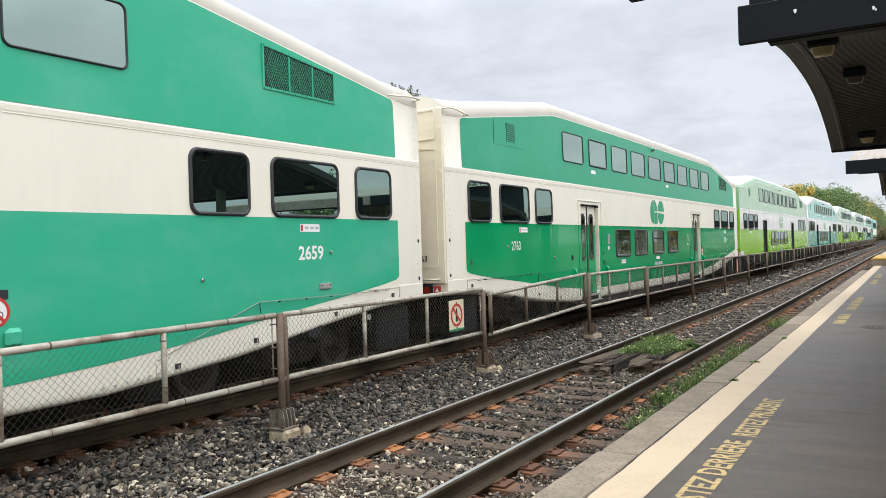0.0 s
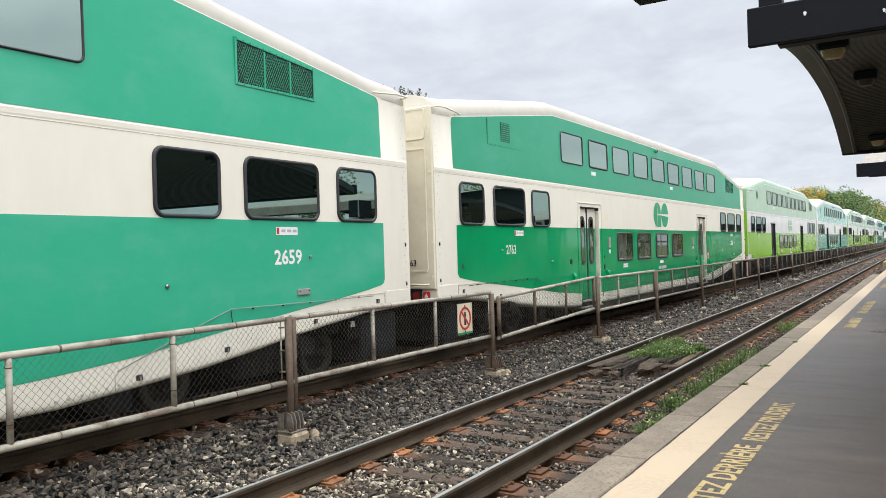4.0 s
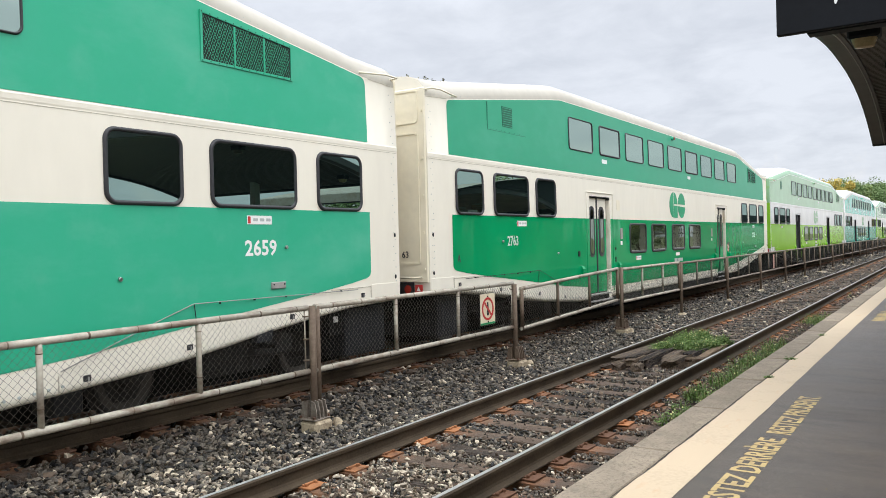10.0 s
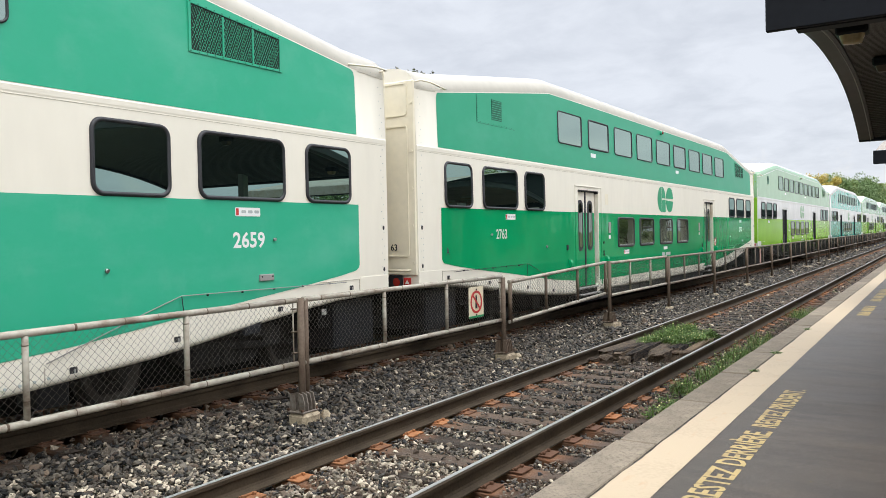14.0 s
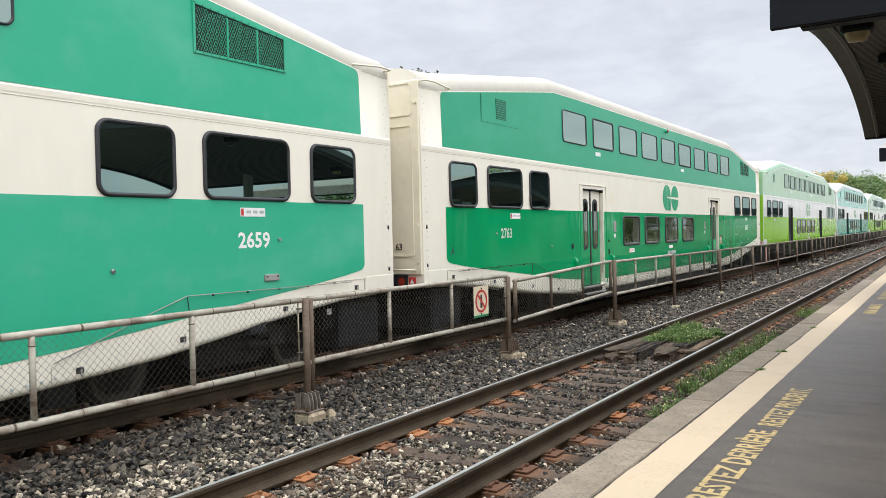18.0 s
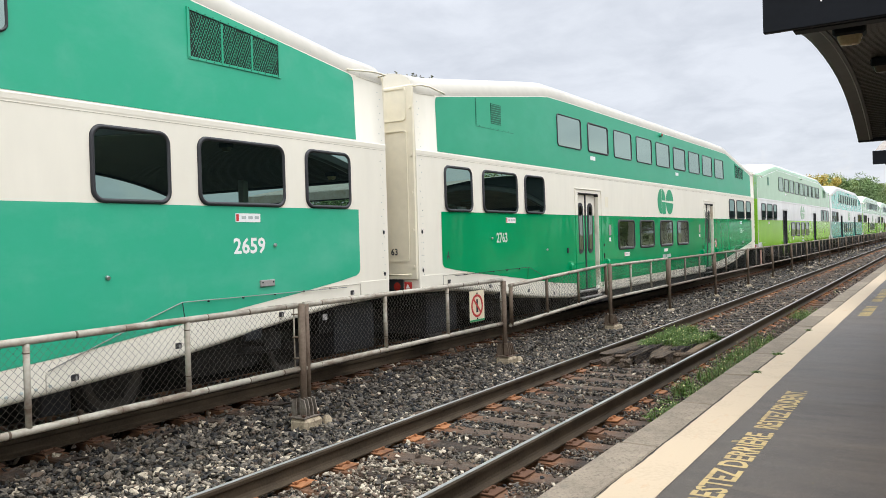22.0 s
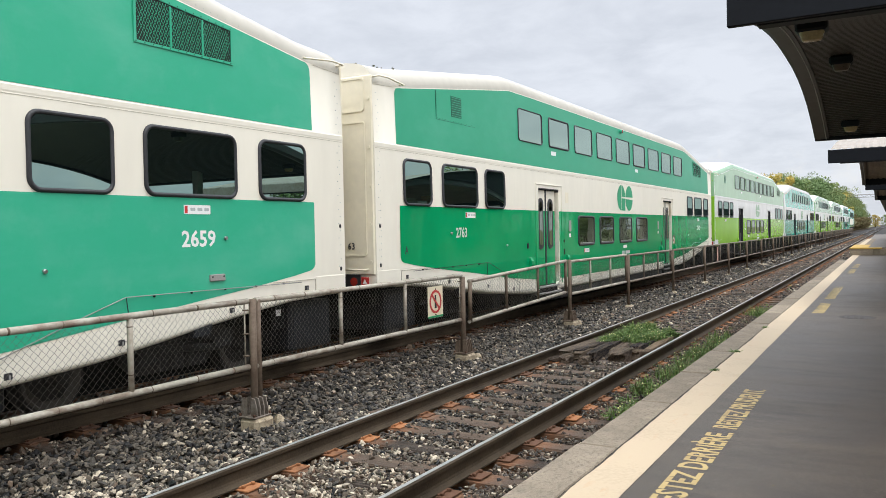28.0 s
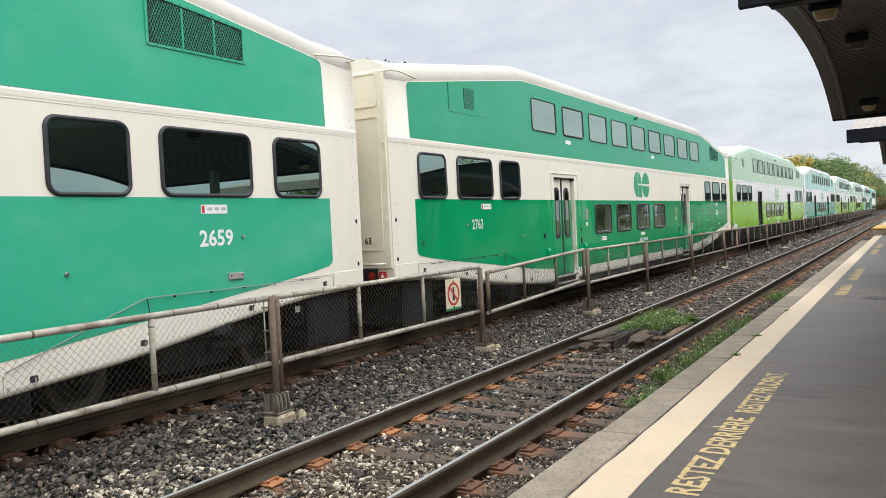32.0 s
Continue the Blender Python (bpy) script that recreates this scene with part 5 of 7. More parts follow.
def end_wall(root, y, face, paint):
    """The recessed end of a car, with two sunk panels, rails and a marker lamp; face is -1 or 1 along the track."""
    a, b = sorted((y, y + face * 0.035))
    w = part("end_wall", Shape().box(-1.478, 1.478, a, b, 1.22, 4.20 if paint is not LIME else 3.18, 0.02), paint, root, "painted end wall with sunk panels")
    if paint is LIME:
        part("end_wall_top", Shape().box(-1.478, 1.478, a, b, 3.182, 4.20, 0.02), PALE_GREEN, w, "pale upper part of the end wall")
    for z0, z1 in ((3.66, 4.17), (1.50, 3.52)):
        for sx in (1, -1):
            p, q = sorted((sx * 0.72, sx * 1.35))
            e = Shape()
            out, inn = rrect(p, q, z0, z1, 0.06), rrect(p + 0.025, q - 0.025, z0 + 0.025, z1 - 0.025, 0.045)
            ya, yb = y + face * 0.035, y + face * 0.048
            n = len(out)
            e.put([(u, yy, v) for yy in (ya, yb) for o in (out, inn) for u, v in o],
                  [f for i in range(n) for f in ((2 * n + i, 2 * n + (i + 1) % n, 3 * n + (i + 1) % n, 3 * n + i), (i, (i + 1) % n, 2 * n + (i + 1) % n, 2 * n + i), (n + i, n + (i + 1) % n, 3 * n + (i + 1) % n, 3 * n + i))])
            part("panel_edge", e, paint, w, "raised edge of a sunk panel")
    for z in (1.42, 1.98, 2.55, 3.12, 3.85):
        part("stud", Shape().tube([(1.415, y + face * 0.035, z), (1.415, y + face * 0.05, z)], 0.025, 10), paint, w)
    part("gangway", Shape().box(-0.62, 0.62, *sorted((y + face * 0.04, y + face * 0.36)), 1.1, 3.5, 0.03), RUBBER, w, "black rubber gangway bellows")
    rail_y = y + face * 0.13
    part("grab_rail", Shape().tube([(0.95, rail_y, 1.30), (1.32, rail_y, 1.30), (1.36, y + face * 0.04, 1.30)], 0.016, 8), paint, w, "painted grab rail")


def rods(root, y_at, flip):
    """The long rod that climbs along the skirt and runs on to the car's end."""
    pts = [(SIDE + 0.03, y_at(5.13), 0.76), (SIDE + 0.03, y_at(4.1), 1.11), (SIDE + 0.035, y_at(3.66), 1.25), (SIDE + 0.03, y_at(0.98), 1.228)]
    part("skirt_rod", Shape().tube(pts, 0.0055 if flip else 0.0045, 6), GREY_METAL if flip else DARK_BOX, root, "thin rod along the skirt")
    for d in (3.3, 2.8, 2.3, 1.8, 1.3):
        part("rod_clip", Shape().box(SIDE, SIDE + 0.032, y_at(d) - 0.006, y_at(d) + 0.006, 1.222, 1.242, 0.002), DARK_BOX, root)
    part("rod_drop", Shape().tube([(SIDE + 0.025, y_at(3.65), 1.25), (SIDE + 0.025, y_at(3.62), 1.02)], 0.005, 5), DARK_BOX, root)


def coach(y_at, label, upper_band, side_band, roof, lower, glass_top, number, near):
    """One bilevel coach, its left end at y_at: cream or white body with painted bands."""
    body = CREAM if side_band is CREAM else WHITE
    root = thing("railway_coach", label, "railway coach", group="coaches of the train", at=(TRAIN_X, y_at, 0))
    shell = part("body_shell", cached("body_shell|" + body.name + roof.name, shell_shape, body), None, root, "double-deck body shell with sloping roof ends").data
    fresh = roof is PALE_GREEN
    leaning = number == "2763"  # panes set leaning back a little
    # Upturned faces take the roof colour; cream and white ones are darkened.
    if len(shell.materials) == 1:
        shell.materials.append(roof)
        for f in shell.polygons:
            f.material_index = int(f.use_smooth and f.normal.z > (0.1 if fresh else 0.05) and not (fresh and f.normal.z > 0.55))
    for side in (1, -1):
        part("upper_band", cached(f"upper_band|{side}{upper_band.name}", lambda: strip(0.60 if roof is not PALE_GREEN else 0.03, CAR - (0.66 if roof is not PALE_GREEN else 0.03), lambda y: 3.222, green_head if roof is not PALE_GREEN else eave, upper_x, side), upper_band), None, root, "painted band round the upper windows")
        if side < 0:
            part("lower_band", cached("lower_band|far" + lower.name, lambda: strip(0.655, CAR - 0.66, green_foot, lambda y: 2.268, lambda z, y: SIDE, -1), lower), None, root, "painted band along the lower deck")
    foot = green_foot if body is CREAM else lambda y: 1.0
    if body is not CREAM:
        # Black strip over the shell's foot stands in for dark underframe.
        part("skirt_band", cached("skirt_band|d", lambda: strip(0.03, CAR - 0.03, lambda y: sill(y) + 0.001, lambda y: 0.998 if sill(y) < 0.99 else sill(y) + 0.004, lambda z, y: SIDE), DARK), None, root, "black strip over the skirt, in place of dark underframe")
    tip = 0.655 if body is CREAM else 0.03
    for k, (y0, y1) in enumerate(((tip, DOORS[0][0]), (DOORS[0][1], DOORS[1][0]), (DOORS[1][1], CAR - tip))):
        part("lower_band", cached(f"lower_band|{k}{lower.name}", lambda: strip(y0, y1, foot, lambda y: 2.268, lambda z, y: SIDE), lower), None, root, "painted band along the lower deck")
    for y0, y1 in END_WINDOWS:
        window(root, y0, y1, 2.268, 3.02, SIDE + (0.014 if leaning else 0.004), GLASS, tilt=leaning)
    for y0, y1 in LOW_WINDOWS:
        window(root, y0, y1, 1.44, 2.185, SIDE + 0.004, GLASS_LOW, 0.05, 0.11)
        part("window_sill", Shape().box(SIDE + 0.010, SIDE + 0.019, y0 + 0.13, y1 - 0.13, 1.497, 1.513, 0.003), STEEL, root, "bright metal bead along the pane's foot")
    for k, (y0, y1) in enumerate(TOP_WINDOWS):
        window(root, y0, y1, 3.70, 4.385, 1.478, glass_top, 0.045 if k in (1, 5) else 0.026, 0.09, True)
    for y0, y1 in DOORS:
        door(root, y0, y1, body, lower)
    part("panel_seam", Shape().box(SIDE - 0.002, SIDE + 0.003, 0.02, CAR - 0.02, 3.118, 3.122), SEAM, root, "thin seam under the belt rail")
    # air grille and small vent
    gr = part("air_grille", Shape().ring([(21.68, 3.835), (23.06, 3.835), (23.06, 4.255), (21.68, 4.39)], [(21.71, 3.863), (23.03, 3.863), (23.03, 4.228), (21.71, 4.36)], 1.462, 1.490), upper_band, root, "air intake grille painted like the band")
    part("grille_back", Shape().slab([(21.71, 3.86), (23.03, 3.86), (23.03, 4.235), (21.71, 4.365)], 1.455, 1.481), GRILLE_DARK, gr)
    bars = Shape()
    for lean, x in ((1, 1.4835), (-1, 1.485)):
        for k in range(-8, 44):
            y = 21.74 + 1.27 * k / 36
            ends = []
            for z, off in ((3.87, 0.0), (4.36, 0.24 * lean)):
                ends.append((y + off, z))
            (ya, za), (yb, zb) = ends
            lo, hi = 0.0, 1.0
            for q in range(21):
                f = q / 20
                yy, zz = ya + (yb - ya) * f, za + (zb - za) * f
                if not (21.72 < yy < 23.02 and zz < 4.35 - 0.125 * (yy - 21.72) / 1.30):
                    if f < 0.5 and not 21.72 < yy < 23.02:
                        lo = max(lo, f + 0.05)
                    else:
                        hi = min(hi, f - 0.05)
            if hi - lo > 0.1:
                p0, p1 = (ya + (yb - ya) * lo, za + (zb - za) * lo), (ya + (yb - ya) * hi, za + (zb - za) * hi)
                bars.put([(x, p0[0] - 0.0022, p0[1]), (x, p0[0] + 0.0022, p0[1]), (x, p1[0] + 0.0022, p1[1]), (x, p1[0] - 0.0022, p1[1])], [(0, 1, 2, 3)])
    tagged(part("wire_mesh", bars, upper_band, gr, "fine crossed mesh"), kind="stuff")
    for y in (22.155, 22.60):
        part("mullion", Shape().box(1.481, 1.492, y - 0.012, y + 0.012, 3.863, 4.35 - 0.0966 * (y - 21.71) - 0.008, 0.003), upper_band, gr)
    gb = Shape()
    for k in range(13):
        yy = 21.70 + 0.11 * k
        for z in (3.849, 4.374 - 0.0966 * (yy - 21.70)):
            gb.box(1.49, 1.494, yy - 0.006, yy + 0.006, z - 0.006, z + 0.006)
    tagged(part("grille_screws", gb, VENT, gr), kind="stuff")
    vt = part("small_vent", Shape().slab([(2.40, 3.86), (2.77, 3.86), (2.77, 4.22), (2.40, 4.22)], 1.466, 1.480), VENT, root, "small dark vent")
    sl = Shape()
    for k in range(9):
        z = 3.875 + 0.04 * k
        sl.box(1.478, 1.481, 2.41, 2.76, z, z + 0.009)
    part("slats", sl, upper_band, vt)
    if near:
        hatch = Shape()
        for a, b in (((1.89, 4.19), (1.89, 3.78)), ((1.89, 3.78), (3.24, 3.78))):
            n = 14
            for k in range(n):
                y, z = a[0] + (b[0] - a[0]) * k / n, a[1] + (b[1] - a[1]) * k / n
                hatch.box(1.476, 1.482, y - 0.004, y + 0.004, z - 0.004, z + 0.004)
        tagged(part("hatch_bolts", hatch, VENT, root), kind="stuff")
        hl = Shape()
        for a, b, c, e in ((1.862, 1.868, 3.757, 4.24), (1.862, 3.27, 3.757, 3.762)):
            hl.box(1.474, 1.481, a, b, c, e)
        part("hatch_edge", hl, VENT, root, "dark edge of a bolted hatch")
        rv = Shape()
        for ya in (0.085, CAR - 0.13):
            z, k = 1.2, 0
            while z < 3.95:
                if abs(z - 3.15) > 0.06:
                    x = SIDE if z < 3.15 else upper_x(z, 0.3)
                    yy = ya + (0.045 if k % 2 else 0.0)
                    rv.box(x, x + 0.005, yy - 0.006, yy + 0.006, z - 0.005, z + 0.005)
                    if 1.5 < z < 2.35 and ya < 1:
                        rv.box(x, x + 0.005, ya + 0.039, ya + 0.051, z - 0.005, z + 0.005)
                z, k = z + 0.098, k + 1
        for k in range(26):
            for yy in (0.06 + 0.11 * k, CAR - 0.06 - 0.11 * k):
                z = eave(yy) + 0.055
                rv.box(1.452, 1.4595, yy - 0.0045, yy + 0.0045, z - 0.0045, z + 0.0045)
        for k in range(6):
            for yy in (5.10 + 0.13 * k, CAR - 5.10 - 0.13 * k):
                rv.tube([(SIDE, yy, sill(yy) + 0.085), (SIDE + 0.014, yy, sill(yy) + 0.085)], 0.014, 6)
        tagged(part("rivets", rv, GREY_DECAL, root, "rows of rivets on the end posts"), kind="stuff")
        for y in (0.10, CAR - 0.10):
            for z in (1.36, 1.95):
                part("latch", Shape().slab(disc(y, z, 0.03, 8, 0.5), SIDE, SIDE + 0.012), DARK_BOX, root, "small steel latch")
    # logo as two plain shapes
    logo_col = LOGO if body is CREAM else PALE_GREEN
    curve = lambda c, w, t: (c + w * math.cos(radians(t)), 2.72 + 0.36 * math.sin(radians(t)))
    marks = [[curve(12.25, 0.37, t) for t in range(90, 271, 12)],
             [(12.29, 2.75), (12.61, 2.75)] + [curve(12.27, 0.345, t) for t in range(10, 86, 10)] + [(12.29, 3.08)],
             [(12.29, 2.36), (12.62, 2.36), (12.62, 2.705), (12.29, 2.705)],
             [curve(13.01, 0.355, t) for t in range(5, 176, 10)],
             [curve(13.01, 0.355, t) for t in range(183, 358, 10)]]
    for m in marks:
        part("emblem_piece", Shape().slab(m, SIDE + 0.003, SIDE + 0.006), logo_col, root, "green curved piece of the emblem")
    # roof rails at the corners
    for y, d in ((0.25, 1), (CAR - 0.25, -1)):
        z = eave(y)
        part("roof_rail", Shape().tube([(1.40, y - d * 0.2, z + 0.10), (1.56, y - d * 0.2, z + 0.11), (1.56, y + d * 0.05, z + 0.12), (1.56, y + d * 0.5, z + 0.07), (1.41, y + d * 0.52, z + 0.10)], 0.014, 6), CREAM_END, root, "thin steel grab rail at the roof corner")
    lamp = part("indicator", Shape().tube([(1.44, 12.3, 4.60), (1.53, 12.3, 4.60)], 0.055, 10), upper_band, root, "small round indicator lamp")
    part("lens", Shape().tube([(1.53, 12.3, 4.60), (1.55, 12.3, 4.60)], 0.04, 10), RED_LENS, lamp, "dull red lens")
    if not near:
        an = part("roof_aerial", Shape().box(0.55, 0.75, 0.7, 1.0, eave(0.85) + 0.36, eave(0.85) + 0.43, 0.02), GREY_METAL, root, "small grey aerial on the roof")
        part("whip", Shape().tube([(0.65, 0.85, eave(0.85) + 0.42), (0.65, 0.80, eave(0.85) + 0.62)], 0.012, 6), DARK_BOX, an)
    # ends, running gear and boxes
    wall_paint = CREAM_END if body is CREAM else LIME if roof is PALE_GREEN else WHITE
    end_wall(root, 0.0, -1, wall_paint)
    end_wall(root, CAR, 1, wall_paint)
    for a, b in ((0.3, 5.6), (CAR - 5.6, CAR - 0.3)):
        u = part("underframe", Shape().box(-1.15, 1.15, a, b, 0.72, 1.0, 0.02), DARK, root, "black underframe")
        # Added box: keeps light from beyond the train out of the wheel gap.
        part("brake_gear", Shape().box(-0.55, 0.55, a + 0.6, b + 0.1, 0.14, 0.72, 0.05), DARK, u, "black box added to stop light under the floor")
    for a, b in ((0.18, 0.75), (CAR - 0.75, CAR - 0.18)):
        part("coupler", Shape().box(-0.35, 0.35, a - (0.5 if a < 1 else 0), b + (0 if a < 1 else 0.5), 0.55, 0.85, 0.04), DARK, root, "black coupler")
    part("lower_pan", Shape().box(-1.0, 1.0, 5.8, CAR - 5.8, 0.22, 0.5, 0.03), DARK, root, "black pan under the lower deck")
    for sx in (1.0, -1.0):
        a, b = sorted((sx * 1.0, sx * 1.45))
        part("pan_side", Shape().box(a, b, 7.50, 16.85, 0.25, 0.51, 0.02), TRUCK, root, "grimy brown lower side of the pan")
    for y in (2.70, CAR - 2.70):
        part("truck", cached("truck|t", truck_shape, TRUCK), None, root, "grimy wheel truck").location = (0, y, 0)
    for a, b in ((0.55, 1.45), (CAR - 0.92, CAR - 0.05)):
        bx = part("equipment_box", Shape().box(-1.25, 1.25, a, b, 0.30, 0.94, 0.03), DARK_BOX, root, "grey equipment box under the floor")
        part("box_lid", Shape().box(1.25, 1.265, a + 0.06, b - 0.06, 0.38, 0.86, 0.01), DARK_BOX, bx)
    for y in (4.83, CAR - 4.83):
        part("equipment_box", Shape().box(0.75, 1.12, y - 0.16, y + 0.16, 0.27, 0.55, 0.02), DARK_BOX, root, "grey equipment box under the floor")
    for y in (0.33, CAR - 0.33):
        part("skirt_plate", Shape().box(SIDE - 0.01, SIDE + 0.007, y - 0.32, y + 0.32, 1.03, 1.28, 0.004), body, root)
        f = 1 if y < 5 else -1
        a, b = sorted((y + f * 0.33, y + f * 0.34))
        ln = Shape().box(SIDE, SIDE + 0.006, a, b, 1.04, 1.255)
        a, b = sorted((y + f * 0.34, y + f * 1.15))
        ln.box(SIDE, SIDE + 0.006, a, b, 1.247, 1.254)
        part("skirt_seam", ln, SEAM, root, "dark joint round a skirt plate")
        ln = Shape()
        a, b = sorted((y + f * 4.80, y + f * 4.808))
        ln.box(SIDE, SIDE + 0.005, a, b, 0.555, 0.725)
        part("skirt_seam", ln, SEAM, root)
    for d, z in ((0.84, 1.145), (2.19, 0.98), (3.70, 0.80), (4.86, 0.66)):
        for y in (d, CAR - d):
            e = part("jacking_eye", Shape().slab(rrect(y - 0.05, y + 0.05, z - 0.042, z + 0.042, 0.01), SIDE + 0.002, SIDE + 0.006), body, root, "small socket plate")
            # The socket's shaded hollow is drawn as a raised black plate.
            part("hole", Shape().slab(rrect(y - 0.042, y + 0.036, z - 0.030, z + 0.030, 0.008), SIDE + 0.006, SIDE + 0.008), BLACK, e)
            part("pin", Shape().box(SIDE + 0.008, SIDE + 0.016, y + 0.0, y + 0.018, z - 0.03, z + 0.012, 0.003), GREY_METAL, e)
    for y in (0.34, CAR - 0.34):
        part("tail_lamp", Shape().tube([(1.12, y, 1.12), (1.12, y + (0.06 if y > 5 else -0.42), 1.12)], 0.065, 12), RED_LENS, root, "round red marker lamp")
    # Recess is not cut: its shade is a flat black plate.
    part("lamp_recess", Shape().box(0.93, 1.24, -0.075, -0.06, 1.04, 1.23, 0.01), BLACK, root, "black plate for the shaded lamp recess")
    part("box_sticker", Shape().slab(rrect(23.93, 24.02, 0.80, 0.88, 0.005), 1.27, 1.275), DECAL, root, "small white sticker")
    part("sticker_bracket", Shape().box(1.0, 1.27, 23.85, 24.10, 0.62, 0.95, 0.01), DARK, root)
    for y, f in ((2.64, 1), (CAR - 2.64, -1)):
        lug = [(y - f * 0.13, 0.86), (y + f * 0.12, 0.81), (y + f * 0.13, 0.73), (y - f * 0.10, 0.74)]
        part("lifting_lug", Shape().slab(lug, SIDE - 0.1, SIDE + 0.012), DARK_BOX, root, "dark lifting lug")
    for ya, yb in ((0.02, 0.58), (CAR - 0.58, CAR - 0.02)):
        za, zb = eave(ya) + 0.005, eave(yb) + 0.005
        part("eave_seam", Shape().slab([(ya, za), (yb, zb), (yb, zb + 0.006), (ya, za + 0.006)], 1.455, 1.466), SEAM, root, "thin seam under the roof edge")
    part("warning_plate", Shape().box(1.27, 1.41, -0.10, -0.09, 1.07, 1.19, 0.004), RED, root, "small red plate with a pale triangle")
    part("plate_mark", Shape().put([(1.30, -0.104, 1.095), (1.38, -0.104, 1.095), (1.34, -0.104, 1.165)], [(0, 1, 2)]), DECAL, root)
    # decals
    for y in ((3.02 if near else 2.5), 9.27, 22.45):
        z = 2.09 if y != 9.27 else 1.27
        dc = part("label_plate", Shape().slab(rrect(y - 0.19, y + 0.19, z, z + 0.10, 0.008), SIDE + 0.005, SIDE + 0.008), DECAL, root, "small white label with fine print")
        for k in range(3):
            part("print", Shape().slab(rrect(y - 0.10 + 0.1 * k, y - 0.03 + 0.1 * k, z + 0.035, z + 0.07, 0.01), SIDE + 0.008, SIDE + 0.009), GREY_DECAL, dc)
        part("print", Shape().slab(rrect(y - 0.18, y - 0.14, z + 0.01, z + 0.09, 0.004), SIDE + 0.008, SIDE + 0.009), RED, dc)
    for a, b in ((12.24, 12.50), (12.58, 13.02)):
        part("print_bar", Shape().slab(rrect(a, b, 1.12, 1.21, 0.01), SIDE + 0.005, SIDE + 0.007), GREY_DECAL, root, "pale line of print")
    part("label_plate", Shape().slab(rrect(12.38, 12.73, 1.29, 1.375, 0.01), SIDE + 0.005, SIDE + 0.008), DECAL, root, "small white label")
    for y in (7.0, 13.7):
        part("label_plate", Shape().slab(rrect(y, y + 0.30, 3.53, 3.62, 0.01), 1.484, 1.488), DECAL, root, "small white label")
    if number:
        lettering("fleet_number", number, DECAL, root, (SIDE + 0.006, 22.22, 1.725), (0, 1, 0), (0, 0, 1), 0.49, 0.19, "white painted fleet number", 0.024)
        lettering("fleet_number", number, FADED if leaning else DECAL, root, (SIDE + 0.006, 2.46, 1.735), (0, 1, 0), (0, 0, 1), 0.41, 0.185, "white painted fleet number", 0.024)
        lettering("end_number", number[2:], BLACK, root, (1.0, -0.045, 1.60), (1, 0, 0), (0, 0, 1), 0.125, 0.105, "black number on the end wall")
        lettering("end_letter", "A", BLACK, root, (SIDE + 0.006, 0.78, 1.50), (0, 1, 0), (0, 0, 1), 0.10, 0.13, "small black letter")
        for y in (20.63, 4.55):
            part("knob", Shape().tube([(SIDE, y, 1.56), (SIDE + 0.03, y, 1.55)], 0.02, 10), STEEL, root, "round steel lock")
        for y in (22.86, 2.28):
            part("knob", Shape().tube([(SIDE, y, 1.82), (SIDE + 0.03, y, 1.82)], 0.02, 10), STEEL, root, "round steel lock")
        for y in (5.55,):
            part("knob", Shape().slab(rrect(y, y + 0.08, 1.46, 1.57, 0.02), SIDE + 0.004, SIDE + 0.02), DARK_BOX, root, "small dark socket")
        part("handle_plate", Shape().box(SIDE, SIDE + 0.028, 22.60, 22.83, 1.335, 1.412, 0.006), GREY_METAL, root, "grey metal pull plate")
        for y in (22.63, 22.80):
            part("bolt", Shape().tube([(SIDE + 0.028, y, 1.385), (SIDE + 0.034, y, 1.385)], 0.010, 8), DARK_BOX, root)
        rods(root, lambda d: CAR - d, True)
        rods(root, lambda d: d, False)
        # notices beside the rear door
        part("notice", Shape().slab(rrect(18.22, 18.48, 1.50, 1.585, 0.01), SIDE + 0.004, SIDE + 0.007), BLACK, root, "black notice")
        nb = part("notice", Shape().slab(disc(18.355, 1.395, 0.135, 28), SIDE + 0.004, SIDE + 0.007), DECAL, root, "round white notice with red ring")
        for cy in (18.315, 18.40):
            part("wheel_mark", Shape().ring(disc(cy, 1.37, 0.032, 16), disc(cy, 1.37, 0.024, 16), SIDE + 0.007, SIDE + 0.009), BLACK, nb, "plain black ring")
        part("frame_mark", Shape().slab([(18.315, 1.37), (18.34, 1.42), (18.40, 1.42), (18.40, 1.41), (18.35, 1.41), (18.33, 1.37)], SIDE + 0.007, SIDE + 0.009), BLACK, nb)
        part("notice_ring", Shape().ring(disc(18.355, 1.395, 0.135, 28), disc(18.355, 1.395, 0.11, 28), SIDE + 0.007, SIDE + 0.010), RED, nb)
        part("notice_slash", Shape().slab([(18.265, 1.465), (18.285, 1.485), (18.445, 1.325), (18.425, 1.305)], SIDE + 0.009, SIDE + 0.012), RED, nb)
        part("marker_housing", Shape().box(SIDE, SIDE + 0.075, 18.42, 18.58, 1.08, 1.25, 0.05), lower, root, "green rounded housing")
    wheels = []
    for y in (1.40, 4.0, CAR - 4.0, CAR - 1.40):
        w = part("wheelset", cached("wheelset|w", wheel_shape, WHEEL), None, root, "pair of steel wheels on an axle")
        w.location = (0, y, 0.442)
        for side in (1, -1):
            part("wheel_web", cached(f"wheel_web|{side}", lambda: web_shape(side), WEB), None, w, "dished bare-steel wheel web")
        wheels.append(w)
    return root, wheels


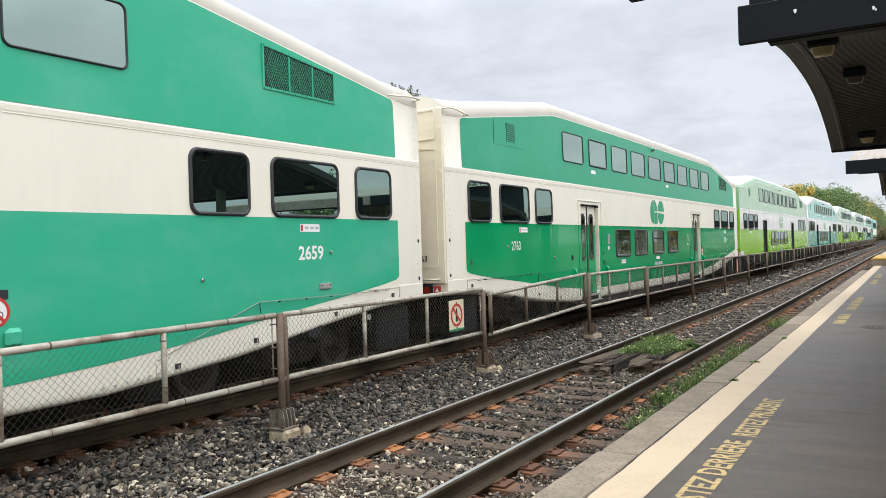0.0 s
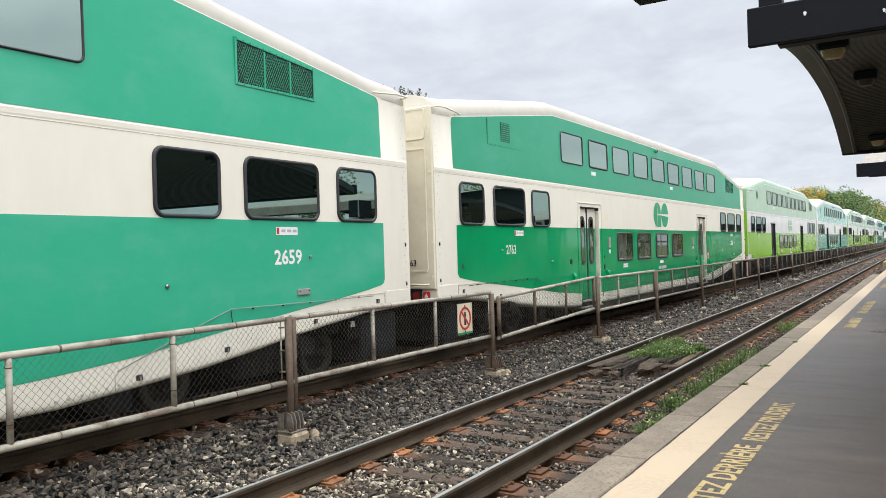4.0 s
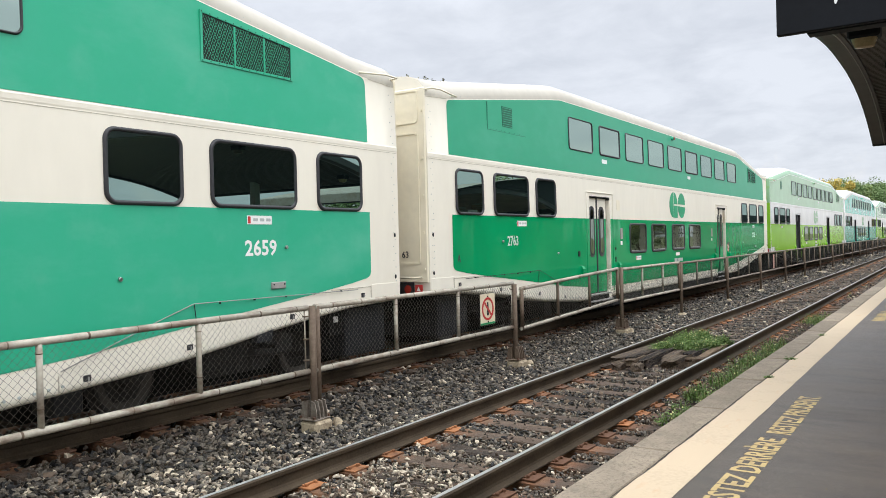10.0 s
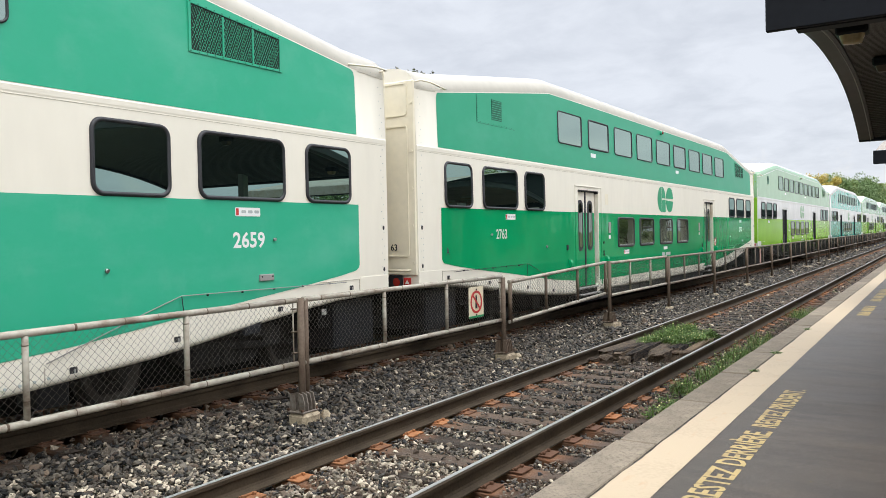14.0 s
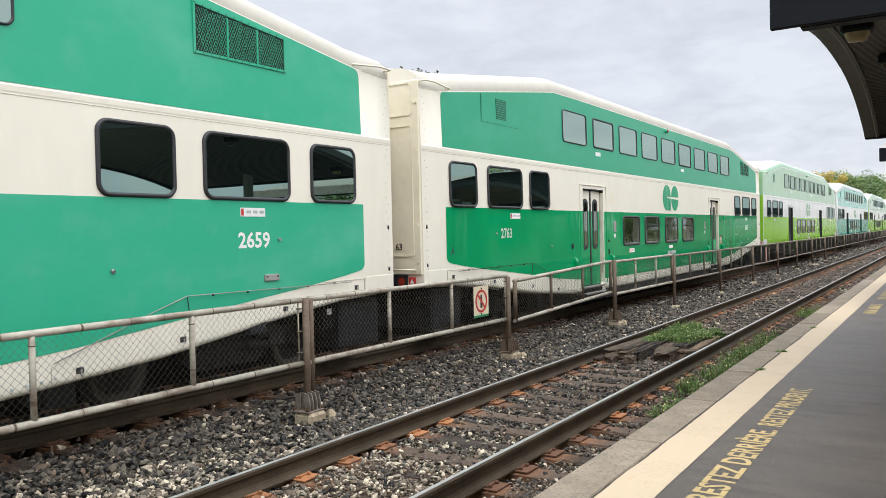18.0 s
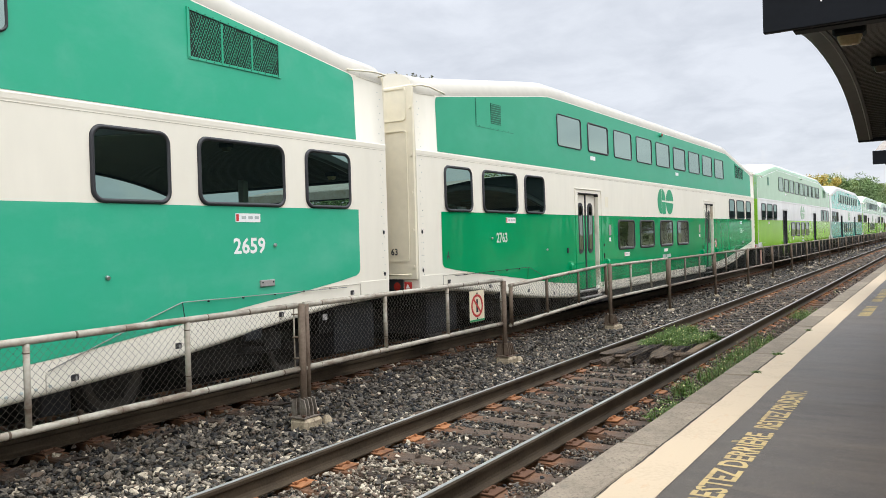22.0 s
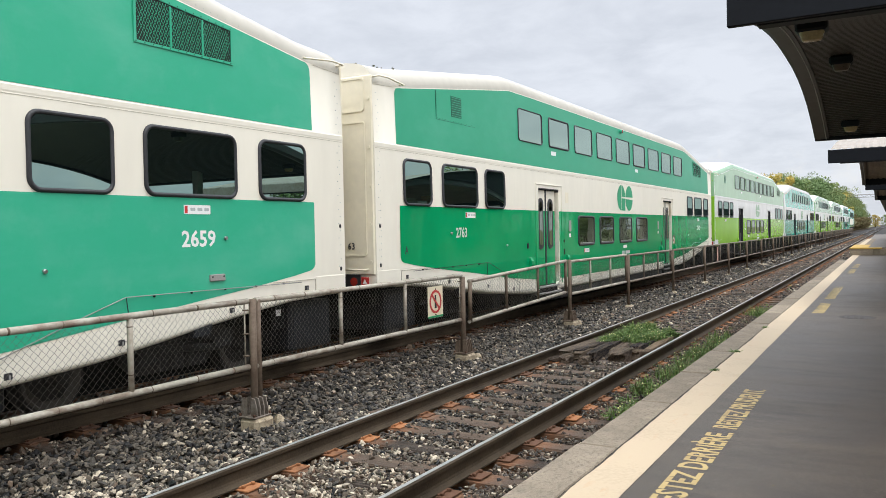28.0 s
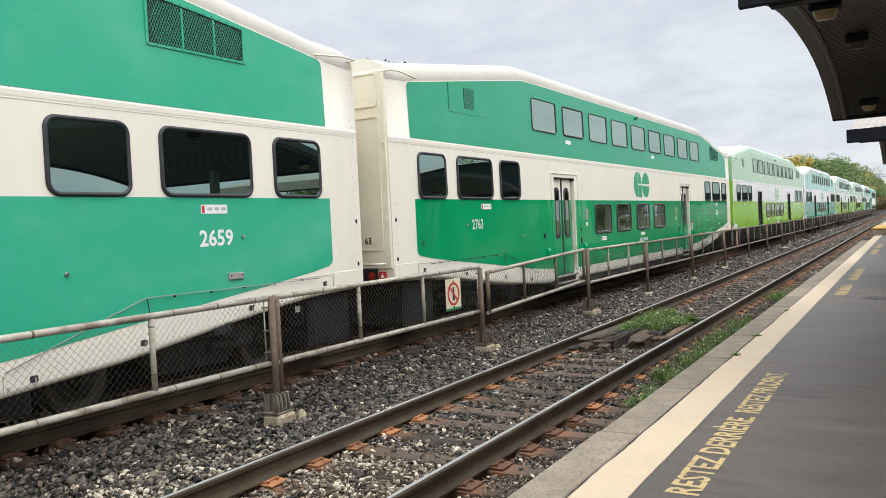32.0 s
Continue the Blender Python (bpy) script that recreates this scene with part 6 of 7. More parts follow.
COACHES = [
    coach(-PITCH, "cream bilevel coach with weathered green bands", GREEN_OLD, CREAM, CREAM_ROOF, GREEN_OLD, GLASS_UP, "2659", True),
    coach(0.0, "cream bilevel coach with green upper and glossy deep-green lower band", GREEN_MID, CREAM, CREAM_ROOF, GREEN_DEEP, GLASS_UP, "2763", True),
    coach(PITCH, "white bilevel coach with pale-green top and lime-green lower band", PALE_GREEN, WHITE, PALE_GREEN, LIME, GLASS_UP, "", False),
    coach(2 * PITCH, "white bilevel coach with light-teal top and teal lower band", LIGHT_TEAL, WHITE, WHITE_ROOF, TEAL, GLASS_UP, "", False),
    coach(3 * PITCH, "white bilevel coach with pale-green top and lime-green lower band", PALE_GREEN, WHITE, PALE_GREEN, LIME, GLASS_UP, "", False),
    coach(4 * PITCH, "white bilevel coach with pale-green top and lime-green lower band", PALE_GREEN, WHITE, PALE_GREEN, LIME, GLASS_UP, "", False),
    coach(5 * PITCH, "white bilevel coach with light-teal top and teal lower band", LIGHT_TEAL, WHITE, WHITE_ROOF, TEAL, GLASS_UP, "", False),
]


def locomotive(y_at):
    root = thing("locomotive", "green and cream diesel locomotive at the train's far end", "locomotive", at=(TRAIN_X, y_at, 0))
    part("frame", Shape().box(-1.45, 1.45, 0.2, 20.5, 0.9, 1.35, 0.03), DARK, root)
    part("hood", Shape().slab([(0.5, 1.35), (0.5, 4.5), (1.5, 4.75), (16.0, 4.75), (16.6, 4.6), (18.3, 4.5), (20.0, 2.9), (20.4, 2.8), (20.4, 1.35)], -1.47, 1.47), LIGHT_TEAL, root, "teal hood and sloping cab")
    part("side_band", Shape().slab([(0.6, 1.36), (0.6, 2.9), (16.2, 2.9), (16.2, 1.36)], 1.471, 1.478), CREAM, root, "cream side band")
    part("foot_band", Shape().slab([(0.6, 1.37), (0.6, 1.8), (20.3, 1.8), (20.3, 1.37)], 1.479, 1.484), GREEN_DEEP, root)
    for a, b in ((16.8, 17.5), (17.7, 18.3)):
        part("cab_window", Shape().slab(rrect(a, b, 3.2, 4.0, 0.06), 1.47, 1.485), GLASS, root)
    for k in range(5):
        part("louvre", Shape().slab(rrect(2.0 + 2.6 * k, 4.0 + 2.6 * k, 3.2, 4.1, 0.04), 1.47, 1.485), GRILLE_DARK, root)
    part("fuel_tank", Shape().box(-1.3, 1.3, 7.4, 12.8, 0.3, 0.9, 0.1), DARK, root)
    wheels = []
    for y in (3.8, 16.2):
        part("truck", cached("truck|t", truck_shape, DARK), None, root).location = (0, y, 0)
    for y in (2.5, 5.1, 14.9, 17.5):
        w = part("wheelset", cached("wheelset|w", wheel_shape, WHEEL), None, root)
        w.location = (0, y, 0.442)
        wheels.append(w)
    return root, wheels


LOCO = locomotive(6 * PITCH + 0.3)

# ---- platform canopies, piers, drains ----
SOFFIT_BROWN = shade("brown_corrugated_soffit", (0.25, 0.20, 0.15), 0.6, second=(0.13, 0.10, 0.075), big=2, fine=14, bump=0.1)


def canopy(x0, x1, y0, y1, z_edge, crown, fascia, rim_x, slats_x, label, slatted=True):
    """A vaulted bay: black fascia at its near end, an arched roof that falls to its far end."""
    root = thing("platform_canopy", label, "canopy", group="platform canopies", at=(0, 0, 0))
    front = x1 if slatted else 4.12
    cy, half = (y0 + y1) / 2 - 0.05, (y1 - y0) / 2
    arch = lambda y, up=0.0: z_edge - 0.10 + up + crown * (1 - abs((y - cy) / (half + (0.05 if y > cy else 0.27))) ** 2.4)
    part("fascia", Shape().box(x0, front, y0, y0 + 0.06, z_edge + 0.0, z_edge + fascia, 0.008), CANOPY, root, "black box fascia across the near end")
    if front < x1:
        part("roof_turndown", Shape().box(front + 0.005, x1, y0 + 0.05, y0 + 0.09, z_edge + 0.02, z_edge + fascia, 0.008), ROOFING, root, "pale metal turned down over the roof's end")
    part("fascia_lip", Shape().box(x0 + 0.22, x1, y0 + 0.06, y0 + 0.20, z_edge - 0.008, z_edge + 0.10, 0.004), CANOPY, root)
    n = 26
    ys = [y0 + 0.16 + (y1 - y0 - 0.16) * k / n for k in range(n + 1)]
    skin = Shape()
    edge_x = min(rim_x, x0 + 0.04)
    ribs = int((x1 - edge_x) / (0.085 if slatted else 0.14))
    xs = [edge_x + (x1 - edge_x) * k / (2 * ribs) for k in range(2 * ribs + 1)]
    over = lambda y: arch(y, 0.16) if slatted else z_edge + fascia - 0.02 + 0.195 * (y - y0) - 0.0118 * (y - y0) ** 2
    vs = [(x, y, over(y) + (0.018 if k % 2 else 0.0)) for y in ys for k, x in enumerate(xs)]
    m = len(xs)
    skin.put(vs, [(i * m + k, i * m + k + 1, (i + 1) * m + k + 1, (i + 1) * m + k) for i in range(n) for k in range(m - 1)])
    part("roof_sheet", skin, ROOFING, root, "weathered corrugated metal roof sheet")
    beam = Shape()
    sect = [(rim_x, 0.0), (rim_x + 0.05, -0.012), (rim_x + slats_x, 0.0), (rim_x + slats_x, 0.06), (rim_x, 0.15)]
    q = len(sect)
    beam.put([(x, y, arch(y, dz)) for y in ys for x, dz in sect], [(i * q + k, (i + 1) * q + k, (i + 1) * q + (k + 1) % q, i * q + (k + 1) % q) for i in range(n) for k in range(q)] + [tuple(range(q)), tuple(range(n * q, n * q + q))])
    part("rim_beam", beam, RIM, root, "dark grey curved rim")
    back_rim = Shape()
    back_rim.put([(x, y, arch(y, dz)) for y in ys for x, dz in ((x1, -0.03), (x1 + 0.12, -0.03), (x1 + 0.12, 0.17), (x1, 0.17))],
                 [(i * 4 + k, (i + 1) * 4 + k, (i + 1) * 4 + (k + 1) % 4, i * 4 + (k + 1) % 4) for i in range(n) for k in range(4)] + [(0, 1, 2, 3), (4 * n, 4 * n + 1, 4 * n + 2, 4 * n + 3)])
    part("back_rim", back_rim, CANOPY, root, "black curved rim at the back")
    part("rim_bead", Shape().tube([(rim_x + slats_x * 0.80, y, arch(y, -0.006)) for y in ys], 0.008, 6), GREY_METAL, root, "thin pale bead along the rim")
    deck = Shape()
    deck.put([(x, y, arch(y, 0.07)) for y in ys for x in (rim_x + slats_x, x1)], [(2 * i, 2 * i + 1, 2 * i + 3, 2 * i + 2) for i in range(n)])
    if not slatted:
        part("soffit", Shape().put([(max(x, rim_x), y, arch(y, 0.14) + (0.028 if (i % m) % 2 else 0.0)) for i, (x, y, z) in enumerate(vs)], [(i * m + k, i * m + k + 1, (i + 1) * m + k + 1, (i + 1) * m + k) for i in range(n) for k in range(m - 1)]), SOFFIT_BROWN, root, "brown corrugated soffit")
        n2 = len(ys)
        gable = [(y, arch(y, 0.1)) for y in ys] + [(y, max(over(y) - 0.01, arch(y, 0.12))) for y in reversed(ys)]
        gs = Shape()
        gs.put([(x, y, z) for x in (rim_x + 0.02, rim_x + 0.06) for y, z in gable], [(i, i + 1, 2 * n2 - 2 - i, 2 * n2 - 1 - i) for i in range(n2 - 1)] + [(2 * n2 + i, 2 * n2 + i + 1, 4 * n2 - 2 - i, 4 * n2 - 1 - i) for i in range(n2 - 1)])
        part("gable", gs, CANOPY, root, "dark side plate under the roof edge")
        part("far_beam", Shape().box(rim_x, x1, y1 - 0.02, y1 + 0.12, arch(y1, -0.02), arch(y1, 0.22), 0.006), CANOPY, root, "black beam at the far end")
        return arch
    part("soffit", deck, SOFFIT, root, "dark soffit behind the slats")
    slats = Shape()
    y = y0 + 0.3
    while y < y1 - 0.06:
        slats.box(rim_x + slats_x, x1, y, y + 0.045, arch(y + 0.02, 0.02), arch(y + 0.02, 0.055), 0.004)
        y += 0.075
    tagged(part("soffit_slats", slats, SOFFIT, root, "narrow dark slats across the soffit"), kind="stuff")
    part("far_beam", Shape().box(rim_x, x1, y1 - 0.02, y1 + 0.12, arch(y1, -0.02), arch(y1, 0.22), 0.006), CANOPY, root, "black beam at the far end")
    return arch


def canopy_lamp(x, y, z, lens=None):
    root = thing("canopy_lamp", "black soffit lamp with a yellowed lens, unlit", "lamp", group="canopy lamps", at=(x, y, z))
    part("housing", Shape().box(-0.135, 0.135, -0.10, 0.10, -0.065, 0.045, 0.02), CANOPY, root)
    bowl, loops = Shape(), []
    for f, z in ((0.98, -0.055), (0.90, -0.085), (0.81, -0.112), (0.71, -0.136), (0.5, -0.142)):
        loops.append([(u, v, z) for u, v in rrect(-0.11 * f, 0.11 * f, -0.08 * f, 0.08 * f, 0.045 * f, 4)])
    n = len(loops[0])
    bowl.put([p for l in loops for p in l], [(i * n + k, i * n + (k + 1) % n, (i + 1) * n + (k + 1) % n, (i + 1) * n + k) for i in range(len(loops) - 1) for k in range(n)] + [tuple(range((len(loops) - 1) * n, len(loops) * n))], True)
    part("lens", bowl, lens or LENS, root, "brown dirty lens" if lens else "yellowed rounded lens")


arch1 = canopy(2.70, 10.2, -2.95, 5.75, 3.45, 0.65, 0.32, 2.68, 0.23, "black arched platform canopy with dark slatted soffit")
for y, x, dz in ((-1.75, 3.23, 0.10), (1.75, 3.30, 0.035), (5.1, 3.27, 0.035)):
    canopy_lamp(x, y, arch1(y, 0.0) - dz, DIRTY_LENS if 1 < y < 3 else None)
for k, (x, z, r) in enumerate(((3.14, 3.65, 0.012), (3.69, 3.575, 0.01), (3.705, 3.56, 0.007))):
    drop = Shape()
    drop.put([(x + r * (1 + 0.3 * math.sin(3 * a + k)) * math.cos(a), -2.957, z + 1.5 * r * math.sin(a)) for a in [i * math.pi / 6 for i in range(12)]], [tuple(range(12))])
    part("dropping", drop, DECAL, bpy.data.objects["platform_canopy"], "small white bird dropping")
nb = thing("fascia_box", "small black junction box on the canopy fascia", "junction box", at=(2.85, -2.87, 3.77))
part("box", Shape().box(-0.06, 0.12, -0.06, 0.06, 0, 0.09, 0.006), CANOPY, nb)
arch2 = canopy(2.70, 10.2, 8.73, 17.2, 3.13, 0.55, 0.28, 3.10, 0.1, "arched platform canopy with corrugated roof and black fascia", False)
for y in (10.5, 13.0):
    canopy_lamp(3.7, y, arch2(y, 0.0) - 0.01)
canopy(3.10, 10.2, 20.4, 28.9, 2.98, 0.5, 0.26, 3.25, 0.1, "arched platform canopy with corrugated roof and black fascia", False)
near = thing("platform_canopy", "black flat-edged canopy end over the platform", "canopy", group="platform canopies")
part("fascia", Shape().box(2.70, 10.2, -6.03, -5.87, 3.06, 3.36, 0.008), CANOPY, near, "black box fascia")
part("soffit", Shape().box(2.70, 10.2, -16.0, -6.03, 3.10, 3.40, 0.008), SOFFIT, near, "dark flat soffit")


def drain_box(y, z0, z1, wide):
    b = thing("drain_box", "black hopper box above the downpipe", "drain box", at=(4.02, y, z0))
    part("hopper", Shape().box(0.0, wide, -0.14, 0.14 if wide > 0.5 else 0.5, 0, z1 - z0, 0.008), CANOPY, b)
    part("corner_strip", Shape().box(-0.012, 0.0, -0.155, -0.10, 0, z1 - z0, 0.003), GREY_METAL, b, "pale corner strip")


def curved_pipe(points, r, bend=0.12, n=5):
    """Points with the corners rounded, as a pipe's centre line."""
    pts = [Vector(p) for p in points]
    out = [pts[0]]
    for a, b, c in zip(pts, pts[1:], pts[2:]):
        u, w = (a - b).normalized(), (c - b).normalized()
        for k in range(n + 1):
            t = k / n
            out.append((b + u * bend) * (1 - t) ** 2 + b * 2 * t * (1 - t) + (b + w * bend) * t ** 2)
    return out + [pts[-1]]


def downpipe(y, top, elbow):
    d = thing("downpipe", "cream painted downpipe with a square metal foot", "downpipe", group="downpipes", at=(4.12, y, 0))
    if elbow:
        path = curved_pipe([(0.24, 0, top), (0.24, 0, top - 0.20), (0.0, 0, top - 0.28), (0.0, 0, 0.58)], 0.05, 0.07)
    else:
        path = curved_pipe([(0.30, 0.0, top), (0.0, 0, top), (0.0, 0, 0.55)], 0.05, 0.14)
    part("pipe", Shape().tube(path, 0.055, 12), DRAIN, d)
    part("foot", Shape().box(-0.075, 0.075, -0.075, 0.075, DECK + 0.04, 0.60, 0.012), DRAIN, d, "square metal sleeve")
    part("outlet", Shape().tube([(0, 0, DECK + 0.05), (0, -0.03, DECK + 0.0)], 0.05, 10), DRAIN, d)
    for z in (1.0, 1.75):
        part("clamp", Shape().tube([(0, 0, z), (0, 0, z + 0.035)], 0.062, 12), DRAIN if elbow else GREY_METAL, d)


def pier(y, z1, x=4.22):
    p = thing("brick_pier", "brown brick pier carrying the canopy", "pier", group="brick piers", at=(x, y, DECK))
    part("core", Shape().box(0.012, 0.588, 0.012, 0.588, 0, z1 - DECK, 0), MORTAR, p, "mortar joints")
    s = Shape()
    z = 0.45
    k = 0
    while z < z1 - DECK - 0.07:
        off = 0.1 if k % 2 else 0.0
        for a in range(-1, 3):
            u0, u1 = max(0.0, a * 0.2 + off + 0.005), min(0.6, (a + 1) * 0.2 + off - 0.005)
            if u1 - u0 > 0.03:
                s.box(0.0, 0.10, u0, u1, z, z + 0.065, 0.004)
                if u1 > 0.16:
                    s.box(max(u0, 0.104), u1, 0.0, 0.10, z, z + 0.065, 0.004)
        z += 0.075
        k += 1
    part("brickwork", s, BRICK, p, "brown bricks in running bond")
    part("plinth", Shape().box(-0.03, 0.63, -0.03, 0.63, 0, 0.44, 0.02), CONCRETE, p, "grey concrete plinth")


for y, z0, z1, wide, elbow in ((-2.35, 2.49, 3.45, 0.75, False), (7.85, 2.86, 3.34, 0.34, True), (19.5, 2.7, 3.12, 0.36, True)):
    drain_box(y - 0.1, z0, z1, wide)
    downpipe(y, (2.40 if not elbow else 2.45), elbow)
    pier(y + 0.25, z0)
pier(11.9, 3.2)
pier(13.8, 3.4)
pier(9.6, 3.3)
col = thing("canopy_column", "slim grey steel column under the canopy", "column", at=(6.5, 5.2, DECK))
part("shaft", Shape().box(-0.1, 0.1, -0.1, 0.1, 0.02, 3.75, 0.015), GREY_METAL, col)
part("base_plate", Shape().box(-0.17, 0.17, -0.17, 0.17, 0, 0.02, 0.004), GREY_METAL, col)
pier(-12.0, 3.12, 6.6)
pier(22.0, 3.1)

ac = thing("wall_unit", "grey wall-mounted equipment box on a bracket", "equipment box", at=(3.86, 12.0, 2.70))
part("case", Shape().box(0, 0.40, 0, 0.6, 0, 0.38, 0.012), GREY_METAL, ac)
part("bracket", Shape().tube([(0.05, 0.3, 0.0), (0.5, 0.3, -0.22)], 0.018, 6), DRAIN, ac)
acc = thing("platform_sign", "blue square access sign with a white symbol", "sign", at=(3.74, 14.0, 2.10))
part("board", Shape().box(0, 0.34, 0, 0.02, 0, 0.34, 0.004), BLUE, acc)
ring = Shape()
ring.tube([(0.17 + 0.075 * math.cos(a), -0.004, 0.12 + 0.075 * math.sin(a)) for a in [radians(150 + 13 * k) for k in range(20)]], 0.011, 6)
ring.tube([(0.15, -0.004, 0.25), (0.155, -0.004, 0.15), (0.22, -0.004, 0.15), (0.25, -0.004, 0.07)], 0.012, 6)
part("symbol", ring, DECAL, acc, "white wheel symbol")
part("arm", Shape().tube([(0.34, 0.01, 0.30), (0.7, 0.01, 0.30)], 0.015, 6), GREY_METAL, acc)

wall = thing("station_wall", "long pale station wall with brown brick base", "wall", kind="structure", at=(4.30, 0, 0))
part("brick_base", Shape().box(0, 0.3, 30, 75, DECK - 0.4, 1.0, 0.01), BRICK, wall)
part("head_wall", Shape().box(0.02, 0.3, 30, 75, 2.56, 2.95, 0.01), DRAIN, wall)
for k in range(10):
    part("wall_pier", Shape().box(0.02, 0.3, 30.5 + 5 * k, 31.7 + 5 * k, 1.0, 2.56, 0.01), DRAIN, wall)
for k in range(9):
    part("pilaster", Shape().box(-0.06, 0.0, 31 + 5 * k, 31.3 + 5 * k, DECK - 0.1, 2.95, 0.01), DRAIN, wall)
for k in range(9):
    y = 31.7 + 5 * k
    wf = part("window", Shape().ring(rrect(y, y + 3.8, 1.05, 2.55, 0.02), rrect(y + 0.07, y + 3.73, 1.12, 2.48, 0.02), -0.03, 0.02), GALV, wall, "unglazed opening with pale metal frame")
    for j in (1, 2):
        part("mullion", Shape().box(-0.03, 0.0, y + 1.24 * j, y + 1.24 * j + 0.08, 1.12, 2.48, 0.004), GALV, wf)
    part("transom", Shape().box(-0.028, 0.0, y + 0.07, y + 3.73, 1.98, 2.05, 0.004), GALV, wf)
part("roof_edge", Shape().box(-0.9, 0.6, 29.6, 75, 2.95, 3.45, 0.02), CANOPY, wall, "dark roof edge")
tagged(part("low_wall", Shape().box(4.02, 4.25, 21.0, 29.8, -0.2, 0.5, 0.03), CONCRETE), "low grey concrete wall on the platform", "wall")

# raised boarding platform
rp = thing("raised_platform", "raised concrete boarding platform with yellow edge tiles", "raised platform", kind="structure", at=(0, 39.0, 0))
part("base", Shape().box(1.87, 4.15, 0.02, 30, -0.4, 0.53, 0.01), CONCRETE, rp)
for k in range(4):
    part("front_block", Shape().box(1.87 + 0.57 * k, 2.43 + 0.57 * k, -0.02, 0.06, DECK - 0.3, 0.47, 0.015), CONCRETE, rp)
part("top_lip", Shape().box(1.85, 3.42, -0.04, 0.5, 0.47, 0.545, 0.01), YELLOW, rp, "yellow step edging")
part("edge_tiles", Shape().box(1.86, 2.75, 0.5, 7.0, 0.53, 0.55, 0.006), YELLOW, rp, "yellow tactile tiles")
part("deck", Shape().box(2.76, 4.1, 0.5, 30, 0.53, 0.545, 0.004), ASPHALT, rp)
part("deck_line", ribbon(2.1, 2.42, 7.0, 30, 0.55, 0.4, 0.004, 0.004, 9), LINE, rp)
hr = thing("handrail", "grey steel handrail beside the raised platform", "handrail", at=(3.9, 39.2, 0))
for y in (0, 1.5, 3.0, 4.5):
    part("post", Shape().tube([(0, y, 0.5), (0, y, 1.5)], 0.025, 8), GREY_METAL, hr)
for z in (1.0, 1.5):
    part("rail", Shape().tube([(0, 0, z), (0, 4.5, z)], 0.022, 8), GREY_METAL, hr)
tagged(part("far_platform", Shape().box(1.87, 4.3, 69.02, 120, -0.4, 0.30, 0.02), ASPHALT), "far end of the platform", "platform", kind="structure")

# ---- far along the line ----
gn = thing("signal_gantry", "thin grey steel gantry across the far tracks", "gantry", at=(0, 330, -0.3))
for x in (-16, 12):
    part("leg", Shape().tube([(x, 0, 0), (x, 0, 13.5)], 0.16, 8), GREY_METAL, gn)
tr = Shape()
for z in (12.4, 13.4):
    tr.tube([(-16, 0, z), (12, 0, z)], 0.11, 6)
for k in range(20):
    tr.tube([(-16 + 1.4 * k, 0, 12.4 + (k % 2)), (-16 + 1.4 * (k + 1), 0, 12.4 + ((k + 1) % 2))], 0.06, 5)
part("truss", tr, GREY_METAL, gn)
for x, y, h in ((10, 150, 9), (13, 210, 10), (8, 280, 10)):
    pl = thing("utility_pole", "thin wooden utility pole beside the line", "pole", group="line poles", at=(x, y, -0.5))
    part("shaft", Shape().tube([(0, 0, 0), (0, 0, h)], [0.14, 0.1], 8), BARK, pl)
    part("crossarm", Shape().box(-1.0, 1.0, -0.06, 0.06, h - 0.8, h - 0.65, 0.01), BARK, pl)


# ---- trees ----


def tree(seed, high, spread, material, label, leaves=17000, size=0.26, bare=0.12):
    """A tapered trunk, limbs, and a crown of many small leaf clumps with gaps."""
    rnd = random.Random(seed)
    root = thing("tree", label, "tree", group="trees along the line")
    wood = Shape()
    wood.tube([(0, 0, 0), (0.1, 0.05, high * 0.3), (0.0, 0.1, high * 0.62), (0.15, 0, high * 0.9)], [0.035 * high, 0.027 * high, 0.016 * high, 0.004 * high], 9)
    tips = []
    for k in range(15):
        f = bare + (0.93 - bare) * (k + rnd.random()) / 15
        a = k * 2.4 + rnd.uniform(-0.4, 0.4)
        reach = spread * (1.05 - 0.75 * abs(f - 0.5) * 1.3) * rnd.uniform(0.65, 1.1)
        z0 = high * f * 0.9
        e = (reach * math.cos(a), reach * math.sin(a), z0 + reach * rnd.uniform(0.25, 0.6))
        mid = (0.5 * e[0], 0.5 * e[1], z0 + 0.3 * (e[2] - z0))
        wood.tube([(0, 0, z0), mid, e], [0.010 * high, 0.006 * high, 0.002 * high], 5)
        tips += [(e, 0.30), (mid, 0.26)]
    tips.append(((0.1, 0, high * 0.9), 0.26))
    part("trunk", wood, BARK, root, "grey-brown trunk and limbs")
    clumps = []
    for (x, y, z), w in tips:
        for _ in range(3):
            r = spread * w * rnd.uniform(0.55, 1.15)
            clumps.append((x + rnd.gauss(0, r * 0.6), y + rnd.gauss(0, r * 0.6), min(high * 0.96, z + rnd.gauss(0, r * 0.45)), r))
    s = Shape()
    for _ in range(leaves):
        cx, cy, cz, r = rnd.choice(clumps)
        d = Vector((rnd.gauss(0, 1), rnd.gauss(0, 1), rnd.gauss(0, 0.8))).normalized() * r * rnd.uniform(0.55, 1.0)
        p = Vector((cx, cy, cz)) + d
        u = Vector((rnd.gauss(0, 1), rnd.gauss(0, 1), rnd.gauss(0, 0.6))).normalized()
        v = u.cross(Vector((rnd.gauss(0, 0.6), rnd.gauss(0, 0.6), 1))).normalized()
        l = size * rnd.uniform(0.6, 1.3)
        s.put([p - u * l * 0.5, p + v * l * 0.35, p + u * l * 0.6, p - v * l * 0.35], [(0, 1, 2, 3)])
    part("crown", s, material, root, "uneven leafy crown")
    return root


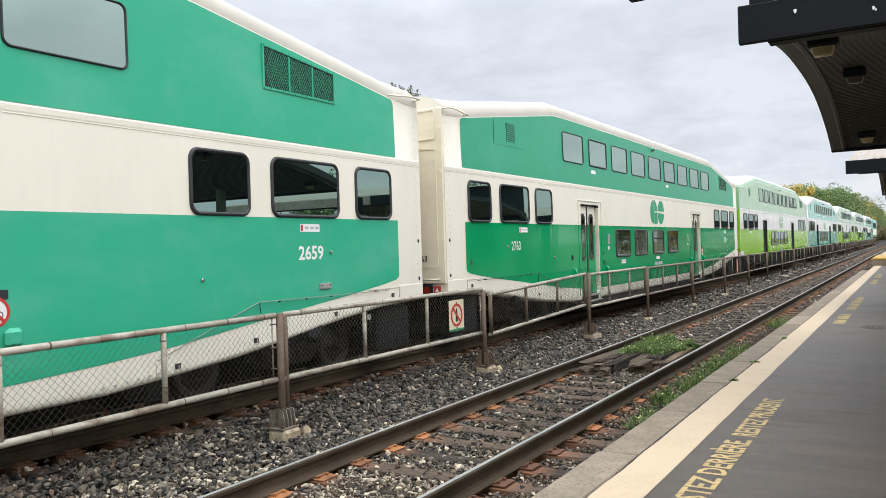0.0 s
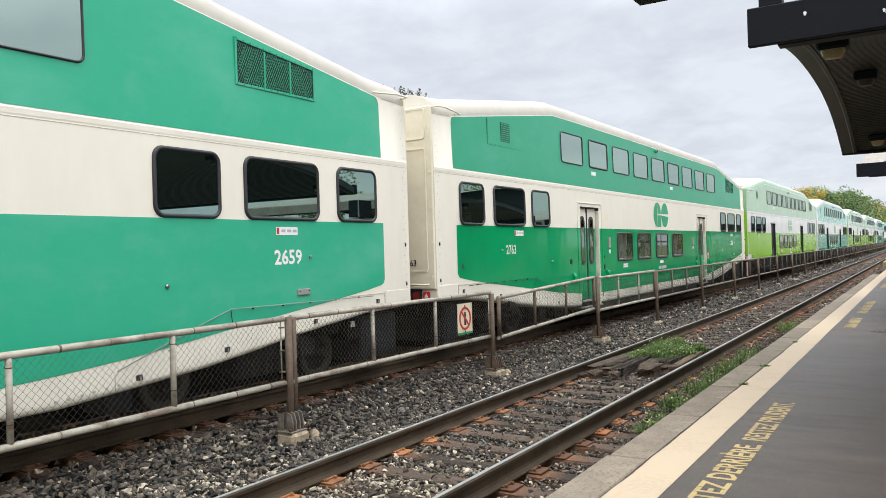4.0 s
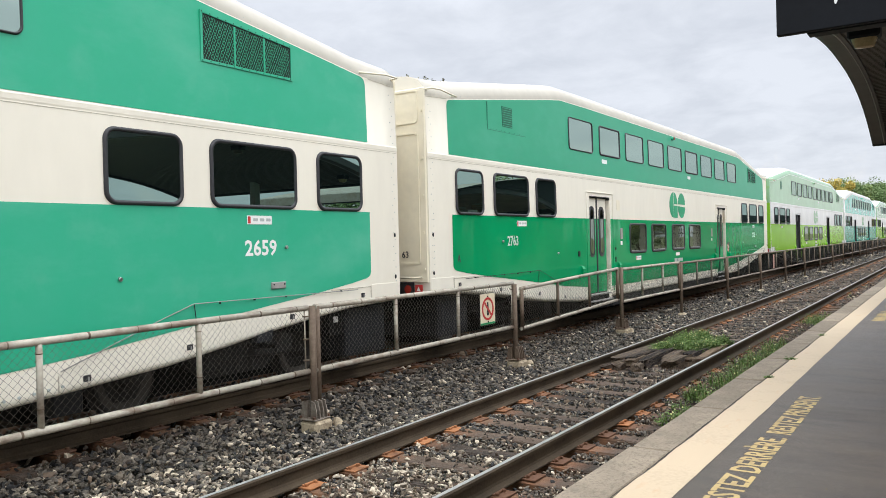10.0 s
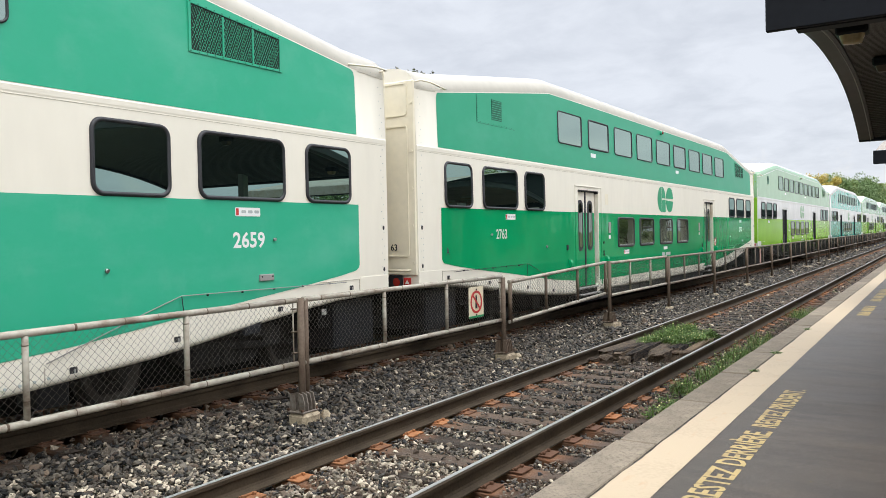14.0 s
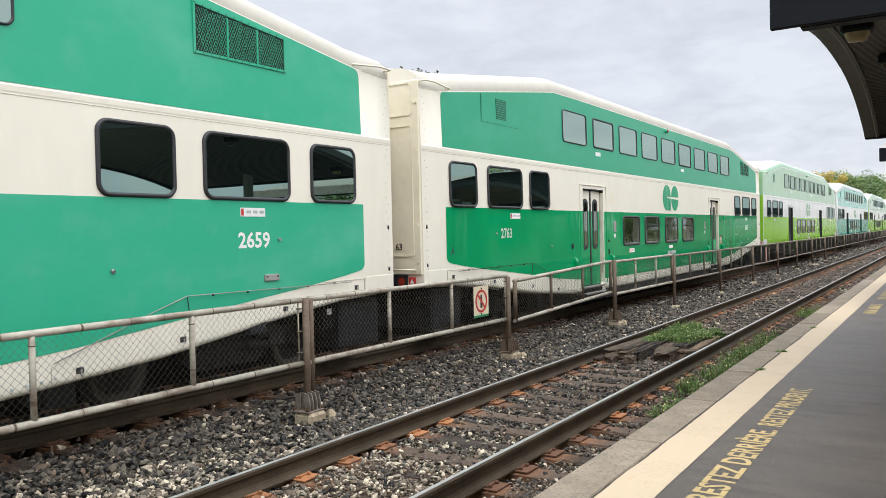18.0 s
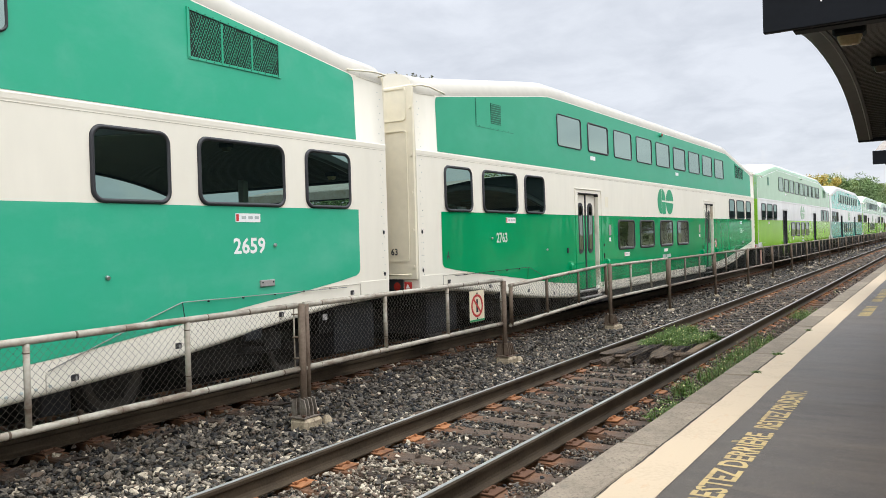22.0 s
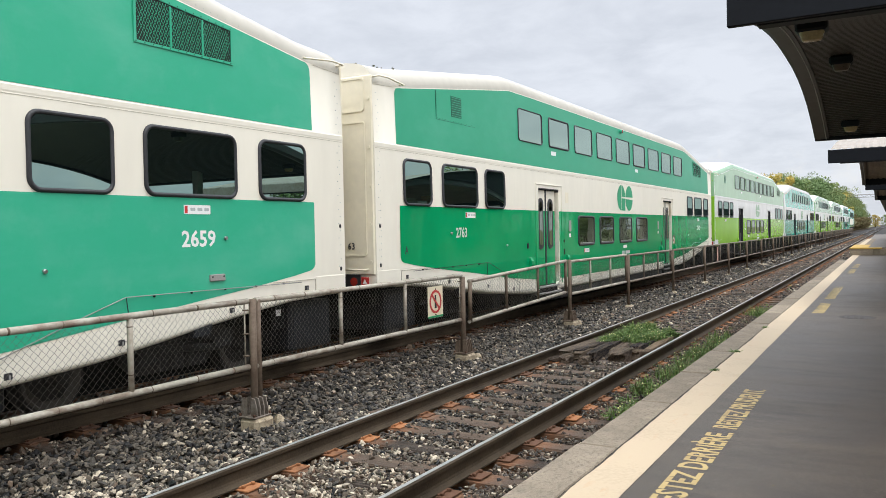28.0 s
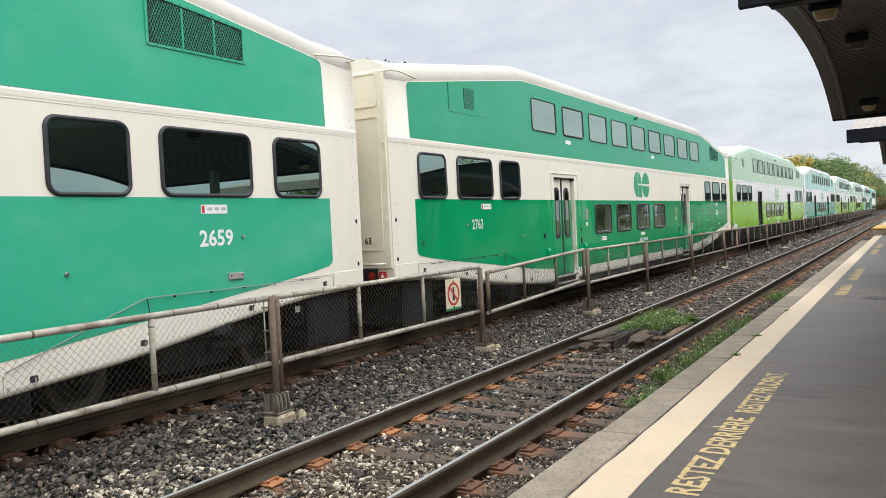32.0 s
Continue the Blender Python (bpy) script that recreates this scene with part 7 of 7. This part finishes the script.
models = [tree(1, 12, 4.2, LEAF_GREEN, "tall dull-green tree beyond the train"), tree(2, 11, 4.6, LEAF_OLIVE, "broad olive-green tree beyond the train"),
          tree(3, 12, 3.6, LEAF_GOLD, "golden autumn tree beyond the train"), tree(4, 13, 4.8, LEAF_GREEN, "tall dull-green tree beyond the train")]
for m, (x, y) in zip(models, ((-15, 190), (-16.5, 160), (-14.2, 143), (-17, 205))):
    m.location = (x, y, -0.6)
    m.scale = (1, 1, 1)


def plant(k, x, y, h, turn):
    src = models[k]
    ob = copy_thing(src, pose(x, y, -0.6, 0, 0, turn))
    f = h / (12, 11, 12, 13)[k]
    ob.scale = (f, f, f)


tr_rnd = random.Random(77)
for y in range(166, 470, 8):
    h = lerp_table(y, [(150, 12.2), (190, 15.6), (225, 14.8), (290, 15.0), (320, 17.0), (366, 16.0), (415, 15.5), (470, 17)]) * 0.94 * tr_rnd.uniform(0.84, 1.04)
    k = 2 if 268 < y < 330 and tr_rnd.random() < 0.8 else tr_rnd.choice((0, 1, 0, 3, 1))
    plant(k, -13.5 + tr_rnd.uniform(-2.5, 1.2), y + tr_rnd.uniform(-2, 2), h, tr_rnd.uniform(0, 360))
    plant(tr_rnd.choice((0, 1, 3)), -21 + tr_rnd.uniform(-3, 3), y + 4 + tr_rnd.uniform(-2, 2), h * tr_rnd.uniform(0.8, 1.1), tr_rnd.uniform(0, 360))
for x, y, h, k in ((24, 52, 9, 1), (30, 66, 10, 2), (21, 80, 8, 1), (28, 97, 11, 0), (23, 118, 9, 2), (33, 40, 9, 0), (-11, 440, 9, 1), (-8, 470, 8, 0), (-4, 520, 8, 2), (7, 430, 7, 1), (12, 380, 7, 2), (17, 340, 8, 1), (22, 300, 7, 0), (2, 560, 8, 1), (14, 480, 9, 0), (26, 420, 9, 2)):
    plant(k, x, y, h, 40 * k)

brush = tree(12, 4.6, 2.6, LEAF_RUST, "low russet scrub beside the far tracks", 5000, 0.3, 0.05)
brush.location = (-7.5, 232, -0.6)
for x, y, f in ((-8.5, 246, 1.1), (-7.0, 262, 0.9), (-9.5, 280, 1.3), (-6.5, 300, 1.0), (-6.0, 330, 1.1), (-6.5, 370, 1.2), (15, 420, 0.8)):
    copy_thing(brush, pose(x, y, -0.6, 0, 0, 70 * f)).scale = (f, f, f)


def roofside_tree():
    """A small tree close behind the train, its uppermost twigs standing over the roof."""
    rnd = random.Random(9)
    root = thing("tree", "small dark tree whose top twigs show over the train roof", "tree", group="trees along the line", at=(-11.2, 11.9, -0.6))
    wood, crown = Shape(), Shape()
    wood.tube([(0, 0, 0), (0.05, 0.05, 2.5), (0, 0, 5.0), (0.05, 0, 6.6)], [0.16, 0.12, 0.08, 0.03], 9)

    def leaf(c, l):
        u = Vector((rnd.gauss(0, 1), rnd.gauss(0, 1), rnd.gauss(0, 1))).normalized()
        v = u.cross(Vector((rnd.gauss(0, 1), rnd.gauss(0, 1), rnd.gauss(0, 1)))).normalized()
        c = Vector(c)
        crown.put([c - u * l * 0.5, c + v * l * 0.33, c + u * l * 0.6, c - v * l * 0.33], [(0, 1, 2, 3)])

    for f, top in ((0.0, 0.06), (0.07, 0.09), (0.2, 0.20), (0.25, 0.10), (0.37, 0.07), (0.43, 0.13), (0.56, 0.24), (0.62, 0.15), (0.71, 0.17), (0.78, 0.11), (0.90, 0.10), (0.95, 0.22), (1.08, 0.06)):
        x, y, z = -0.55 + 1.3 * f, -0.49 + 0.95 * f, 7.97 - 0.21 * f + 0.8 * top
        wood.tube([(0.03, 0, 5.4 + 0.5 * rnd.random()), (0.6 * x, 0.6 * y, 6.6), (x, y, z - 0.3), (x + 0.02, y, z)], [0.03, 0.02, 0.01, 0.004], 5)
        for _ in range(95):
            d = rnd.random() ** 0.8
            w = 0.02 + 0.10 * d
            leaf((x + rnd.gauss(0, w), y + rnd.gauss(0, w), z - 0.5 * d), rnd.uniform(0.035, 0.075))
    for _ in range(5200):
        a, r, z = rnd.uniform(0, 6.283), math.sqrt(rnd.random()) * 1.15, rnd.uniform(0, 1)
        r *= 0.5 + 0.5 * math.sin(math.pi * (0.12 + 0.8 * z))
        leaf((r * math.cos(a) + 0.3 * z, r * math.sin(a), 4.6 + 3.0 * z), rnd.uniform(0.05, 0.09))
    part("trunk", wood, BARK, root, "grey-brown trunk and twigs")
    part("crown", crown, LEAF_DARK, root, "sparse leaves darkened as if backlit")


roofside_tree()

# ---- what moves: the train eases towards the camera and stops ----
CREEP = [(0.0, 1.45), (0.5, 1.45), (1.0, 1.44), (1.5, 1.385), (2.0, 1.31), (2.5, 1.215), (3.0, 1.10), (3.5, 0.975), (4.0, 0.86), (4.5, 0.75), (5.0, 0.645), (5.5, 0.542),
         (6.0, 0.442), (6.5, 0.353), (7.0, 0.285), (7.5, 0.232), (8.0, 0.183), (8.5, 0.125), (9.0, 0.07), (9.5, 0.02), (10.0, 0.002), (10.5, 0.0), (16.0, 0.0), (24.0, 0.0), (32.0, 0.0)]


def motions():
    for k, (car, wheels) in enumerate(COACHES + [LOCO]):
        y0 = car.location.y
        walk(car, [(t, pose(TRAIN_X, y0 + d, 0)) for t, d in CREEP])
        for w in wheels:
            y = w.location.y
            walk(w, [(t, pose(0, y, 0.442, math.degrees(-d / 0.392))) for t, d in CREEP])


motions()
